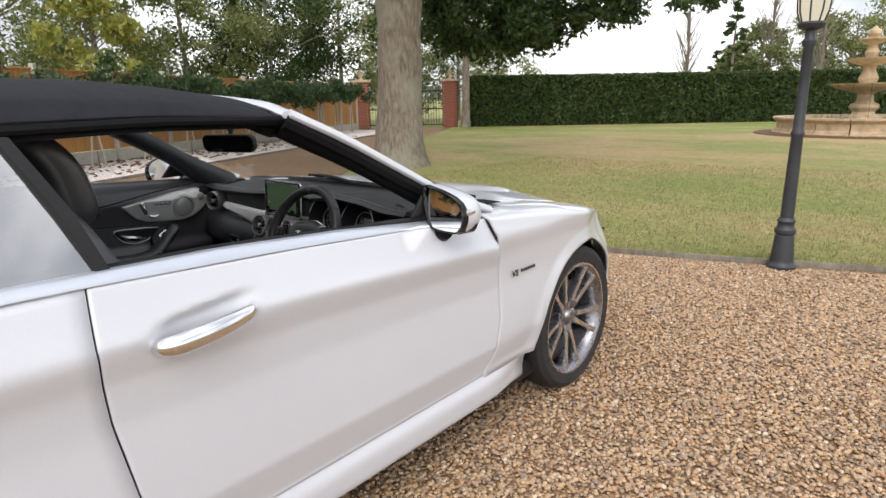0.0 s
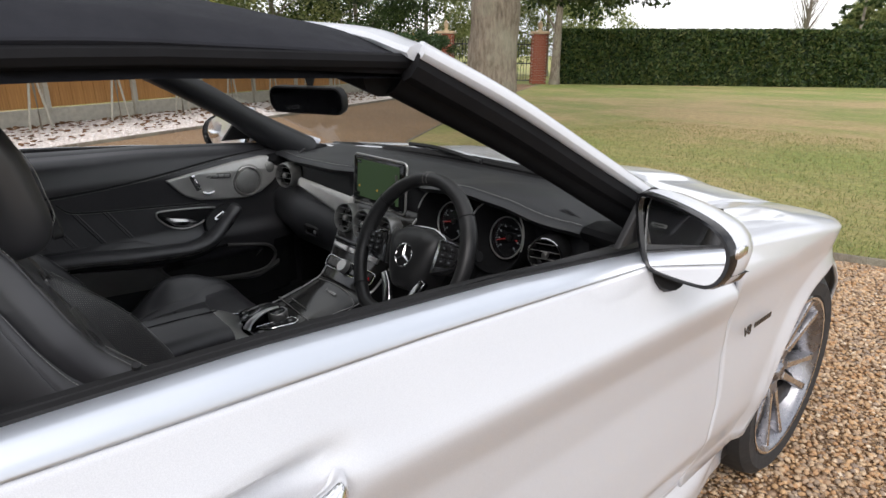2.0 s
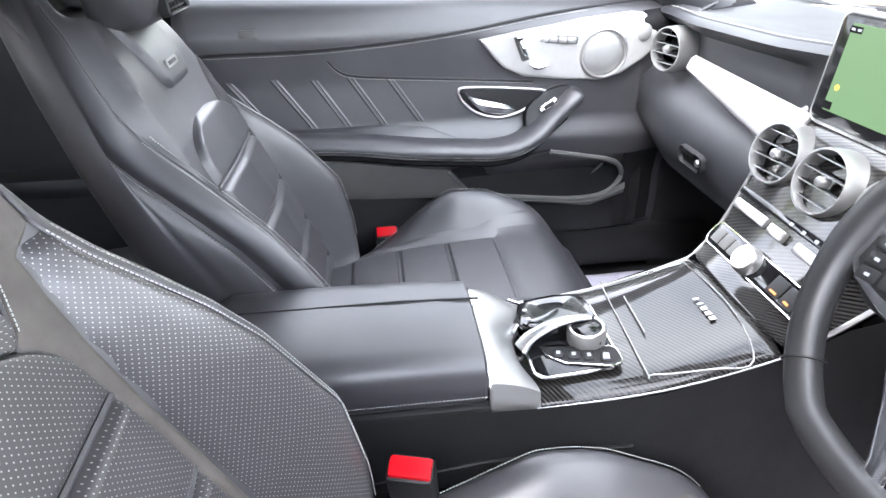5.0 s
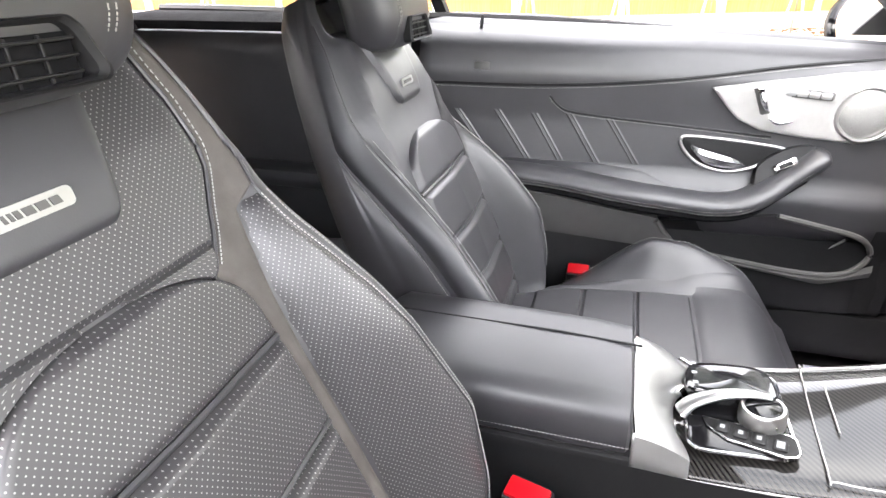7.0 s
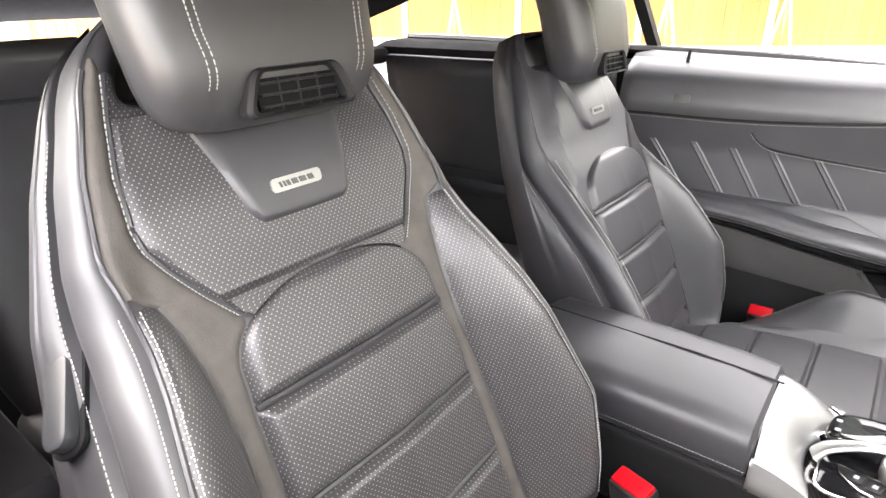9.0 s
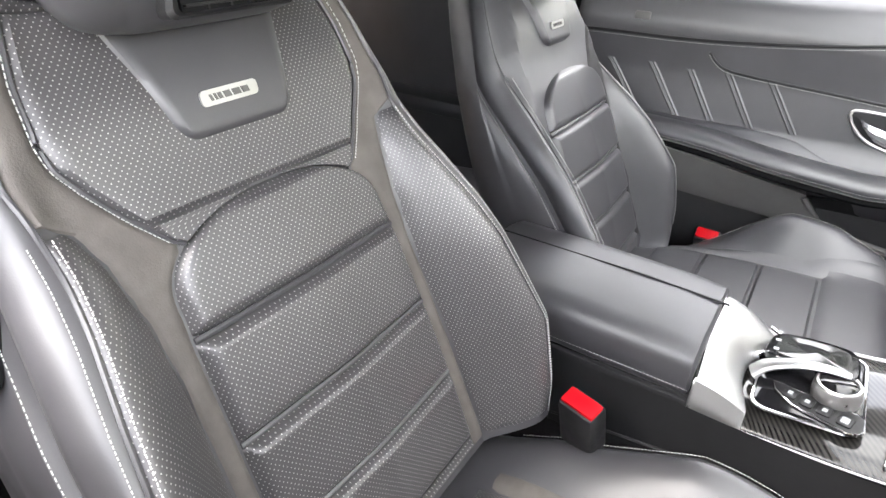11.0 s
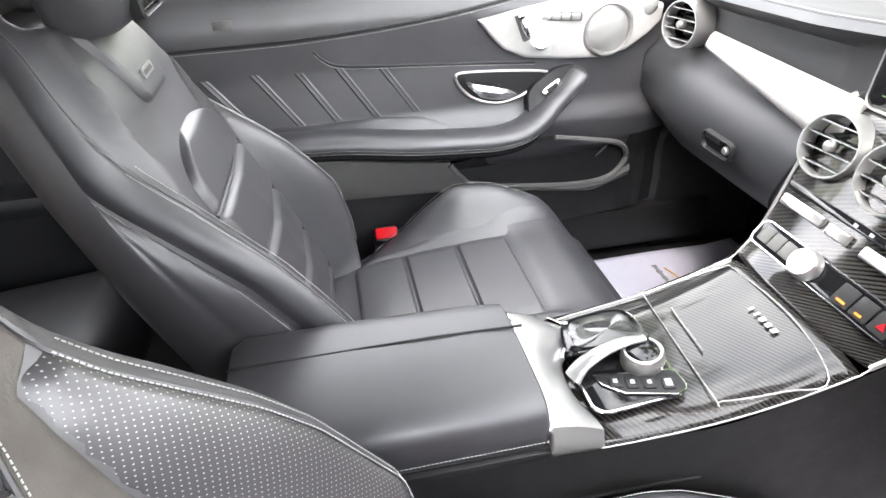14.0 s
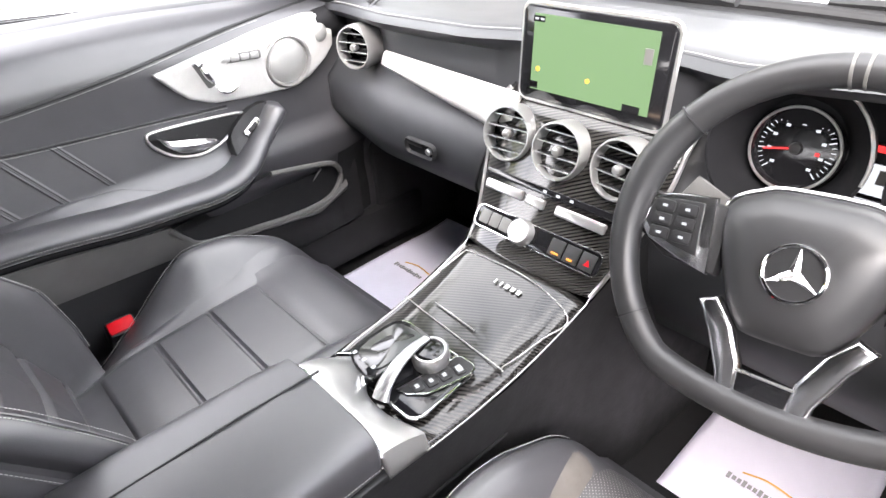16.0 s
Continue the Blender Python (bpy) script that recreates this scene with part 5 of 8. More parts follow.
    part("armrest", bm_tube(roll, [0.043 * min(1.0, 0.45 + 0.14 * (nr - i)) for i in range(nr + 1)], 22, flat=0.53, up=(0, -0.35, 1)), M_LEATHER, trim, "padded door armrest curving up to the window switch", sharp=70)
    for dz in (0.0, 0.006):
        stitches([p + Vector((-s * 0.0428, 0, -0.004 - dz)) for p in roll[:-5]], trim, 0.0045, 0.00045)
    hi = line([(-1.88, 0.716), (-1.612, 0.704), (-1.50, 0.702), (-1.40, 0.690), (-1.335, 0.664)])
    low_ = line([(-1.88, 0.708), (-1.60, 0.690), (-1.43, 0.668), (-1.335, 0.656)])
    part("arm_shelf", bm_grid(lambda u, v: at(-1.88 + 0.55 * u, hi(-1.88 + 0.55 * u) + (low_(-1.88 + 0.55 * u) - hi(-1.88 + 0.55 * u)) * v ** 2, 0.001 + 0.036 * v * (1 - 0.9 * sm(0.45, 1.0, u))), 44, 10), M_LEATHER, trim, "soft pad above the armrest")
    podo = [(-1.172, 0.668, 0.026), (-1.166, 0.716, 0.016), (-1.121, 0.750, 0.014), (-1.080, 0.760, 0.012), (-1.062, 0.752, 0.014), (-1.085, 0.718, 0.032), (-1.130, 0.680, 0.034)]
    pod_ = smooth_path([at(*p) for p in podo + podo[:1]], 3)[:-1]
    pc_ = sum(pod_, Vector()) / len(pod_)
    part("switch_panel", bm_loft([[p + Vector((s * 0.03, 0, 0)) for p in pod_], pod_, [pc_ + (p - pc_) * 0.96 + Vector((-s * 0.002, 0, 0.001)) for p in pod_], [pc_ + (p - pc_) * 0.05 + Vector((-s * 0.002, 0, 0.001)) for p in pod_]], cap=False), M_BLACK, trim, "black switch panel in the armrest")
    # black tube laid under the roll to draw the shade there
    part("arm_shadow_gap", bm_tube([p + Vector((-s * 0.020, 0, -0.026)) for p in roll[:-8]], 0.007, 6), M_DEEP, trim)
    ws = part("window_switch", bm_box(0.012, 0.046, 0.016, 0.003, m=Matrix.Translation(at(-1.118, 0.722, 0.026)) @ pose(0, 0, 0, 30, 24 * s, 0)), M_CHROME, trim, "chrome-edged window switch")
    part("switch_rocker", bm_box(0.012, 0.026, 0.009, 0.002, m=Matrix.Translation(at(-1.118, 0.723, 0.029)) @ pose(0, 0, 0, 30, 24 * s, 0)), M_BLACK, ws)
    # map pocket: dark hollow behind a pale rolled lip, over a plain lower panel
    rim_ = [(-1.352, 0.592), (-1.323, 0.550), (-1.289, 0.525), (-1.176, 0.505), (-1.048, 0.489), (-0.964, 0.492), (-0.923, 0.521), (-0.921, 0.554), (-0.958, 0.586), (-1.03, 0.604), (-1.115, 0.622)]
    pk = smooth_path([at(y, z, 0.030) for y, z in rim_], 6)
    part("pocket_lip", bm_tube(pk, 0.0062, 8), M_GREYPLASTIC, trim, "smooth grey pocket lip")
    mid_ = at(-1.12, 0.560, 0.004)
    hollow = [[mid_ + (p - mid_) * k + Vector((s * d_, 0, 0)) for p in pk] for k, d_ in ((1.0, 0.0), (0.97, 0.018), (0.90, 0.026), (0.5, 0.020), (0.04, 0.010))]
    part("pocket_hollow", bm_loft(hollow, cap=False), M_BLACK, trim)
    part("pocket_rib", bm_tube([at(-1.03, 0.510, 0.010), at(-0.965, 0.566, 0.010)], 0.003, 6), M_GREYPLASTIC, trim)
    top_l = line([(-1.88, 0.690), (-1.577, 0.642), (-1.352, 0.600)])
    part("lower_panel", bm_loft([[at(y, z, o) for z, o in ((top_l(y) + 0.004, 0.006), (top_l(y) - 0.003, 0.028), (0.530 + 0.10 * max(0.0, -1.30 - y), 0.034), (0.515 + 0.10 * max(0.0, -1.30 - y), 0.026))] for y in np.linspace(-1.87, -1.350, 14)], closed=False), M_GREYPLASTIC, trim)
    low_rim = line([(-1.352, 0.592), (-1.323, 0.550), (-1.289, 0.525), (-1.176, 0.505), (-1.048, 0.489), (-0.964, 0.492), (-0.90, 0.52)])
    base_z = line([(-1.352, 0.520), (-1.0, 0.463), (-0.90, 0.49)])
    part("lower_panel", bm_loft([[at(y, z, o) for z, o in ((low_rim(y), 0.031), (0.5 * (low_rim(y) + base_z(y)), 0.034), (base_z(y), 0.026))] for y in np.linspace(-1.352, -0.905, 26)], closed=False), M_GREYPLASTIC, trim)
    part("kick_trim", bm_loft([[at(y, z, o) for z, o in ((0.56, 0.012), (0.47, 0.020), (0.40, 0.020), (0.375, 0.004))] for y in np.linspace(-1.87, -0.86, 20)], closed=False), M_BLACK, trim)
    part("front_trim", bm_loft([[at(y, z, 0.026 * sm(-0.80, -0.92, y)) for z in (0.60, 0.56, 0.52, 0.46, 0.40)] for y in (-0.925, -0.90, -0.86, -0.82)], closed=False), M_BLACK, trim)
    part("lock_pin_plate", bm_box(0.004, 0.034, 0.016, 0.002, m=Matrix.Translation(at(-1.745, 0.905, 0.002)) @ pose(0, 0, 0, 0, 10 * s, 0)), M_GREYPLASTIC, trim)
    part("lock_pin", bm_tube([at(-1.76, 0.975, 0.0), at(-1.76, 0.998, 0.0)], 0.004, 8), M_BLACK, trim)
    part("capping_shelf", bm_loft([[(s * xx, y, top(y) + dz) for xx, dz in ((trim_x(y, 0.985, left) - 0.004, -0.004), (trim_x(y, 0.985, left) + 0.012, 0.005), (0.815, 0.004), (0.820, -0.03))] for y in np.linspace(-1.88, -0.80, 14)], closed=False), M_DASH, trim)


door_trim(-1)
door_trim(1)

# ---------------------------------------------------------------- dashboard
top_lip = table([(-0.74, 0.918), (-0.55, 0.928), (-0.2, 0.938), (0.15, 0.945), (0.25, 0.962), (0.37, 0.972), (0.50, 0.962), (0.60, 0.935), (0.74, 0.915)])


def dash_sec(x):
    drv = sm(0.12, 0.22, x) * (1 - sm(0.56, 0.66, x))
    sidey = 0.05 * sm(0.45, 0.74, abs(x))
    zl = top_lip(x)
    lip = -0.915 - 0.02 * drv + sidey + 0.036 * (1 - sm(0.10, 0.26, abs(x)))
    pts = [(-0.62, 0.46), (-0.80, 0.48), (-0.905, 0.545), (-0.935, 0.62), (-0.945, 0.70), (-0.935, 0.765), (-0.905, 0.795), (-0.885 + 0.04 * drv, 0.81), (-0.875 + 0.045 * drv, 0.85), (-0.875 + 0.045 * drv, zl - 0.035),
           (lip + 0.012, zl - 0.022), (lip, zl - 0.010), (lip + 0.010, zl), (lip + 0.05, zl + 0.004), (-0.75, zl - 0.01), (-0.60, 0.928 + 0.2 * (zl - 0.935)), (-0.48, 0.918)]
    p = 1 - sm(0.06, 0.14, x)
    low = [(-0.62, 0.628), (-0.78, 0.622), (-0.868, 0.626), (-0.912, 0.645), (-0.938, 0.695)]
    pts[:5] = [(a + (c - a) * p, b + (d - b) * p) for (a, b), (c, d) in zip(pts[:5], low)]
    return [Vector((x, y + (sidey if i < 10 else 0), z)) for i, (y, z) in enumerate(pts)]


xs = np.linspace(-0.735, 0.735, 74)
dash = part("dashboard", bm_loft([dash_sec(float(x)) for x in xs], closed=False), M_DASH, car, "black soft-touch dashboard with stitched edge", thick=0.01, sharp=50)
stitches([dash_sec(float(x))[12] + Vector((0, 0.012, 0.003)) for x in np.linspace(-0.72, 0.655, 60)], dash)
part("dash_seam", bm_tube([dash_sec(float(x))[12] + Vector((0, 0.006, 0.001)) for x in np.linspace(-0.72, 0.72, 60)], 0.0012, 5), M_DASH, dash)
part("dash_end", bm_box(0.08, 0.30, 0.070, 0.028, 3, m=pose(-0.745, -0.775, 0.885, 4, 0, 0)), M_DEEP, dash)


def end_ring(x, off):
    """Section of the dark end piece, lying over the dash."""
    pts = dash_sec(min(x, 0.735))[8:]
    return [Vector((x, p.y - off * (1 if i < 5 else 0), p.z + off * (1 if i > 2 else 0))) for i, p in enumerate(pts)]


part("dash_end", bm_loft([end_ring(x, o) for x, o in ((0.662, -0.004), (0.664, 0.005), (0.670, 0.009), (0.70, 0.011), (0.785, 0.011))], closed=False, cap=False), M_DEEP, dash, "matt black end piece beside the door", thick=0.004)
# silver trim blade before the passenger
def strip_f(u, v):
    x = -0.475 + 0.355 * u
    z0, z1 = 0.838 - 0.052 * u, 0.862 - 0.004 * u + 0.004
    e = min(1, min(v, 1 - v) * 6)
    return Vector((x, -0.900 - 0.022 * u - 0.006 * e - 0.012 * (1 - v), z0 + (z1 - z0) * v))
part("trim_blade", bm_grid(strip_f, 24, 10), M_BRIGHT, dash, "silver metallic trim blade", thick=0.015)
part("glovebox_seam", bm_tube(smooth_path([(-0.155, -0.935, 0.80), (-0.175, -0.95, 0.73), (-0.195, -0.943, 0.68), (-0.205, -0.920, 0.648)], 5), 0.0025, 6), M_RUBBER, dash)
gh = part("glovebox_handle", bm_loft([[(x * k, y * k, z) for x, y in round_rect(0.082, 0.032, 0.012)] for k, z in ((1.03, 0.0), (1.02, 0.008), (0.96, 0.010), (0.88, 0.007), (0.86, 0.002))], cap=False), M_BLACK, dash, "black glovebox release with a lock barrel", m=pose(-0.336, -0.944, 0.715, 95, 0, 0))
part("handle_recess", bm_prism(round_rect(0.074, 0.026, 0.010), 0.002), M_DEEP, gh, m=pose(0, 0, 0.001))
part("pull_lip", bm_prism(round_rect(0.044, 0.009, 0.003), 0.005, 0.002), M_BLACK, gh, m=pose(-0.012, 0.007, 0.003))
part("lock_barrel", bm_lathe([(0, 0.006), (0.0055, 0.006), (0.007, 0.004), (0.007, 0)], 16), M_SATIN, gh, m=pose(0.024, -0.001, 0.003))


def round_vent(x, y, z, rx, rz, parent, r=0.044, barrel=M_SATIN):
    m = pose(x, y, z, 90 + rx, 0, rz)
    v = part("air_vent", bm_lathe([(r * 0.90, -0.02), (r * 0.90, 0.002), (r * 0.93, 0.008), (r * 0.98, 0.008), (r * 1.02, 0.002), (r * 1.05, -0.020), (r * 1.02, -0.055)], 40), barrel, parent, "round air vent with satin ring and black slats", m=m)
    if barrel is not M_SATIN:
        part("vent_ring", bm_tube([(r * 0.955 * math.cos(2 * math.pi * i / 40), r * 0.955 * math.sin(2 * math.pi * i / 40), 0.008) for i in range(40)], 0.0022, 6, True), M_CHROME, v)
    part("vent_back", bm_lathe([(0, -0.030), (r * 0.88, -0.030), (r * 0.88, -0.02)], 32), M_GLOSS, v)
    for k in (-1.5, -0.5, 0.5, 1.5):
        zz = k * r * 0.42
        w = math.sqrt((r * 0.89) ** 2 - zz ** 2)
        part("slat", bm_box(2 * w, 0.0035, 0.016, 0.001, 1, m=pose(0, zz, -0.008)), M_GLOSS, v)
        part("slat_edge", bm_box(2 * w, 0.0016, 0.0012, m=pose(0, zz, 0.0025)), M_SATIN, v)
    part("vent_knob", bm_lathe([(0, 0.009), (0.006, 0.008), (0.008, 0.004), (0.007, -0.006)], 16), M_SILVER, v)
    return v


round_vent(-0.560, -0.915, 0.861, -3, 14, dash, 0.043)
# same satin barrel, coloured black here for the dark reflection on it
round_vent(0.606, -0.912, 0.864, -3, 18, dash, 0.039, M_BLACK)

# centre screen on its foot
scr = part("display_screen", bm_prism(round_rect(0.243, 0.136, 0.012), 0.012, 0.004), M_GLOSS, car, "tablet-style centre display showing a green map", m=pose(0.001, -0.903, 0.923, 86, 0, 0))
fr = [(x, y, 0.006) for x, y in round_rect(0.246, 0.139, 0.013)]
part("display_rim", bm_tube(fr, 0.0036, 6, True), M_SATIN, scr)
part("map_image", bm_box(0.198, 0.108, 0.0016, m=pose(0.0, 0.003, 0.0125)), M_SCREEN, scr, "green navigation map")
for x, y, w, h, mt in ((-0.090, 0.050, 0.020, 0.008, M_GLOSS), (-0.092, -0.044, 0.014, 0.010, M_GLOSS), (0.074, -0.046, 0.026, 0.010, M_GLOSS), (0.088, 0.025, 0.012, 0.020, M_GREYPLASTIC)):
    part("map_label", bm_box(w, h, 0.001, m=pose(x, y, 0.0140)), mt, scr)
for x, y, r, mt in ((-0.086, -0.020, 0.0038, M_ORANGE), (0.002, -0.022, 0.0035, M_ORANGE)):
    part("map_marker", bm_lathe([(0, 0.001), (r, 0.001), (r, 0)], 14), mt, scr, m=pose(x, y, 0.0140))
for x in (-0.084, -0.094):
    part("map_label_print", bm_box(0.006, 0.003, 0.0006, m=pose(x, 0.050, 0.0148)), M_LIGHTPIX, scr)
part("display_foot", bm_box(0.12, 0.05, 0.05, 0.012, m=pose(0, -0.875, 0.858)), M_GLOSS, scr, m=scr.matrix_basis.inverted())

# centre stack: a sloping face from the vents down to the console
STK = [(-0.895, 0.864), (-0.928, 0.842), (-0.951, 0.800), (-0.975, 0.756), (-1.000, 0.715), (-1.027, 0.678), (-1.055, 0.652)]
SW = [0.160, 0.162, 0.160, 0.150, 0.138, 0.126, 0.118]
stk = smooth_path([(w, y, z) for (y, z), w in zip(STK, SW)], 5)


def stack_f(u, v):
    k = v * (len(stk) - 1)
    i = min(int(k), len(stk) - 2)
    p = stk[i].lerp(stk[i + 1], k - i)
    x = (u * 2 - 1)
    return Vector((x * p.x, p.y + 0.014 * abs(x) ** 2.8, p.z - 0.003 * abs(x) ** 2.4))


stack = part("centre_fascia", bm_grid(stack_f, 30, 40, uv=lambda u, v: ((u * 2 - 1) * 0.14, -0.27 * v)), M_CARBON, car, "carbon fibre centre stack with climate controls", thick=-0.02)
for s in (-1, 1):
    part("stack_edge", bm_tube([stack_f(0.5 + 0.5 * s, v) for v in np.linspace(0.05, 1, 24)], 0.0035, 6), M_SILVER, stack)
for x in (-0.108, -0.008, 0.092):
    yy = stack_f(0.5 + x / 0.32, 0.33).y
    round_vent(x, yy - 0.012, 0.808, -14, -x * 60, stack, 0.043)


def on_stack(x, v, off=0.002):
    k = v * (len(stk) - 1)
    w = stk[int(k)].x
    p = stack_f(0.5 + 0.5 * x / w, v)
    d = (stack_f(0.5 + 0.5 * x / w, min(1, v + 0.02)) - stack_f(0.5 + 0.5 * x / w, v - 0.02)).normalized()
    n = Vector((0, d.z, -d.y))
    if n.y > 0:
        n = -n
    ang = math.degrees(math.atan2(-n.y, n.z))
    return Matrix.Translation(p + n * off) @ pose(0, 0, 0, ang, 0, 0)


part("climate_strip", bm_prism(round_rect(0.255, 0.011, 0.003), 0.004, 0.001), M_GLOSS, stack, m=on_stack(0, 0.535, 0.001))
for i in range(5):
    part("button_symbol", bm_box(0.006, 0.004, 0.0008), M_LIGHTPIX, stack, m=on_stack(-0.01 + 0.024 * i, 0.535, 0.0058))
for x, w in ((-0.085, 0.075), (-0.020, 0.034), (0.060, 0.085)):
    part("climate_rocker", bm_prism(round_rect(w, 0.015, 0.003), 0.006, 0.002), M_SILVER, stack, "satin metal rocker key", m=on_stack(x, 0.605, 0.002))
part("red_symbol", bm_box(0.010, 0.003, 0.0008), M_REDLIT, stack, m=on_stack(0.085, 0.590, 0.0095))
panel_k = part("key_panel", bm_prism(round_rect(0.232, 0.034, 0.010), 0.002, 0.001), M_GLOSS, stack, m=on_stack(0.0, 0.785, 0.001))
part("key_panel_rim", bm_tube([(x, y, 0.002) for x, y in round_rect(0.233, 0.035, 0.011)], 0.0012, 6, True), M_CHROME, panel_k)
for i in range(4):
    part("key", bm_prism(round_rect(0.019, 0.022, 0.002), 0.0015, 0.0006), M_GREYPLASTIC, panel_k, m=pose(-0.098 + 0.021 * i, 0, 0.002))
for i in range(3):
    part("key", bm_prism(round_rect(0.024, 0.026, 0.002), 0.0015, 0.0006), M_BLACK, panel_k, m=pose(0.043 + 0.027 * i, 0, 0.002))
part("amber_tell_tale", bm_box(0.012, 0.003, 0.001, m=pose(0.044, -0.008, 0.004)), M_AMBER, panel_k)
part("amber_tell_tale", bm_box(0.009, 0.003, 0.001, m=pose(0.070, -0.008, 0.004)), M_AMBER, panel_k)
part("hazard_key", bm_prism([(-0.005, -0.004), (0.005, -0.004), (0, 0.005)], 0.001), M_RED, panel_k, m=pose(0.098, -0.002, 0.0038))
part("volume_dial", bm_lathe([(0, 0.016), (0.017, 0.016), (0.0195, 0.013), (0.0205, 0.0)], 36), M_SILVER, stack, "knurled chrome volume dial", m=on_stack(-0.020, 0.785, 0.004))

# console: carbon deck, tray lid, controller, armrest
DECK = [(-1.375, 0.588, 0.098), (-1.30, 0.600, 0.108), (-1.20, 0.612, 0.113), (-1.12, 0.630, 0.116), (-1.05, 0.652, 0.118)]
dk = smooth_path([(w, y, z) for y, z, w in DECK], 6)


def deck_f(u, v, off=0.0):
    k = v * (len(dk) - 1)
    i = min(int(k), len(dk) - 2)
    p = dk[i].lerp(dk[i + 1], k - i)
    x = u * 2 - 1
    return Vector((x * p.x, p.y, p.z + off - 0.010 * abs(x) ** 5))


def on_deck(x, y, off=0.0):
    v = (y + 1.375) / 0.325
    p = deck_f(0.5 + 0.5 * x / 0.113, min(1, max(0, v)))
    return Vector((x, y, p.z + off))


console = part("centre_console", bm_grid(deck_f, 20, 26, uv=lambda u, v: ((u * 2 - 1) * 0.112, 0.335 * v)), M_CARBON, car, "carbon fibre console deck with silver edging", thick=0.012)
for s in (-1, 1):
    edge = [deck_f(0.5 + 0.5 * s, v) + Vector((s * 0.001, 0, 0)) for v in np.linspace(0.12, 1, 24)] + [stack_f(0.5 + 0.5 * s, v) for v in np.linspace(0.97, 0.6, 12)]
    part("console_edge", bm_tube(edge, 0.0013, 6), M_SILVER, console, "thin chrome edging")
    def wall(u, v):
        y = -2.0 + 1.30 * u
        zt = line([(-2.0, 0.56), (-1.70, 0.580), (-1.40, 0.588), (-1.36, 0.588), (-1.20, 0.600), (-1.05, 0.642), (-0.98, 0.70), (-0.70, 0.76)])(y)
        w = line([(-2.0, 0.10), (-1.40, 0.105), (-1.2, 0.118), (-1.05, 0.122), (-0.95, 0.145), (-0.7, 0.16)])(y)
        z = 0.24 + (zt - 0.24) * v
        return Vector((s * (w + 0.030 * max(0.0, 1 - v) ** 1.5 + 0.006 * math.sin(math.pi * v)), y, z))
    cw = part("console_side", bm_grid(wall, 40, 14), M_BLACK, console)
    part("console_seam", bm_tube([wall(u, 0.80) + Vector((s * 0.002, 0, -0.04 * sm(0.55, 0.2, u))) for u in np.linspace(0.15, 0.60, 20)], 0.0022, 5), M_BLACK, cw)
tray = [(-0.100, -1.066), (0.020, -1.064), (0.112, -1.082), (0.108, -1.13), (0.096, -1.196), (0.085, -1.202), (-0.095, -1.190), (-0.103, -1.180), (-0.106, -1.12)]
tl = smooth_path([on_deck(x, y, 0.003) for x, y in tray + tray[:1]], 5)[:-1]
part("tray_lid_rim", bm_tube(tl, 0.0010, 6, True), M_SILVER, console, "chrome outline of the roller tray lid")
part("lid_grip", bm_tube([on_deck(-0.060, -1.172, 0.001), on_deck(0.025, -1.177, 0.001)], 0.0012, 6), M_SILVER, console)
for i in range(5):
    part("lid_mark", bm_box(0.007 if i > 1 else 0.003, 0.008, 0.0006), M_SILVER, console, m=Matrix.Translation(on_deck(-0.012 + 0.011 * i, -1.092, 0.0015)) @ pose(0, 0, 0, 12, 0, 0))
M_GREYGLASS = simple("dark_touch_glass", (0.03, 0.032, 0.03), 0.12)
# touch controller
cb = on_deck(0.0, -1.280, 0.004)
ctl = part("controller_base", bm_prism(round_rect(0.150, 0.108, 0.016), 0.006, 0.003), M_GLOSS, console, "gloss black controller island with chrome rim", m=Matrix.Translation(cb) @ pose(0, 0, 0, 5, 0, 0))
part("controller_rim", bm_tube([(x, y, 0.003) for x, y in round_rect(0.153, 0.111, 0.018)], 0.0022, 6, True), M_CHROME, ctl)
part("rotary_dial", bm_lathe([(0.019, 0.027), (0.0205, 0.0285), (0.0230, 0.0285), (0.0250, 0.026), (0.0258, 0.014), (0.0245, 0.002)], 48), M_SILVER, ctl, "satin metal rotary dial", m=pose(0.020, 0.026, 0))
part("dial_cap", bm_lathe([(0, 0.0292), (0.016, 0.0290), (0.0195, 0.0275)], 32), M_GLOSS, ctl, m=pose(0.020, 0.026, 0))
# palm rest: a silver shell with a glass top, its arm reaching to the dial
PADO = [(-0.070, -0.020), (-0.068, 0.022), (-0.056, 0.042), (-0.010, 0.046), (0.008, 0.040), (0.008, 0.010), (0.004, -0.040), (-0.008, -0.056), (-0.040, -0.054), (-0.064, -0.044)]
po = [Vector((x, y, 0)) for x, y in PADO]
ringp = smooth_path(po + po[:1], 5)[:-1]
cen = Vector((-0.024, -0.002, 0))
def pad_h(p):
    return 0.034 + 0.10 * (p.y) * 0.10 + 0.006 * (p.x / 0.06)
shellp = part("palm_rest", bm_loft([[cen + (p - cen) * k + Vector((0, 0, z + pad_h(p) - 0.034)) for p in ringp] for k, z in ((0.84, 0.006), (0.95, 0.014), (1.0, 0.022), (0.98, 0.027), (0.93, 0.029))]), M_GLOSS, ctl, "gloss black hand rest over the controller")
part("touch_pad", bm_loft([[cen + (p - cen) * k + Vector((0, 0, z + pad_h(p) - 0.034)) for p in ringp] for k, z in ((0.80, 0.0285), (0.79, 0.0305), (0.60, 0.0310), (0.05, 0.0312))]), M_GREYGLASS, shellp, "gloss black touchpad glass")
armp = smooth_path([(0.020, -0.062, 0.008), (0.016, -0.048, 0.022), (0.010, -0.020, 0.031), (0.006, 0.010, 0.033), (0.004, 0.036, 0.030)], 6)
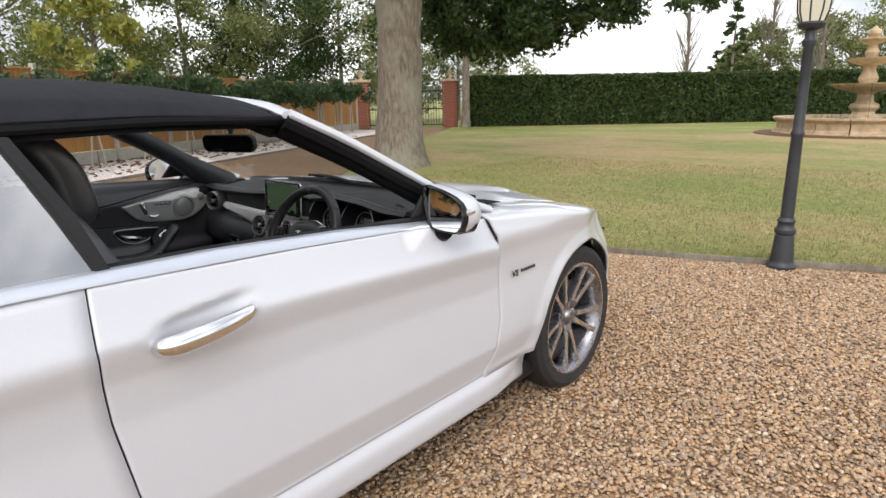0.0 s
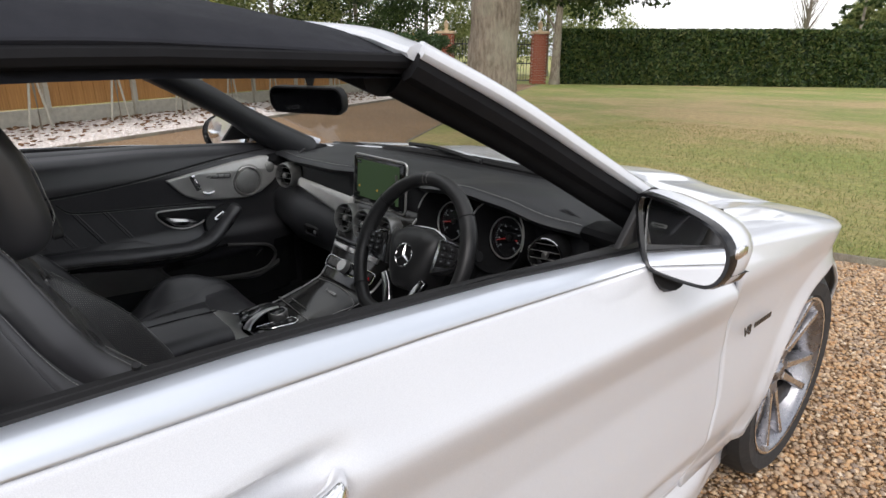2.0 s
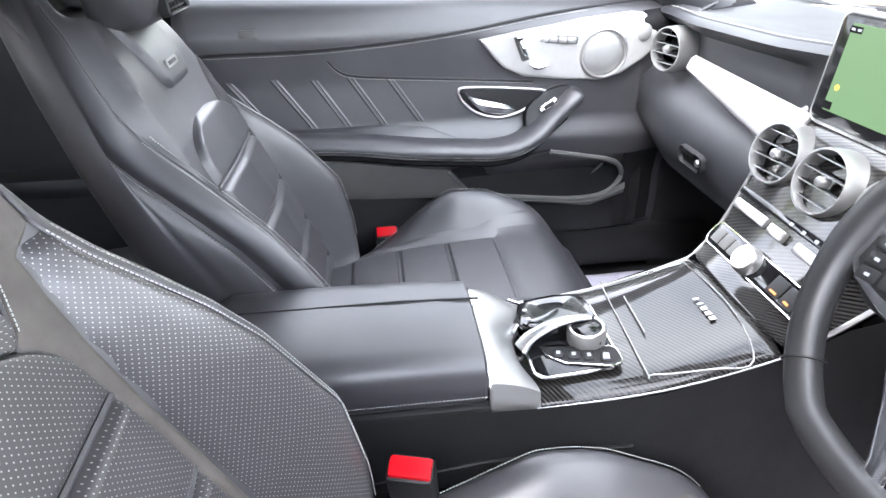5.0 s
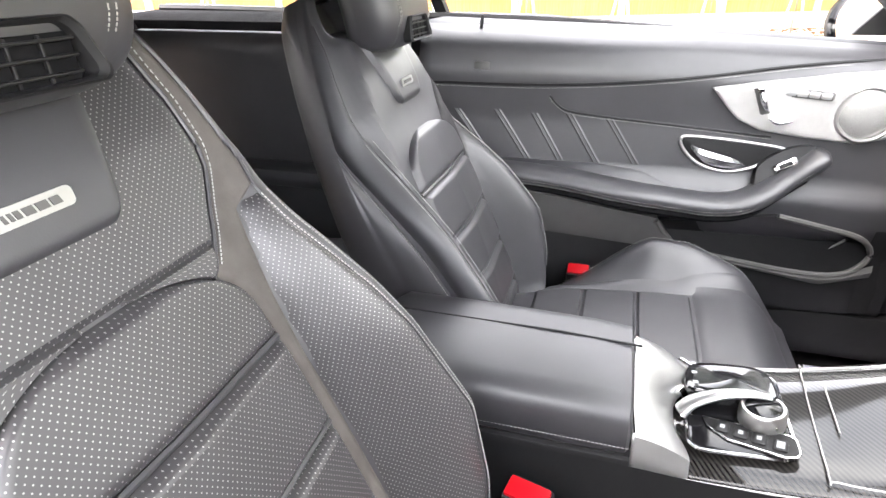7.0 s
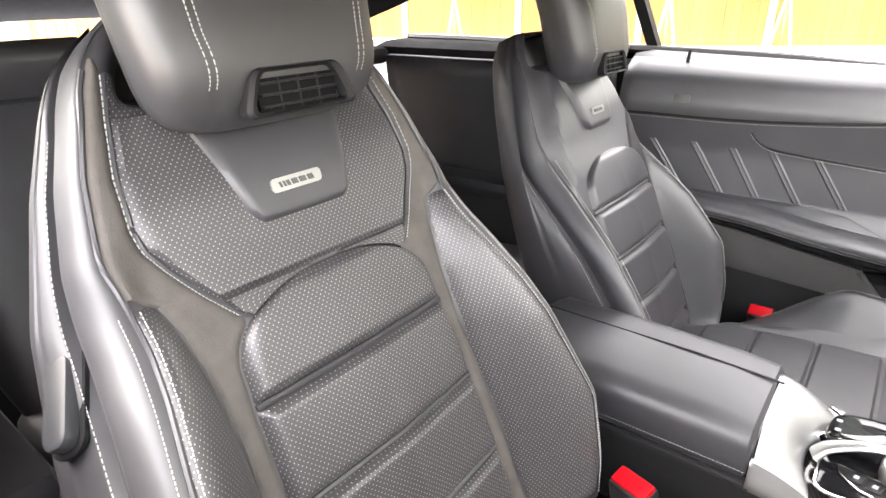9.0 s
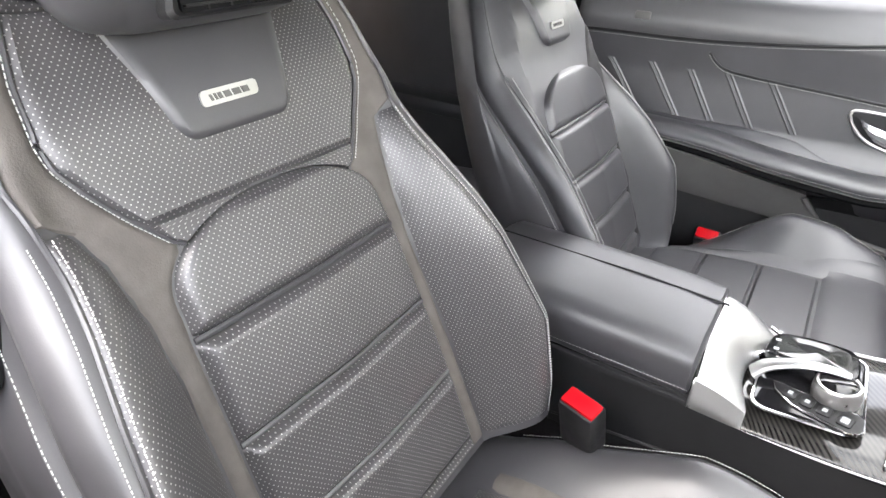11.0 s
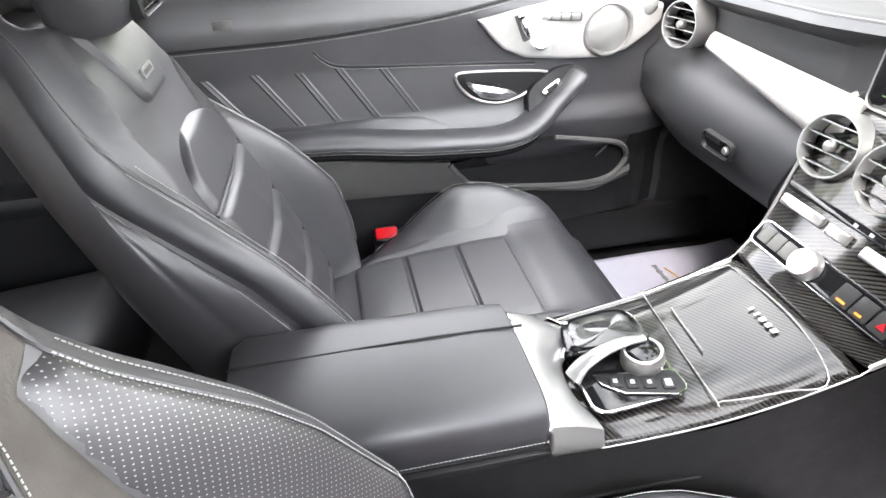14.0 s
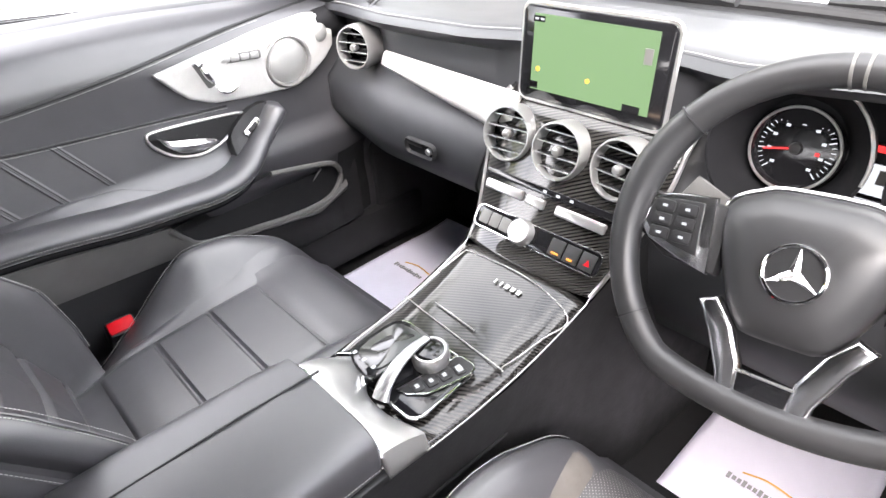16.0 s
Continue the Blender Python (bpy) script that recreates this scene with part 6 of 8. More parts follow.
part("palm_arm", bm_tube(armp, [0.0125 - 0.0065 * i / (len(armp) - 1) for i in range(len(armp))], 16, flat=0.5), M_SATIN, ctl, "silver arm of the hand rest")
strip_o = [(0.024, -0.038), (0.040, -0.034), (0.060, -0.014), (0.078, 0.040), (0.075, 0.052), (0.068, 0.056), (0.048, 0.056), (0.042, 0.050)]
strip_k = part("key_strip", bm_prism(strip_o, 0.003, 0.001), M_BLACK, ctl, m=pose(0, 0, 0.0055))
part("key_strip_rim", bm_tube([(x, y, 0.0025) for x, y in strip_o], 0.0013, 6, True), M_CHROME, strip_k)
for i, (x, y) in enumerate(((0.041, -0.018), (0.048, 0.000), (0.054, 0.018), (0.061, 0.038))):
    part("selector_key", bm_prism(round_rect(0.018, 0.015, 0.003), 0.002, 0.0008), M_BLACK, strip_k, m=pose(x, y, 0.003, 0, 0, -14))
    part("key_symbol", bm_box(0.006 if i < 3 else 0.011, 0.005 if i < 3 else 0.008, 0.0006), M_LIGHTPIX, strip_k, m=pose(x, y, 0.0053, 0, 0, -14))
for i in range(3):
    part("pad_key", bm_box(0.005, 0.006, 0.0006, m=pose(-0.050 + 0.020 * i, -0.044, 0.0315)), M_LIGHTPIX, ctl)
# satin saddle wrapping the front of the armrest, its near end folded down the side
def saddle(u, v):
    x = -0.097 + 0.193 * min(1.0, u / 0.86)
    fold = max(0.0, (u - 0.86) / 0.14)
    rear = -1.402 + 0.004 * sm(0.5, 0.9, u)
    wid = 0.052 + 0.036 * math.exp(-((u - 0.20) / 0.15) ** 2) + 0.010 * sm(0.6, 0.86, u)
    z0 = 0.645 - 0.022 * sm(0.35, 0.86, u) + 0.007 * math.exp(-((u - 0.22) / 0.15) ** 2)
    z0 -= 0.026 * (1 - sm(0.0, 0.14, u))
    z = z0 + (0.604 - z0) * v ** 1.7
    return Vector((x + 0.007 * min(1.0, fold * 3), rear + wid * v, z - (z - 0.550) * fold))
sd = part("console_saddle", bm_grid(saddle, 64, 18), M_SATIN, console, "satin aluminium saddle before the armrest", thick=0.012)
hinge = [saddle(u, 0.94) + Vector((0, 0.003, 0.004)) for u in np.linspace(0.06, 0.40, 16)]
part("saddle_hinge", bm_tube(hinge, 0.0055, 12), M_CHROME, sd, "round chrome hinge roll")
part("saddle_edge", bm_tube([saddle(u, 0.03) + Vector((0, 0, 0.001)) for u in np.linspace(0.06, 0.84, 34)], 0.0012, 6), M_CHROME, sd)


def arm_ring(y, z, w, h):
    pts = []
    for i in range(28):
        a = 2 * math.pi * i / 28
        pts.append(Vector((w * math.copysign(abs(math.cos(a)) ** 0.28, math.cos(a)), y, z + h * math.copysign(abs(math.sin(a)) ** 0.45, math.sin(a)) + (0.008 * (1 - (abs(math.cos(a)) ** 2)) if math.sin(a) > 0 else 0))))
    return pts


arm = part("armrest", bm_loft([arm_ring(y, z, w, h) for y, z, w, h in ((-1.400, 0.618, 0.094, 0.026), (-1.404, 0.618, 0.098, 0.032), (-1.45, 0.620, 0.100, 0.034), (-1.60, 0.622, 0.101, 0.034), (-1.72, 0.622, 0.100, 0.033), (-1.735, 0.620, 0.094, 0.026))]), M_LEATHER, car, "two-part black leather centre armrest")
part("armrest_box", bm_box(0.196, 0.37, 0.16, 0.010, m=pose(0, -1.553, 0.520)), M_BLACK, arm)
part("armrest_split", bm_tube([(-0.030, -1.392, 0.6595), (-0.030, -1.5, 0.6635), (-0.030, -1.735, 0.6625)], 0.0016, 6), M_RUBBER, arm)
for s in (-1, 1):
    stitches([Vector((s * 0.100, y, 0.607)) for y in np.linspace(-1.72, -1.40, 24)], arm)
    part("armrest_base", bm_box(0.014, 0.36, 0.03, 0.004, m=pose(s * 0.096, -1.57, 0.578)), M_BLACK, arm)

# ---------------------------------------------------------------- instruments
part("instrument_hood", bm_loft([[(x, -0.862, 0.79), (x, -0.862, top_lip(x) - 0.02)] for x in np.linspace(0.165, 0.60, 12)], closed=False), M_DEEP, car)
for x, needle, lab in ((0.262, 193, "speed dial with white marks and a red needle"), (0.468, 200, "rev counter with white marks and a red needle")):
    g = part("gauge", bm_lathe([(0, 0), (0.056, 0), (0.060, 0.012), (0.063, 0.014), (0.066, 0.006), (0.066, -0.02)], 48), M_GLOSS, car, lab, m=pose(x + (0.009 if x < 0.3 else -0.006), -0.868, 0.860, 76, 0, 0) @ Matrix.Scale(0.80, 4))
    part("gauge_ring", bm_tube([(0.0615 * math.cos(2 * math.pi * i / 48), 0.0615 * math.sin(2 * math.pi * i / 48), 0.014) for i in range(48)], 0.0022, 6, True), M_SATIN, g)
    for i in range(33):
        a = radians(225 - i * 270 / 32)
        big = i % 4 == 0
        L = 0.010 if big else 0.006
        part("dial_mark", bm_box(L, 0.0018 if big else 0.001, 0.0008), M_LIGHTPIX, g, m=pose((0.053 - L / 2) * math.cos(a), (0.053 - L / 2) * math.sin(a), 0.001, 0, 0, math.degrees(a)))
    for i in range(9):
        a = radians(225 - i * 270 / 8)
        part("dial_number", bm_box(0.006, 0.004, 0.0008), M_LIGHTPIX, g, m=pose(0.037 * math.cos(a), 0.037 * math.sin(a), 0.001))
    a = radians(needle)
    part("needle", bm_box(0.046, 0.0028, 0.002, m=pose(0.022 * math.cos(a), 0.022 * math.sin(a), 0.004, 0, 0, needle)), M_REDLIT, g)
    part("needle_cap", bm_lathe([(0, 0.008), (0.008, 0.007), (0.010, 0.0)], 18), M_BLACK, g)
    part("gauge_cowl", bm_lathe([(0.068, 0.0), (0.085, 0.030), (0.105, 0.066), (0.109, 0.066), (0.106, 0.03), (0.10, -0.01)], 40), M_DEEP, g)
    arc = [(0.108 * math.cos(radians(t)), 0.108 * math.sin(radians(t)), 0.067) for t in range(-10, 171, 10)]
    part("gauge_arc", bm_tube(arc, 0.0026, 6), M_SATIN, g)
    part("warning_light", bm_box(0.006, 0.005, 0.001, m=pose(0.030, -0.002, 0.001)), M_REDLIT, g)
ms = part("trip_display", bm_box(0.085, 0.075, 0.004, 0.004, m=None), M_GLOSS, car, "lit trip computer display", m=pose(0.365, -0.868, 0.855, 76, 0, 0))
part("trip_image", bm_box(0.070, 0.035, 0.001, m=pose(0.0, -0.008, 0.003)), M_LIGHTPIX, ms)
part("trip_bar", bm_box(0.030, 0.016, 0.001, m=pose(0.01, -0.004, 0.004)), M_GREYPLASTIC, ms)
part("trip_bar", bm_box(0.04, 0.004, 0.001, m=pose(0.0, -0.033, 0.003)), M_LIGHTPIX, ms)
part("red_lamp", bm_box(0.012, 0.007, 0.001, m=pose(-0.012, 0.026, 0.003)), M_REDLIT, ms)

# steering wheel
SWM = pose(0.361, -1.104, 0.843, 65, 0, 0) @ pose(0, 0, 0, 0, 0, 6)   # turned a little


def rim_pt(a, r=0.173):
    x, y = r * math.cos(a), r * math.sin(a)
    if y < -0.135:
        y = -0.135 - (abs(y) - 0.135) * 0.45
    return Vector((x, y + 0.010, -0.016))


ring = [rim_pt(2 * math.pi * i / 72) for i in range(72)]
wheel_ob = part("steering_wheel", bm_tube(ring, [0.0160 + 0.0027 * math.exp(-((abs(math.sin(2 * math.pi * i / 72) - 0.3)) / 0.35) ** 2) for i in range(72)], 16, True, up=(0, 0, 1)), M_WHEEL, car, "flat-bottomed black leather steering wheel with silver spokes", m=SWM)
for a in (92, 88):
    p = rim_pt(radians(a))
    t = Vector((0.010 - p.y, p.x, 0)).normalized()
    part("rim_marker", bm_tube([p - t * 0.0014, p + t * 0.0014], 0.0168, 16), M_GREYPLASTIC, wheel_ob)
for a in (33, 139, 215, 329):
    p = rim_pt(radians(a))
    t = Vector((0.010 - p.y, p.x, 0)).normalized()
    part("rim_joint", bm_tube([p - t * 0.0008, p + t * 0.0008], 0.0190, 16), M_RUBBER, wheel_ob)
def hub_w(y):
    """Half width of the shield-shaped cover."""
    return line([(-0.074, 0.028), (-0.066, 0.043), (-0.05, 0.054), (-0.02, 0.068), (0.01, 0.077), (0.035, 0.082), (0.052, 0.079), (0.063, 0.061), (0.071, 0.032)])(y)


ys_ = [-0.074, -0.066, -0.05, -0.03, -0.01, 0.01, 0.03, 0.045, 0.056, 0.065, 0.071]
hub_pts = smooth_path([(hub_w(y), y, 0) for y in ys_] + [(-hub_w(y), y, 0) for y in ys_[::-1]] + [(hub_w(ys_[0]), ys_[0], 0)], 3)[:-1]
HZ = -0.034       # the hub lies back from the rim
airbag = part("airbag_cover", bm_loft([[(p.x * k, p.y * k, z + HZ) for p in hub_pts] for k, z in ((0.95, -0.050), (1.0, -0.026), (1.0, 0.0), (0.97, 0.012), (0.88, 0.022), (0.65, 0.031), (0.35, 0.0345), (0.02, 0.035))]), M_WHEEL, wheel_ob, "black padded airbag cover")
arc_ = [p for p in hub_pts if p.y > -0.02]
part("cover_trim", bm_tube(sorted([Vector((p.x * 1.025, p.y * 1.03, HZ - 0.002)) for p in arc_], key=lambda p: math.atan2(p.x, p.y + 0.05)), 0.0030, 8), M_SPOKE, wheel_ob, "silver line round the airbag cover")
part("emblem_ring", bm_tube([(0.026 * math.cos(2 * math.pi * i / 36), 0.026 * math.sin(2 * math.pi * i / 36), HZ + 0.0365) for i in range(36)], 0.0022, 8, True), M_CHROME, airbag, "round chrome emblem")
part("emblem_disc", bm_lathe([(0, HZ + 0.037), (0.025, HZ + 0.036), (0.026, HZ + 0.03)], 30), M_BLACK, airbag)
for a in (90, 210, 330):
    t = radians(a)
    c, s_ = math.cos(t), math.sin(t)
    part("emblem_bar", bm_loft([[(c * r - s_ * w, s_ * r + c * w, z + HZ) for w, z in ((wd, 0.0365), (0, 0.0365 + th), (-wd, 0.0365))] for r, wd, th in ((0.0, 0.0055, 0.004), (0.012, 0.003, 0.003), (0.025, 0.0006, 0.001))]), M_CHROME, airbag)
for s in (-1, 1):
    blk = [(s * 0.070, 0.046), (s * 0.158, 0.046), (s * 0.160, 0.000), (s * 0.128, -0.020), (s * 0.072, -0.026)]
    spk = part("spoke", bm_prism(blk[::s], 0.018, 0.006, m=pose(0, 0, -0.036)), M_BLACK, wheel_ob)
    frm = [(s * 0.086, 0.052), (s * 0.120, 0.050), (s * 0.152, 0.044), (s * 0.160, 0.030), (s * 0.158, 0.008), (s * 0.146, -0.004), (s * 0.110, -0.018), (s * 0.078, -0.026)]
    part("spoke_plate", bm_prism(frm[::s], 0.007, 0.003, m=pose(0, 0, -0.019)), M_SPOKE, spk, "satin silver spoke plate")
    inn = [(s * 0.096, 0.044), (s * 0.122, 0.043), (s * 0.148, 0.038), (s * 0.152, 0.014), (s * 0.142, 0.003), (s * 0.116, -0.006), (s * 0.092, -0.010)]
    part("button_pad", bm_prism(inn[::s], 0.003, 0.001, m=pose(0, 0, -0.0125)), M_BLACK, spk)
    for i in range(2):
        for j in range(3):
            cx_, cy_ = s * (0.110 + 0.024 * i), 0.034 - 0.0145 * j
            part("wheel_button", bm_prism(round_rect(0.021, 0.0125, 0.003), 0.0022, 0.001), M_BLACK, spk, m=pose(cx_, cy_, -0.0098))
            part("button_symbol", bm_box(0.005, 0.0028, 0.0006), M_LIGHTPIX, spk, m=pose(cx_, cy_, -0.0072))
    low = [(s * x_, y_) for x_, y_ in ((0.060, -0.042), (0.040, -0.066), (0.024, -0.100), (0.020, -0.140), (0.024, -0.150), (0.040, -0.150), (0.045, -0.116), (0.062, -0.078), (0.078, -0.050))]
    part("lower_spoke", bm_prism(low[::-s], 0.012, 0.005, 3, m=pose(0, 0, -0.022)), M_SPOKE, wheel_ob, "bright silver lower spoke")
    part("shift_paddle", bm_prism([(s * 0.060, 0.02), (s * 0.130, 0.052), (s * 0.146, 0.026), (s * 0.118, -0.012), (s * 0.062, -0.004)][::s], 0.006, 0.002, m=pose(0, 0.018, -0.072)), M_GREYPLASTIC, wheel_ob, "grey metal gearshift paddle")
ins = part("lower_insert", bm_prism([(-0.024, -0.147), (0.024, -0.147), (0.025, -0.106), (-0.025, -0.106)], 0.010, 0.003, m=pose(0, 0, -0.022)), M_GLOSS, wheel_ob, "gloss black insert between the lower spokes")
part("insert_rim", bm_tube([(-0.027, -0.106, -0.012), (0.027, -0.106, -0.012)], 0.0016, 6), M_SILVER, ins)
for i in range(5):
    part("insert_mark", bm_box(0.003 if i < 2 else 0.008, 0.0055, 0.001), M_SATIN, ins, m=pose(-0.0185 + 0.0095 * i, -0.139, -0.0115))
part("steering_column", bm_tube([(0, 0, -0.05), (0, 0.01, -0.22)], [0.055, 0.062], 20), M_BLACK, wheel_ob)
for s in (-1, 1):
    part("column_stalk", bm_tube([(s * 0.05, 0.01, -0.065), (s * 0.12, 0.028, -0.06), (s * 0.17, 0.035, -0.055)], [0.010, 0.009, 0.012], 10), M_BLACK, wheel_ob)

# ignition, key, light switch, pedals, mats
part("ignition_ring", bm_lathe([(0.014, 0.002), (0.020, 0.006), (0.025, 0.004), (0.026, -0.01), (0.014, -0.01)], 28), M_CHROME, dash, "chrome ring of the ignition switch", m=pose(0.480, -0.938, 0.735, 80, 0, 0))
part("ignition_barrel", bm_lathe([(0, -0.004), (0.014, -0.004), (0.014, -0.02)], 20), M_GLOSS, dash, m=pose(0.480, -0.938, 0.735, 80, 0, 0))
lsw = part("light_switch_panel", bm_prism(round_rect(0.12, 0.085, 0.015), 0.012, 0.004), M_BLACK, dash, m=pose(0.600, -0.955, 0.715, 84, 0, 12))
part("panel_rim", bm_tube([(x, y, 0.011) for x, y in round_rect(0.095, 0.05, 0.012)], 0.0022, 6, True), M_SATIN, lsw, m=pose(0.0, -0.012, 0))
part("light_knob", bm_lathe([(0, 0.016), (0.014, 0.016), (0.017, 0.0)], 24), M_BLACK, lsw, m=pose(0.0, -0.012, 0.011))
part("brake_key", bm_prism(round_rect(0.06, 0.018, 0.004), 0.006, 0.002), M_BLACK, lsw, m=pose(0.01, 0.032, 0.011))
keys = thing("key_ring", "silver car key with brown leather tag in the ignition", "keys", m=pose(0.480, -0.962, 0.735))
part("key_blade", bm_box(0.016, 0.034, 0.012, 0.004, m=pose(0, -0.004, 0)), M_BLACK, keys)
part("split_ring", bm_tube([(0.0, -0.022 + 0.012 * math.cos(2 * math.pi * i / 20), -0.016 + 0.012 * math.sin(2 * math.pi * i / 20)) for i in range(20)], 0.0012, 6, True), M_CHROME, keys)
part("key_fob", bm_box(0.014, 0.018, 0.065, 0.007, 3, m=pose(-0.006, -0.026, -0.062, 0, 4, 0)), M_CHROME, keys, "glossy silver key fob")
part("leather_tag", bm_prism([(-0.006, 0), (0.006, 0), (0.009, -0.05), (0.004, -0.062), (-0.005, -0.055)], 0.003, 0.001, m=pose(0.010, -0.026, -0.022, 90, 12, 0)), simple("tan_leather", (0.50, 0.27, 0.08), 0.6), keys, "tan leather tag")

for x, y, z, w, h, rx in ((0.40, -0.665, 0.415, 0.060, 0.10, 62), (0.31, -0.685, 0.430, 0.085, 0.055, 58), (0.56, -0.70, 0.36, 0.07, 0.17, 45)):
    pd = part("pedal", bm_prism(round_rect(w, h, 0.012), 0.008, 0.003), M_SATIN, car, "drilled stainless steel pedal", m=pose(x, y, z, rx, 0, 0))
    for i in range(3):
        for j in range(4):
            part("rubber_stud", bm_lathe([(0, 0.003), (0.0055, 0.003), (0.0065, 0)], 10), M_RUBBER, pd, m=pose((i - 1) * w * 0.30 + (0.008 if j % 2 else -0.002), (j - 1.5) * h * 0.24, 0.008))


def paper_mat(x, y, w, l, rz, label):
    m = thing("paper_mat", label, "floor mat", "paper mats in the footwells", m=pose(x, y, 0.2555, 0, 0, rz))
    part("sheet", bm_grid(lambda u, v: Vector(((u - 0.5) * w, (v - 0.5) * l, 0.0025 * math.sin(u * 5 + v * 3) * math.sin(v * 4) + 0.05 * max(0, v - 0.8))), 16, 20), M_PAPER, m, thick=0.0015)
    for i in range(12):
        part("print_bar", bm_box(0.006, 0.009 if i % 3 else 0.014, 0.001), M_INK, m, m=pose(-0.055 + 0.0088 * i, -0.055, 0.0045))
    part("print_arc", bm_tube(smooth_path([(-0.04, -0.035, 0.005), (0.0, -0.024, 0.005), (0.05, -0.030, 0.005)], 5), 0.0015, 5), M_ORANGE, m)


paper_mat(0.370, -0.80, 0.275, 0.30, 0, "white paper floor protector in the driver footwell")
paper_mat(-0.555, -0.78, 0.24, 0.40, 0, "white paper floor protector in the passenger footwell")

# mirror above the windscreen, dash-end demister, left-over trims
rv = part("rear_view_mirror", bm_loft([[(x * k, y, z * k) for x, z in round_rect(0.235, 0.068, 0.026)] for k, y in ((0.86, 0.028), (0.97, 0.018), (1.0, 0.0), (0.98, -0.006))]), M_BLACK, car, "black interior mirror on its stalk", m=pose(-0.030, -1.105, 1.158, 8, 0, 22))
part("mirror_pane", bm_prism(round_rect(0.222, 0.058, 0.022), 0.002, 0.0), simple("dimmed_mirror", (0.12, 0.12, 0.13), 0.05, 1.0), rv, m=pose(0, -0.006, 0, 90, 0, 0))
part("mirror_stalk", bm_tube([(0, 0.01, 0.0), (0.0, 0.03, 0.06), (0.01, -0.02, 0.13)], [0.016, 0.018, 0.03], 12), M_BLACK, rv)
part("roof_console", bm_box(0.20, 0.16, 0.035, 0.012, m=pose(0.0, -1.42, 1.275, -6)), M_BLACK, car)
for s in (-1, 1):
    part("sun_visor", bm_box(0.40, 0.16, 0.018, 0.008, 3, m=pose(s * 0.34, -1.41, 1.262, -8, s * 3, 0)), M_FABRIC, car)
    dg = part("demister_grille", bm_prism(round_rect(0.060, 0.050, 0.014), 0.005, 0.002), M_DEEP, dash, "black dash-end speaker grille", m=pose(s * 0.600, -0.838, 0.922, 24, s * 20, 0))
    part("grille_rim", bm_tube([(x, y, 0.004) for x, y in round_rect(0.064, 0.054, 0.016)], 0.0028, 6, True), M_DASH, dg)
    for i in range(6):
        part("grille_slat", bm_box(0.050, 0.003, 0.002, m=pose(0, -0.0175 + 0.007 * i, 0.0055)), M_BLACK, dg)

# ---------------------------------------------------------------- grounds
rng = np.random.default_rng(7)


def sheet(name, pts, z, material, label, category):
    bm = bmesh.new()
    f = bm.faces.new([bm.verts.new((x, y, z)) for x, y in pts])
    if f.normal.z < 0:
        bmesh.ops.reverse_faces(bm, faces=[f])
    bm.normal_update()
    if f.normal.z < 0:
        bmesh.ops.reverse_faces(bm, faces=[f])
    return solid(name, bm, material, label, category, kind="structure")


sheet("ground", [(-900, -900), (900, -900), (900, 900), (-900, 900)], -0.02, M_LAWN, "rough grass reaching the horizon", "ground")
DRIVE = [(14, -14), (14, 7.0), (1.8, 3.06), (0.84, 2.68), (-0.05, 2.39), (-3.0, 2.35), (-5.6, 3.6), (-7.8, 6.6), (-11.5, 12.0), (-16.4, 19.8), (-19.6, 18.2), (-13.4, 5.8), (-10.4, -0.2), (-6.0, -9.0), (-4.0, -14)]
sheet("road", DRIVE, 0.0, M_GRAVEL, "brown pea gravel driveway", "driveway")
LAWN = [(1.8, 3.06), (0.84, 2.68), (-0.05, 2.39), (-3.0, 2.35), (-5.6, 3.6), (-7.8, 6.6), (-11.5, 12.0), (-16.4, 19.8), (-14.0, 24.0), (22, 52), (40, 30), (14, 7.0)]


def lawn_sheet():
    bm = bmesh.new()
    bm.faces.new([bm.verts.new((x, y, 0.03)) for x, y in LAWN])
    bm.normal_update()
    if next(iter(bm.faces)).normal.z < 0:
        bmesh.ops.reverse_faces(bm, faces=bm.faces[:])
    out = bmesh.ops.extrude_face_region(bm, geom=bm.faces[:])
    bmesh.ops.translate(bm, verts=[v for v in out["geom"] if isinstance(v, bmesh.types.BMVert)], vec=(0, 0, -0.06))
    bmesh.ops.recalc_face_normals(bm, faces=bm.faces)
    return bm


solid("lawn", lawn_sheet(), M_LAWN, "patchy dry lawn with worn brown areas", "lawn", kind="structure")
for i in range(len(LAWN)):
    (x0, y0), (x1, y1) = LAWN[i], LAWN[(i + 1) % len(LAWN)]
    if i < 7:
        a = math.degrees(math.atan2(y1 - y0, x1 - x0))
        L = math.hypot(x1 - x0, y1 - y0)
        solid("trim", bm_box(L, 0.025, 0.07, 0.004, m=pose((x0 + x1) / 2, (y0 + y1) / 2, 0.012, 0, 0, a)), M_POST if i > 20 else M_BARK, "dark timber lawn edging board", "edging", kind="structure")

FA, FB = Vector((-10.6, -1.66, 0)), Vector((-20.2, 17.5, 0))
FD = (FB - FA).normalized()
FN = Vector((FD.y, -FD.x, 0))
FANG = math.degrees(math.atan2(FD.y, FD.x))


def fpt(s, off=0.0, z=0.0):
    return FA + FD * s + FN * off + Vector((0, 0, z))


strip = [fpt(-18, 0.05), fpt(20.0, 0.05), fpt(20.0, 2.5), fpt(-18, 2.75)]
sheet("bed", [(p.x, p.y) for p in strip], 0.025, M_WHITESTONE, "bed of white stone chippings", "gravel bed")
for k in range(13):
    p = fpt(-16.5 + 3 * k, 2.72)
    solid("trim", bm_box(2.98, 0.03, 0.08, 0.005, m=Matrix.Translation(p) @ pose(0, 0, 0.01, 0, 0, FANG)), M_BARK, "dark timber edging of the white bed", "edging", kind="structure")

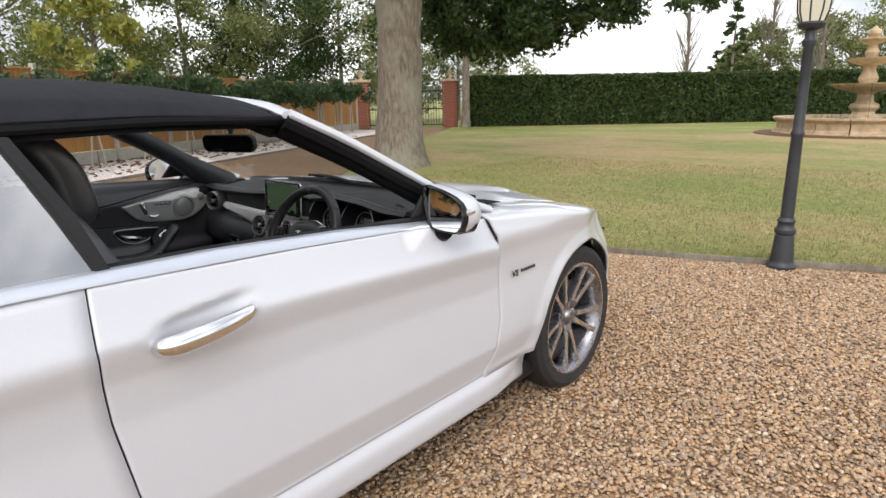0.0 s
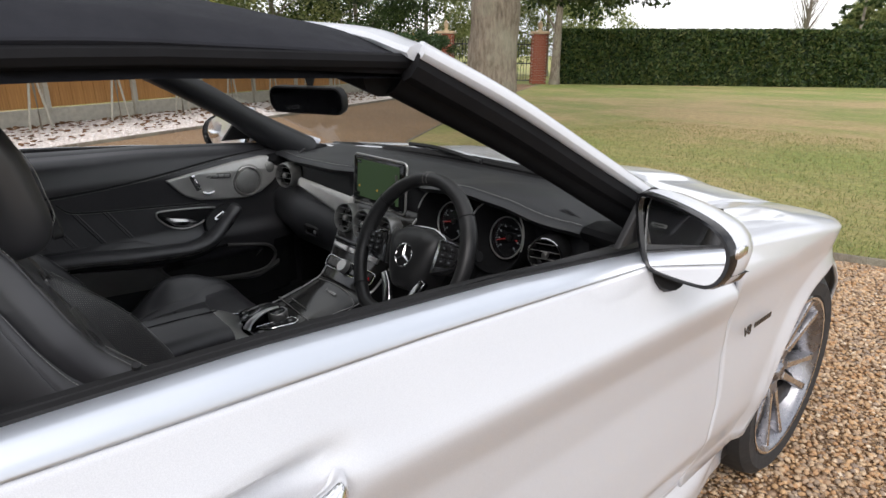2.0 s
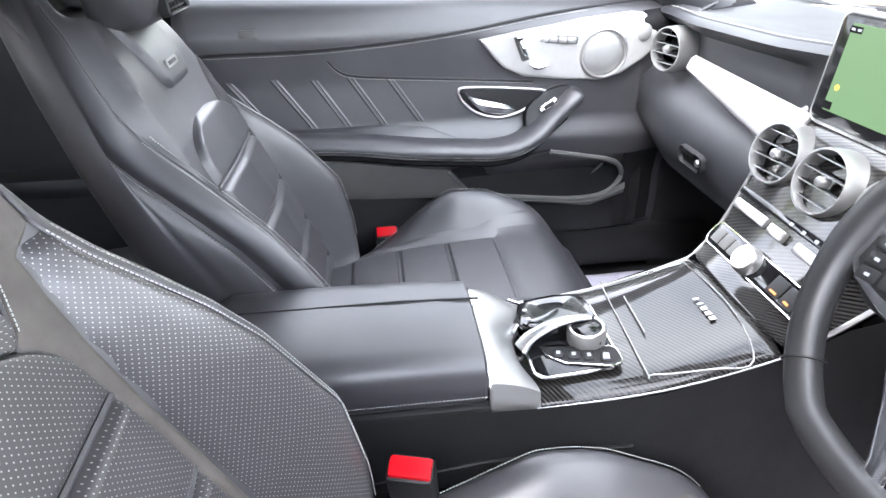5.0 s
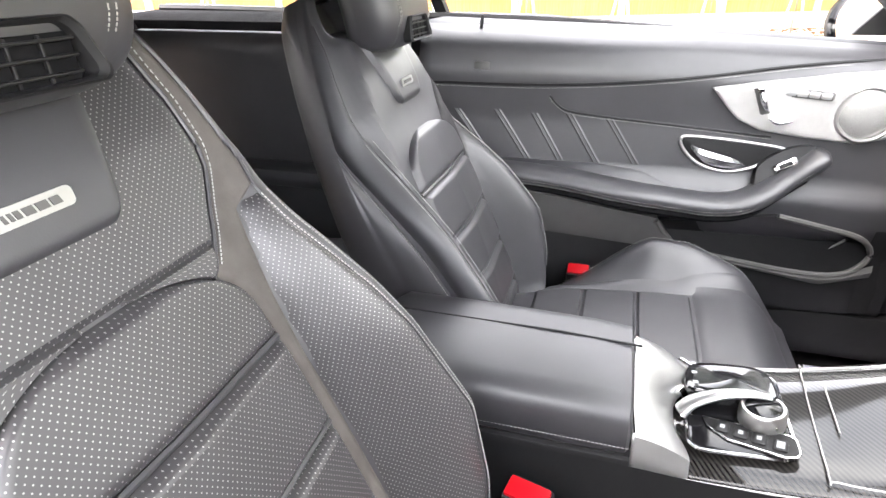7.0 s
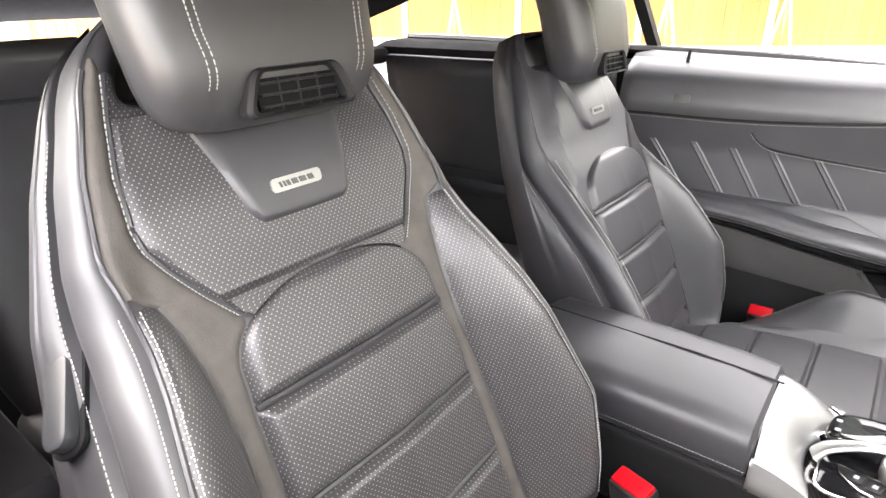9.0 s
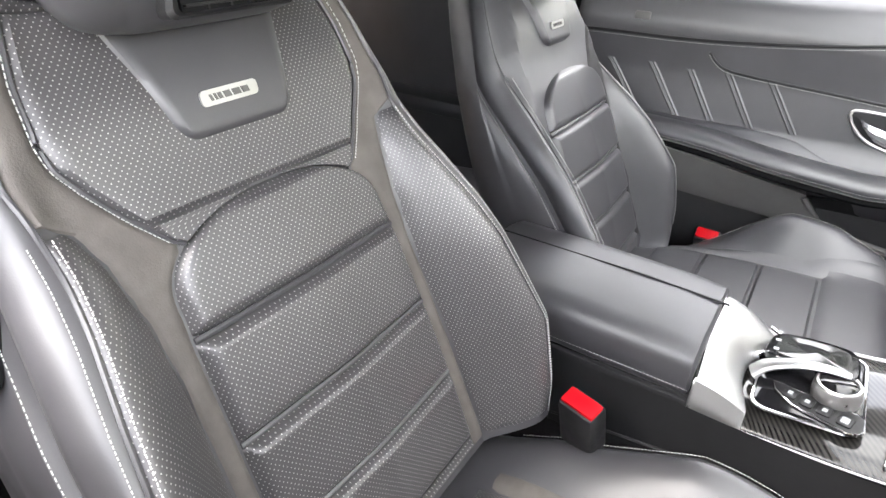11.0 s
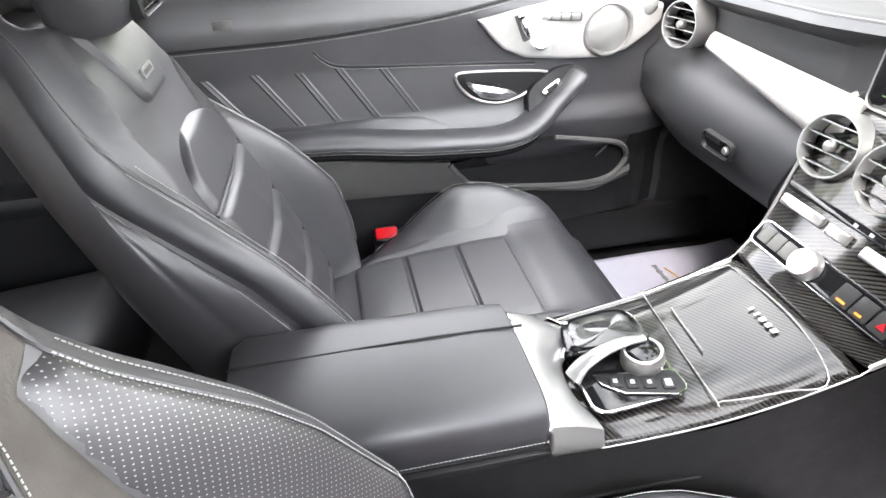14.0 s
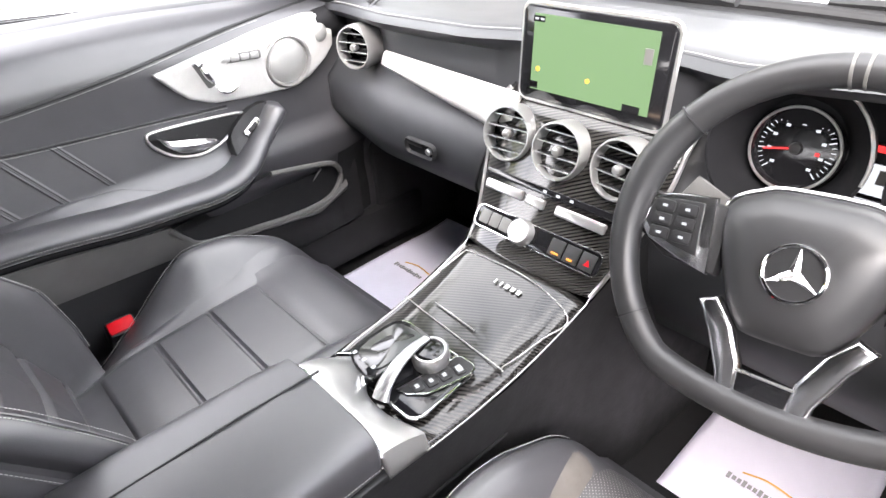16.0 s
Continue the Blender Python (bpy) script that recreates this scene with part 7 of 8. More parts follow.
# pebbles on the drive, chippings and dead leaves on the bed
def scatter(name, pts, sizes, flat, material, label, category, z=0.0):
    ico = bmesh.new()
    bmesh.ops.create_icosphere(ico, subdivisions=1, radius=0.5)
    base = np.array([v.co for v in ico.verts])
    tris = np.array([[v.index for v in f.verts] for f in ico.faces])
    ico.free()
    n, k = len(pts), len(base)
    ang = rng.random(n) * 6.283
    st = 0.75 + 0.5 * rng.random((n, 3))
    sq = base[None] * st[:, None, :] * sizes[:, None, None]
    sq = sq * np.array([1, 1, flat])
    tilt = (rng.random(n) - 0.5) * 0.9
    ca, sa, ct, stn = np.cos(ang)[:, None], np.sin(ang)[:, None], np.cos(tilt)[:, None], np.sin(tilt)[:, None]
    y1, z1 = sq[..., 1] * ct - sq[..., 2] * stn, sq[..., 1] * stn + sq[..., 2] * ct
    out = np.stack([sq[..., 0] * ca - y1 * sa, sq[..., 0] * sa + y1 * ca, z1], -1)
    out += np.concatenate([pts, np.full((n, 1), z) + rng.random((n, 1)) * 0.006], 1)[:, None]
    me = bpy.data.meshes.new(name)
    V, F = out.reshape(-1, 3), (tris[None] + (np.arange(n) * k)[:, None, None]).reshape(-1, 3)
    me.vertices.add(len(V))
    me.vertices.foreach_set("co", V.ravel())
    me.loops.add(F.size)
    me.loops.foreach_set("vertex_index", F.ravel().astype(np.int32))
    me.polygons.add(len(F))
    me.polygons.foreach_set("loop_start", np.arange(0, F.size, 3, dtype=np.int32))
    me.update(calc_edges=True)
    me.materials.append(material)
    me.shade_smooth()
    return tagged(new(name, me), label, category, kind="stuff")


def band(n, x0, x1, y0, y1):
    return np.stack([x0 + (x1 - x0) * rng.random(n), y0 + (y1 - y0) * rng.random(n)], 1)


near = np.concatenate([band(76000, 0.55, 3.4, -1.6, 3.3), band(11000, -0.7, 0.55, 0.95, 2.6)])
near = near[near[:, 1] < 2.40 + 0.33 * near[:, 0] - 0.05]
far = band(13000, -1.2, 5.6, 0.7, 4.4)
far = far[(far[:, 1] < 2.38 + 0.33 * far[:, 0] - 0.05) & ((far[:, 0] > 3.4) | (far[:, 0] < -0.7))]
allp = np.concatenate([near, far])
scatter("pebbles", allp, 0.011 + 0.014 * rng.random(len(allp)) ** 1.5, 0.62, M_PEBBLE, "loose brown and cream pea gravel stones", "gravel", 0.004)
cs = rng.random((9000, 2)) * [20.0, 2.5] + [-3.5, 0.12]
cp = np.array([[*(FA + FD * s + FN * o)[:2]] for s, o in cs])
scatter("chippings", cp, 0.03 + 0.03 * rng.random(len(cp)), 0.55, M_WHITESTONE, "white stone chippings", "gravel", 0.03)
ls = np.stack([rng.random(900) * 18 - 3, 0.2 + 2.2 * rng.random(900) ** 1.6], 1)
lp = np.array([[*(FA + FD * s + FN * o)[:2]] for s, o in ls])
scatter("dead_leaves", lp, 0.06 + 0.05 * rng.random(len(lp)), 0.25, M_LEAF_DRY, "fallen brown leaves on the white stones", "leaves", 0.055)


# ---------------------------------------------------------------- leaves and trees
def leaf_cloud(centres, radii, n, size, flat=0.8, shell=0.55):
    """Small folded leaves round the given clump centres; returns vertices and faces."""
    c = np.array(centres)
    r = np.array(radii)
    w = r ** 2 / (r ** 2).sum()
    idx = rng.choice(len(c), n, p=w)
    d = rng.normal(size=(n, 3))
    d /= np.linalg.norm(d, axis=1)[:, None]
    rad = (shell + (1 - shell) * rng.random(n)) * r[idx]
    p = c[idx] + d * rad[:, None] * [1, 1, flat]
    t = rng.normal(size=(n, 3))
    t /= np.linalg.norm(t, axis=1)[:, None]
    b = np.cross(t, rng.normal(size=(n, 3)))
    b /= np.linalg.norm(b, axis=1)[:, None]
    s = size * (0.6 + 0.8 * rng.random(n))[:, None]
    quad = np.stack([p - t * s, p + b * s * 0.45, p + t * s, p - b * s * 0.45], 1)
    return quad.reshape(-1, 3), np.arange(4 * n).reshape(-1, 4)


def leaf_part(name, verts, faces, material, parent=None, label=""):
    me = bpy.data.meshes.new(name)
    me.vertices.add(len(verts))
    me.vertices.foreach_set("co", np.asarray(verts, np.float32).ravel())
    me.loops.add(faces.size)
    me.loops.foreach_set("vertex_index", faces.ravel().astype(np.int32))
    me.polygons.add(len(faces))
    me.polygons.foreach_set("loop_start", np.arange(0, faces.size, faces.shape[1], dtype=np.int32))
    me.update(calc_edges=True)
    me.materials.append(material)
    ob = new(name, me)
    ob.parent = parent
    return tagged(ob, label)


def tree(x, y, h, r, leafmat, barkmat, label, trunk=0.25, low=0.35, n=6000, size=0.10, clumps=34, name="tree", spread=1.0, open_=0.55, group=""):
    t = thing(name, label, "tree", group, m=pose(x, y, 0))
    bend = rng.normal(size=2) * 0.02 * h
    tp = smooth_path([(0, 0, -0.05), (bend[0] * 0.3, bend[1] * 0.3, h * 0.3), (bend[0], bend[1], h * 0.62), (bend[0] * 1.5, bend[1] * 1.5, h * 0.95)], 5)
    rad = [trunk * (1.25 if i == 0 else 1) * (1 - 0.85 * i / (len(tp) - 1)) for i in range(len(tp))]
    part("trunk", bm_tube(tp, rad, 14), barkmat, t)
    cs, rs, limbs = [], [], []
    for i in range(clumps):
        f = low + (1 - low) * rng.random()
        prof = math.sin(math.pi * min(1, max(0.05, (f - low) / (1 - low) * 0.85 + 0.12))) ** 0.6
        a = rng.random() * 6.283
        d = r * prof * (0.35 + 0.65 * rng.random()) * spread
        c = Vector((math.cos(a) * d, math.sin(a) * d, h * f))
        cs.append(c)
        rs.append(r * (0.16 + 0.20 * rng.random()))
        if i < 16:
            z0 = h * max(0.22, f - 0.18)
            limbs.append(bm_tube(smooth_path([(bend[0] * f, bend[1] * f, z0), (c.x * 0.5, c.y * 0.5, (z0 + c.z) / 2 + 0.1), c], 3), [trunk * 0.32, trunk * 0.28, trunk * 0.22, trunk * 0.18, trunk * 0.12, trunk * 0.07, trunk * 0.04], 6))
    part("bough", bm_join(*limbs), barkmat, t)
    v, f = leaf_cloud(cs, rs, n, size, 0.75, open_)
    leaf_part("crown", v, f, leafmat, t)
    return t


# broad tree by the drive: bare lower trunk, canopy over the lawn
def big_tree():
    t = thing("tree", "large tree with a grey mottled trunk at the drive edge", "tree", m=pose(-6.4, 6.2, 0))
    tp = [(0.2 * (z / 7.5) ** 2, 0.2 * (z / 7.5) ** 1.5, z - 0.05) for z in np.linspace(0, 7.5, 41)]
    girth = table([(0, 0.66), (0.2, 0.57), (0.5, 0.50), (1.0, 0.455), (1.8, 0.425), (3.0, 0.43), (3.8, 0.48), (5.0, 0.44), (7.5, 0.30)])
    rad = [girth(float(z)) for z in np.linspace(0, 7.5, 41)]
    bm = bm_tube(tp, rad[:len(tp)], 28)
    for v in bm.verts:
        v.co += Vector((noise.noise(v.co * 2.2), noise.noise(v.co * 2.2 + Vector((9, 0, 0))), 0)) * 0.05
    part("trunk", bm, M_BARK2, t)
    cs, rs, limbs = [], [], []
    for i in range(60):
        a = rng.random() * 6.283
        d = 1.2 + 4.2 * rng.random() ** 0.7
        c = Vector((math.cos(a) * d, math.sin(a) * d, 4.9 + 5.5 * rng.random() - 0.10 * d))
        cs.append(c)
        rs.append(0.7 + 0.6 * rng.random())
        if i < 18:
            limbs.append(bm_tube(smooth_path([(0.1, 0.15, 3.7 + rng.random()), (c.x * 0.5, c.y * 0.5, 4.9), c], 3), [0.16, 0.14, 0.12, 0.09, 0.07, 0.05, 0.02], 8))
    # boughs that hang low over the lawn
    for k in range(110):
        lat = 9.0 * rng.random() ** 1.3
        low = 2.42 + 0.027 * lat ** 2.0
        c = Vector((-0.9 + 0.755 * lat + rng.normal() * 0.5, 2.3 + 0.655 * lat + rng.normal() * 0.6, low + 1.6 * rng.random()))
        cs.append(c)
        rs.append(0.28 + 0.30 * rng.random())
    part("bough", bm_join(*limbs), M_BARK2, t)
    v, f = leaf_cloud(cs[:60], rs[:60], 20000, 0.11, 0.8, 0.3)
    v2, f2 = leaf_cloud(cs[60:], rs[60:], 30000, 0.075, 0.8, 0.2)
    v, f = np.concatenate([v, v2]), np.concatenate([f, f2 + len(v)])
    leaf_part("crown", v, f, M_LEAF_DARK, t)


big_tree()
tree(-15.9, 20.2, 9, 4.6, M_LEAF_DARK, M_BARK2, "tall dark-leaved tree beside the gate pier", 0.22, 0.42, 12000, 0.13, 50)

# far trees behind the fence and hedge
k = 0
for s, off, h, r, mt, n in ((-6, -5, 8, 3.0, M_LEAF_GREY, 4200), (-1, -6, 8.5, 3.0, M_LEAF_GREY, 4200), (6.5, -7, 9, 3.4, M_LEAF_GREY, 5200), (10, -8, 9.5, 3.4, M_LEAF_GREY, 5200),
                             (14, -8, 10, 4.2, M_LEAF_GREY, 6500), (18, -7, 9, 4.0, M_LEAF_GREY, 6500), (22, -5, 9, 4.2, M_LEAF_DARK, 6500), (26, -3, 9, 4.0, M_LEAF_GREY, 5200), (30, -10, 11, 5, M_LEAF_DARK, 5200), (34, 2, 9, 4, M_LEAF_GREY, 5200)):
    p = fpt(s, off)
    tree(p.x, p.y, h, r, mt, M_BARK, {M_LEAF_GREY: "grey-green tree behind the timber fence", M_LEAF_YEL: "yellowing tree behind the timber fence", M_LEAF_DARK: "dark green tree behind the timber fence"}[mt], 0.16, 0.15, int(n * 1.7) if s < 11 else int(n * 3.2), 0.080 if s < 11 else 0.095, 46 if s < 9 else 64, open_=0.15, group="trees behind the fence")

tree(-18.6, 5.0, 4.5, 1.9, M_LEAF_YEL, M_BARK, "small yellowing tree behind the timber fence", 0.10, 0.3, 3600, 0.10, 26, open_=0.2)
HA, HD = Vector((-16.5, 20.9, 0)), Vector((0.75, 0.655, 0)).normalized()
HN = Vector((HD.y, -HD.x, 0))
HANG = math.degrees(math.atan2(HD.y, HD.x))


def hpt(s, off=0.0, z=0.0):
    return HA + HD * s + HN * off + Vector((0, 0, z))


def hedge():
    L, W, H = 46.0, 1.3, 2.35
    bm = bmesh.new()
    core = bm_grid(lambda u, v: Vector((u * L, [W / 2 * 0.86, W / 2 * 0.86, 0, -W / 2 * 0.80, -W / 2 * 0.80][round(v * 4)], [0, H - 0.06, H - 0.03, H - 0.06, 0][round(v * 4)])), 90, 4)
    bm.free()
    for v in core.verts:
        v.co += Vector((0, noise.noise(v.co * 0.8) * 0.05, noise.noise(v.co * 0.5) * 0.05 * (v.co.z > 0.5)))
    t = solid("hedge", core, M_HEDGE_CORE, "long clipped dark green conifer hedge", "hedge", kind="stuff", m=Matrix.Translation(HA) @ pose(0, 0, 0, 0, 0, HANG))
    n = 76000
    s = rng.random(n) * L
    face = rng.random(n)
    yy = np.where(face < 0.72, -W / 2 - 0.03 + 0.14 * rng.random(n) ** 2, (rng.random(n) - 0.5) * W)
    zz = np.where(face < 0.72, rng.random(n) * H, H - 0.06 + 0.09 * rng.random(n))
    wob = 0.10 * np.sin(s * 1.7 + np.sin(zz * 3)) * np.cos(s * 0.63 + zz * 2.0)
    p = np.stack([s, yy + wob * (face < 0.72), zz], 1)
    tt = rng.normal(size=(n, 3)) * [1, 0.6, 1]
    tt /= np.linalg.norm(tt, axis=1)[:, None]
    bb = np.cross(tt, rng.normal(size=(n, 3)))
    bb /= np.linalg.norm(bb, axis=1)[:, None]
    sz = 0.085 * (0.5 + rng.random(n))[:, None]
    q = np.stack([p - tt * sz, p + bb * sz * 0.4, p + tt * sz, p - bb * sz * 0.4], 1).reshape(-1, 3)
    leaf_part("foliage", q, np.arange(4 * n).reshape(-1, 4), M_LEAF_HEDGE, t)


hedge()
# trees over the hedge: bare ones, a conifer, broad olive clumps
def bare_tree(p, h, label):
    t = thing("bare_tree", label, "tree", m=pose(p.x, p.y, 0))
    bms = []
    for i in range(70):
        z0 = h * (0.3 + 0.6 * rng.random())
        a = rng.random() * 6.283
        d = 0.26 * h * (1.15 - z0 / h) * (0.45 + 0.8 * rng.random())
        bms.append(bm_tube([(0, 0, z0), (math.cos(a) * d * 0.5, math.sin(a) * d * 0.5, z0 + d * 0.9), (math.cos(a) * d, math.sin(a) * d, z0 + d * 2.0)], [0.028, 0.018, 0.006], 4))
    part("trunk", bm_tube([(0, 0, 0), (0.1, 0, h * 0.5), (0.0, 0.1, h)], [0.14, 0.09, 0.02], 8), M_BARK, t)
    part("branching", bm_join(*bms), M_BARK, t)


bare_tree(hpt(13.5, -7), 6.6, "leafless tree beyond the clipped hedge")
bare_tree(hpt(19.5, -9), 8.0, "leafless tree beyond the clipped hedge")
bare_tree(hpt(21.5, -7), 6.8, "leafless tree beyond the clipped hedge")


def conifer(p, h):
    t = thing("conifer", "young conifer with tiered branches beyond the hedge", "tree", m=pose(p.x, p.y, 0))
    part("trunk", bm_tube([(0, 0, 0), (0, 0, h)], [0.12, 0.02], 8), M_BARK, t)
    cs, rs = [], []
    for i in range(110):
        f = 0.2 + 0.78 * rng.random()
        a = rng.random() * 6.283
        d = (1 - f) * h * 0.30 * (0.5 + 0.6 * rng.random())
        cs.append((math.cos(a) * d, math.sin(a) * d, h * f))
        rs.append(0.20)
    v, f = leaf_cloud(cs, rs, 6500, 0.07, 0.6, 0.1)
    leaf_part("crown", v, f, M_LEAF_DARK, t)


conifer(hpt(15.8, -6), 6.6)
for s, off, h, r in ((17.6, -9, 4.3, 1.7), (19.6, -10, 5.6, 2.3), (22.2, -9, 6.2, 2.7), (25, -9, 6.2, 3.2), (28.5, -10, 7.4, 3.8), (32, -9, 7.8, 4.2), (36, -11, 8.5, 4.5), (40.5, -9, 8.5, 4.5), (45, -8, 8, 4.5), (3, -16, 6, 3.5), (-3, -9, 8, 4)):
    p = hpt(s, off)
    tree(p.x, p.y, h, r, M_LEAF_GREY, M_BARK, "olive-green tree beyond the clipped hedge", 0.2, 0.1, 9000, 0.10, 46, open_=0.2, group="trees beyond the hedge")

# fence: posts, gravel boards, vertical planks, capping rail
fence = thing("fence", "orange-stained close-board timber fence with concrete posts", "fence", m=Matrix.Translation(FA) @ pose(0, 0, 0, 0, 0, FANG))
plank = finish("plank", bm_box(0.118, 0.02, 1.72, 0.003, 1), M_FENCE)
post_me = finish("post", bm_box(0.10, 0.12, 2.18, 0.012, 1), M_POST)
board_me = finish("gravel_board", bm_box(1.78, 0.05, 0.30, 0.008, 1), M_POST)
rail_me = finish("rail", bm_box(1.80, 0.07, 0.035, 0.004, 1), M_FENCE)
for i in range(-8, 12):
    s = i * 1.88
    ob = new("post", post_me)
    ob.parent, ob.matrix_basis = fence, pose(s, -0.02, 1.07)
    if s > 20:
        continue
    for me, z, yy in ((board_me, 0.16, 0.0), (rail_me, 2.06, 0.0)):
        ob = new(me.name.split(".")[0], me)
        ob.parent, ob.matrix_basis = fence, pose(s + 0.94, yy, z)
    for j in range(15):
        ob = new("plank", plank)
        ob.parent, ob.matrix_basis = fence, pose(s + 0.11 + j * 0.1185, 0.006 * (j % 2), 1.19)

# staked standard shrubs along the fence
k = 0
for s in np.arange(-12.75, 19.5, 1.55):
    p = fpt(s, 0.75)
    t = thing("standard_shrub", "clipped laurel on a bare stem tied to angled stakes", "shrub", "staked shrubs along the fence", m=pose(p.x, p.y, 0.02))
    part("stem", bm_tube([(0, 0, 0), (0.01, 0, 0.7), (0, 0, 1.25)], 0.022, 8), M_BARK, t)
    for sx in (-1, 1):
        part("stake", bm_tube([(sx * 0.20 * FD.x, sx * 0.20 * FD.y, 0), (sx * 0.02, 0, 1.15)], 0.020, 6), M_POST, t, "pale angled timber stake")
    cs = [(rng.normal() * 0.32, rng.normal() * 0.32, 1.62 + rng.normal() * 0.17) for _ in range(16)]
    v, f = leaf_cloud(cs, [0.30] * 16, 2300, 0.062, 0.8, 0.3)
    leaf_part("crown", v, f, M_LEAF_LAUREL, t)

# gate piers of brick courses, iron gates
brick_me = finish("brick", bm_box(0.215, 0.1025, 0.065, 0.004, 1), M_BRICK)
def pier(x, y):
    t = thing("gate_pier", "red brick gate pier with stone cap and finial", "gate pier", "gate piers", m=pose(x, y, 0, 0, 0, HANG))
    part("mortar_core", bm_box(0.64, 0.64, 2.2, m=pose(0, 0, 1.1)), M_POST, t)
    for c in range(29):
        z = 0.04 + c * 0.075
        for sgn in (-1, 1):
            for j in range(3):
                for ax in (0, 1):
                    off = -0.225 + 0.225 * j + (0.05 if c % 2 else -0.05) * sgn
                    ob = new("brick", brick_me)
                    ob.parent = t
                    ob.matrix_basis = pose(off if ax == 0 else sgn * 0.29, sgn * 0.29 if ax == 0 else off, z, 0, 0, 0 if ax == 0 else 90)
    part("cap", bm_prism(round_rect(0.86, 0.86, 0.03), 0.10, 0.03, m=pose(0, 0, 2.2)), M_STONE, t)
    part("finial", bm_lathe([(0.14, 2.3), (0.12, 2.36), (0.06, 2.40), (0.10, 2.48), (0.12, 2.58), (0.08, 2.68), (0.03, 2.76), (0, 2.80)], 16), M_STONE, t)


P1, P2 = Vector((-20.2, 17.5, 0)), Vector((-17.2, 20.6, 0))
pier(P1.x, P1.y)
pier(P2.x, P2.y)
gd = P2 - P1
gate = thing("metal_gate", "black wrought iron driveway gate", "gate", m=Matrix.Translation(P1) @ pose(0, 0, 0, 0, 0, math.degrees(math.atan2(gd.y, gd.x))))
for z in (0.15, 0.9, 1.75):
    part("rail", bm_box(gd.length - 0.7, 0.04, 0.05, m=pose(gd.length / 2, 0, z)), M_IRON, gate)
bar = finish("bar", bm_tube([(0, 0, 0.1), (0, 0, 2.0)], 0.012, 6), M_IRON)
for i in range(int((gd.length - 0.7) / 0.13)):
    ob = new("bar", bar)
    ob.parent, ob.matrix_basis = gate, pose(0.38 + 0.13 * i, 0, 0)

# lamp post
def lamp_post():
    t = thing("street_lamp", "slim black cast-iron garden lamp post with glass lantern", "lamp post", m=pose(1.165, 2.72, 0.0))
    part("base", bm_lathe([(0.105, 0), (0.105, 0.03), (0.085, 0.05), (0.082, 0.07), (0.068, 0.24), (0.062, 0.27), (0.074, 0.285), (0.074, 0.31), (0.058, 0.33), (0.056, 0.36), (0.066, 0.375), (0.050, 0.40)], 24), M_IRON, t)
    part("shaft", bm_lathe([(0.047, 0.39), (0.043, 0.8), (0.040, 1.00), (0.047, 1.015), (0.047, 1.03), (0.037, 1.05), (0.034, 1.62), (0.046, 1.64), (0.046, 1.665), (0.034, 1.68), (0.03, 1.74)], 20), M_IRON, t)
    part("collar", bm_lathe([(0.03, 1.73), (0.08, 1.75), (0.092, 1.775), (0.08, 1.79), (0.04, 1.79)], 20), M_IRON, t)
    part("lantern_glass", bm_lathe([(0.068, 1.79), (0.092, 1.86), (0.100, 1.94), (0.096, 2.02), (0.072, 2.08)], 16), M_LAMPGLASS, t, "warm glowing lantern glass")
    for i in range(8):
        a = 2 * math.pi * i / 8
        pts = [(r * math.cos(a), r * math.sin(a), z) for r, z in ((0.072, 1.78), (0.097, 1.86), (0.105, 1.94), (0.101, 2.02), (0.076, 2.09))]
        part("lantern_rib", bm_tube(pts, 0.006, 6), M_IRON, t)
    part("lantern_roof", bm_lathe([(0.112, 2.07), (0.104, 2.10), (0.06, 2.17), (0.03, 2.2), (0.03, 2.23), (0, 2.26)], 20), M_IRON, t)


lamp_post()


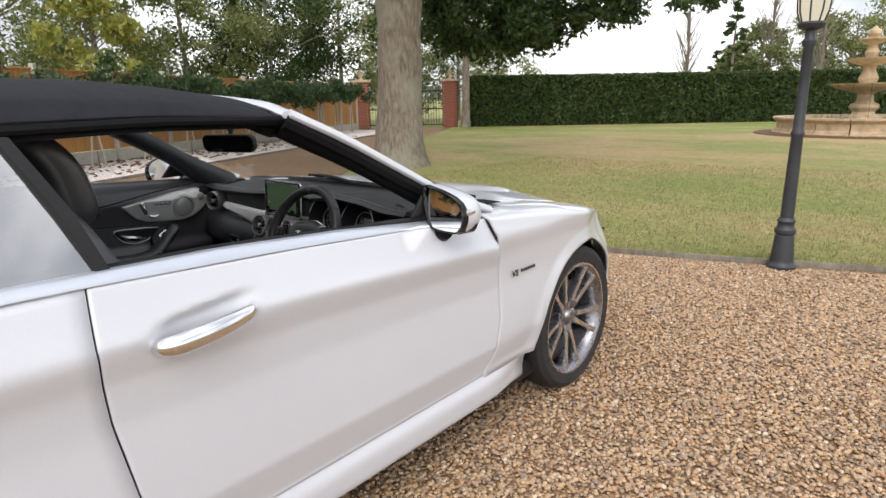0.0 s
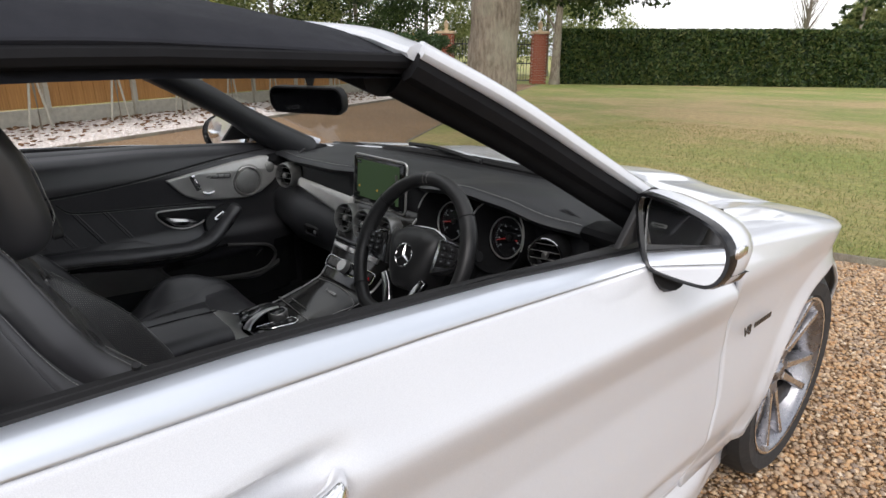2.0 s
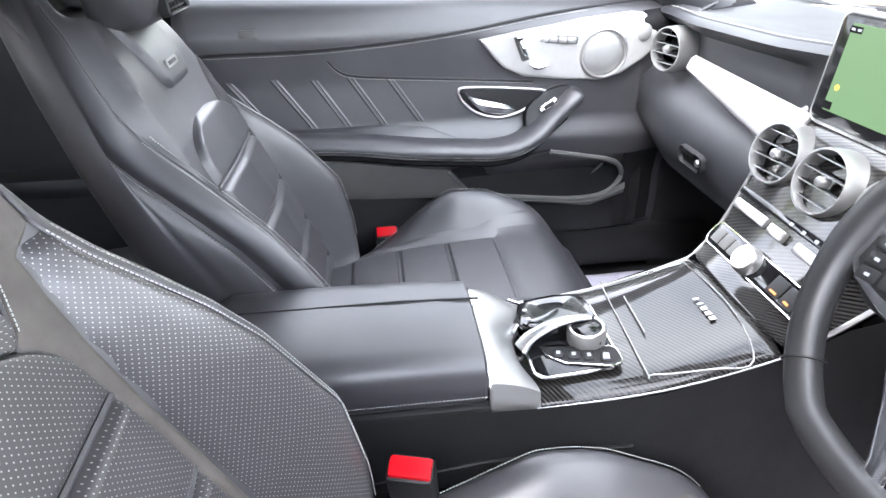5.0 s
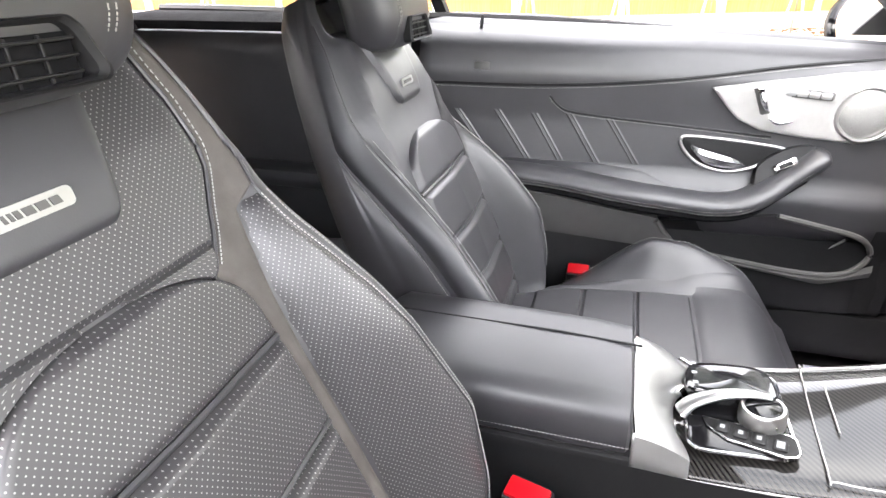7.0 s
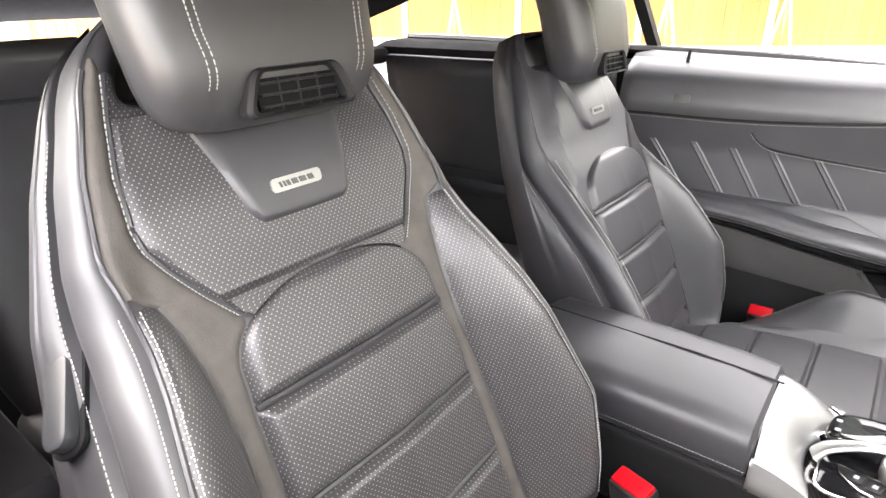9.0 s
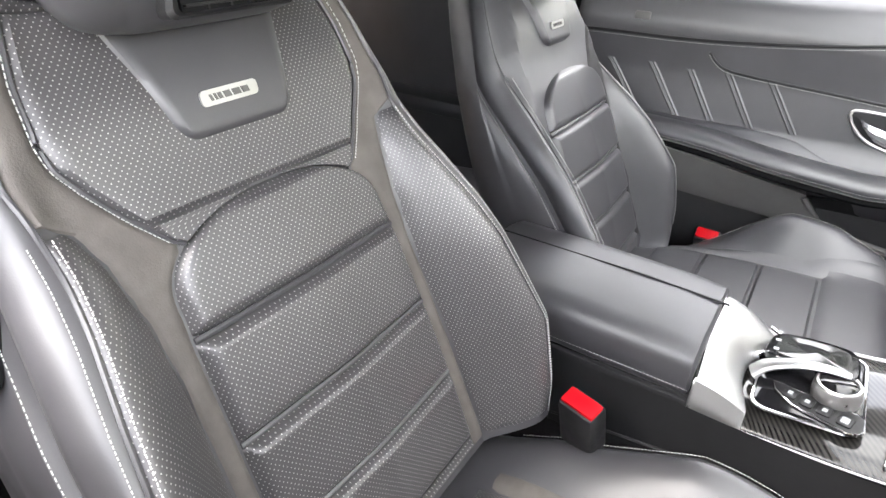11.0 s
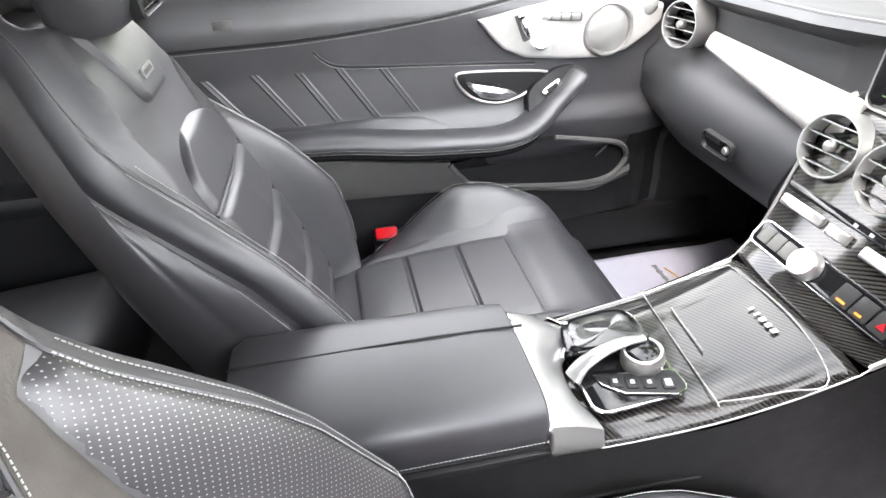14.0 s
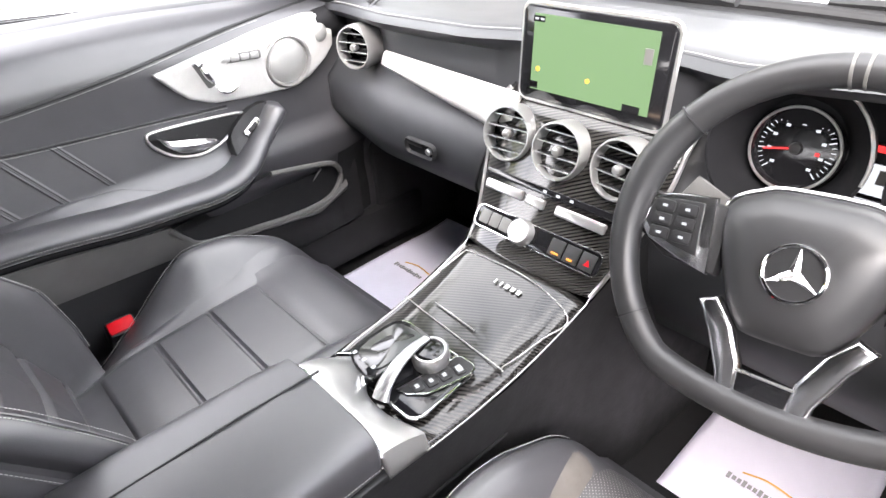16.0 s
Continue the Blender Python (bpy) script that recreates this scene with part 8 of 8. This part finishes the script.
def fountain():
    t = thing("fountain", "tiered sandstone fountain in a round stone basin", "fountain", m=pose(-0.4, 21.3, 0) @ Matrix.Diagonal((1, 1, 0.92, 1)))
    n = 16
    for i in range(n):
        a0, a1 = 2 * math.pi * i / n + 0.006, 2 * math.pi * (i + 1) / n - 0.006
        prof = [(2.55, 0), (2.55, 0.10), (2.47, 0.14), (2.45, 0.20), (2.41, 0.23), (2.41, 0.45), (2.45, 0.48), (2.50, 0.52), (2.54, 0.56), (2.54, 0.62), (2.20, 0.62), (2.20, 0.0)]
        rings = [[(r * math.cos(a0 + (a1 - a0) * k / 4), r * math.sin(a0 + (a1 - a0) * k / 4), z) for r, z in prof] for k in range(5)]
        part("basin_block", bm_loft(rings), M_STONE, t)
    part("water", bm_lathe([(0, 0.50), (2.2, 0.50), (2.2, 0.46), (0, 0.46)], 40), M_WATER, t)
    part("pedestal", bm_lathe([(0.5, 0.3), (0.5, 0.62), (0.32, 0.70), (0.30, 0.78), (0.42, 0.92), (0.40, 1.02), (0.24, 1.12), (0.22, 1.35), (0.34, 1.45)], 28), M_STONE, t)
    part("bowl", bm_lathe([(0.3, 1.42), (0.75, 1.55), (1.02, 1.68), (1.05, 1.74), (0.98, 1.74), (0.7, 1.62), (0.1, 1.58)], 36), M_STONE, t, "large shallow lower bowl")
    part("stem", bm_lathe([(0.2, 1.6), (0.22, 1.72), (0.28, 1.9), (0.22, 2.05), (0.16, 2.2), (0.2, 2.34)], 24), M_STONE, t)
    part("bowl", bm_lathe([(0.18, 2.3), (0.5, 2.42), (0.66, 2.52), (0.68, 2.57), (0.6, 2.56), (0.1, 2.46)], 32), M_STONE, t, "middle stone bowl")
    part("stem", bm_lathe([(0.14, 2.5), (0.15, 2.62), (0.2, 2.75), (0.14, 2.9), (0.12, 3.02)], 20), M_STONE, t)
    part("bowl", bm_lathe([(0.12, 3.0), (0.32, 3.1), (0.40, 3.18), (0.40, 3.22), (0.34, 3.2), (0.06, 3.14)], 28), M_STONE, t, "small top bowl")
    part("finial", bm_lathe([(0.1, 3.15), (0.14, 3.25), (0.2, 3.36), (0.18, 3.46), (0.08, 3.54), (0.05, 3.58), (0, 3.64)], 18), M_STONE, t, "mossy pine cone finial")
    for i in range(14):
        a = 2 * math.pi * i / 14
        part("water_thread", bm_tube([(1.04 * math.cos(a), 1.04 * math.sin(a), 1.72), (1.12 * math.cos(a), 1.12 * math.sin(a), 1.3), (1.16 * math.cos(a), 1.16 * math.sin(a), 0.5)], 0.010, 5), M_WATER, t)


fountain()
bed = bm_lathe([(0, 0.0), (3.1, 0.0), (3.05, 0.05), (0, 0.06)], 40)
solid("bark_mulch", bed, M_LEAF_DRY, "ring of brown bark mulch round the fountain", "mulch", kind="structure", m=pose(-0.4, 21.3, 0.02))
pole = thing("utility_pole", "leaning grey timber pole beyond the hedge", "pole", m=pose(*hpt(25.5, -3)))
part("shaft", bm_tube([(0, 0, 0), (0.9, 0.8, 9)], [0.16, 0.11], 10), M_POST, pole)

# grass blades where the lawn lies nearest
nb = 70000
gx = -5.0 + 12.0 * rng.random(nb)
gy = 2.45 + 0.33 * np.maximum(gx, -0.2) + 7.0 * rng.random(nb) ** 1.5
hgt = 0.018 + 0.03 * rng.random(nb)
ga = rng.random(nb) * 6.283
lean = rng.normal(size=(nb, 2)) * 0.018
b0 = np.stack([gx - 0.003 * np.cos(ga), gy - 0.003 * np.sin(ga), np.full(nb, 0.028)], 1)
b1 = np.stack([gx + 0.003 * np.cos(ga), gy + 0.003 * np.sin(ga), np.full(nb, 0.028)], 1)
b2 = np.stack([gx + lean[:, 0], gy + lean[:, 1], 0.028 + hgt], 1)
grass = leaf_part("grass", np.stack([b0, b1, b2], 1).reshape(-1, 3), np.arange(3 * nb).reshape(-1, 3), M_GRASS)
tagged(grass, "short sparse dry grass blades", "grass", kind="stuff")
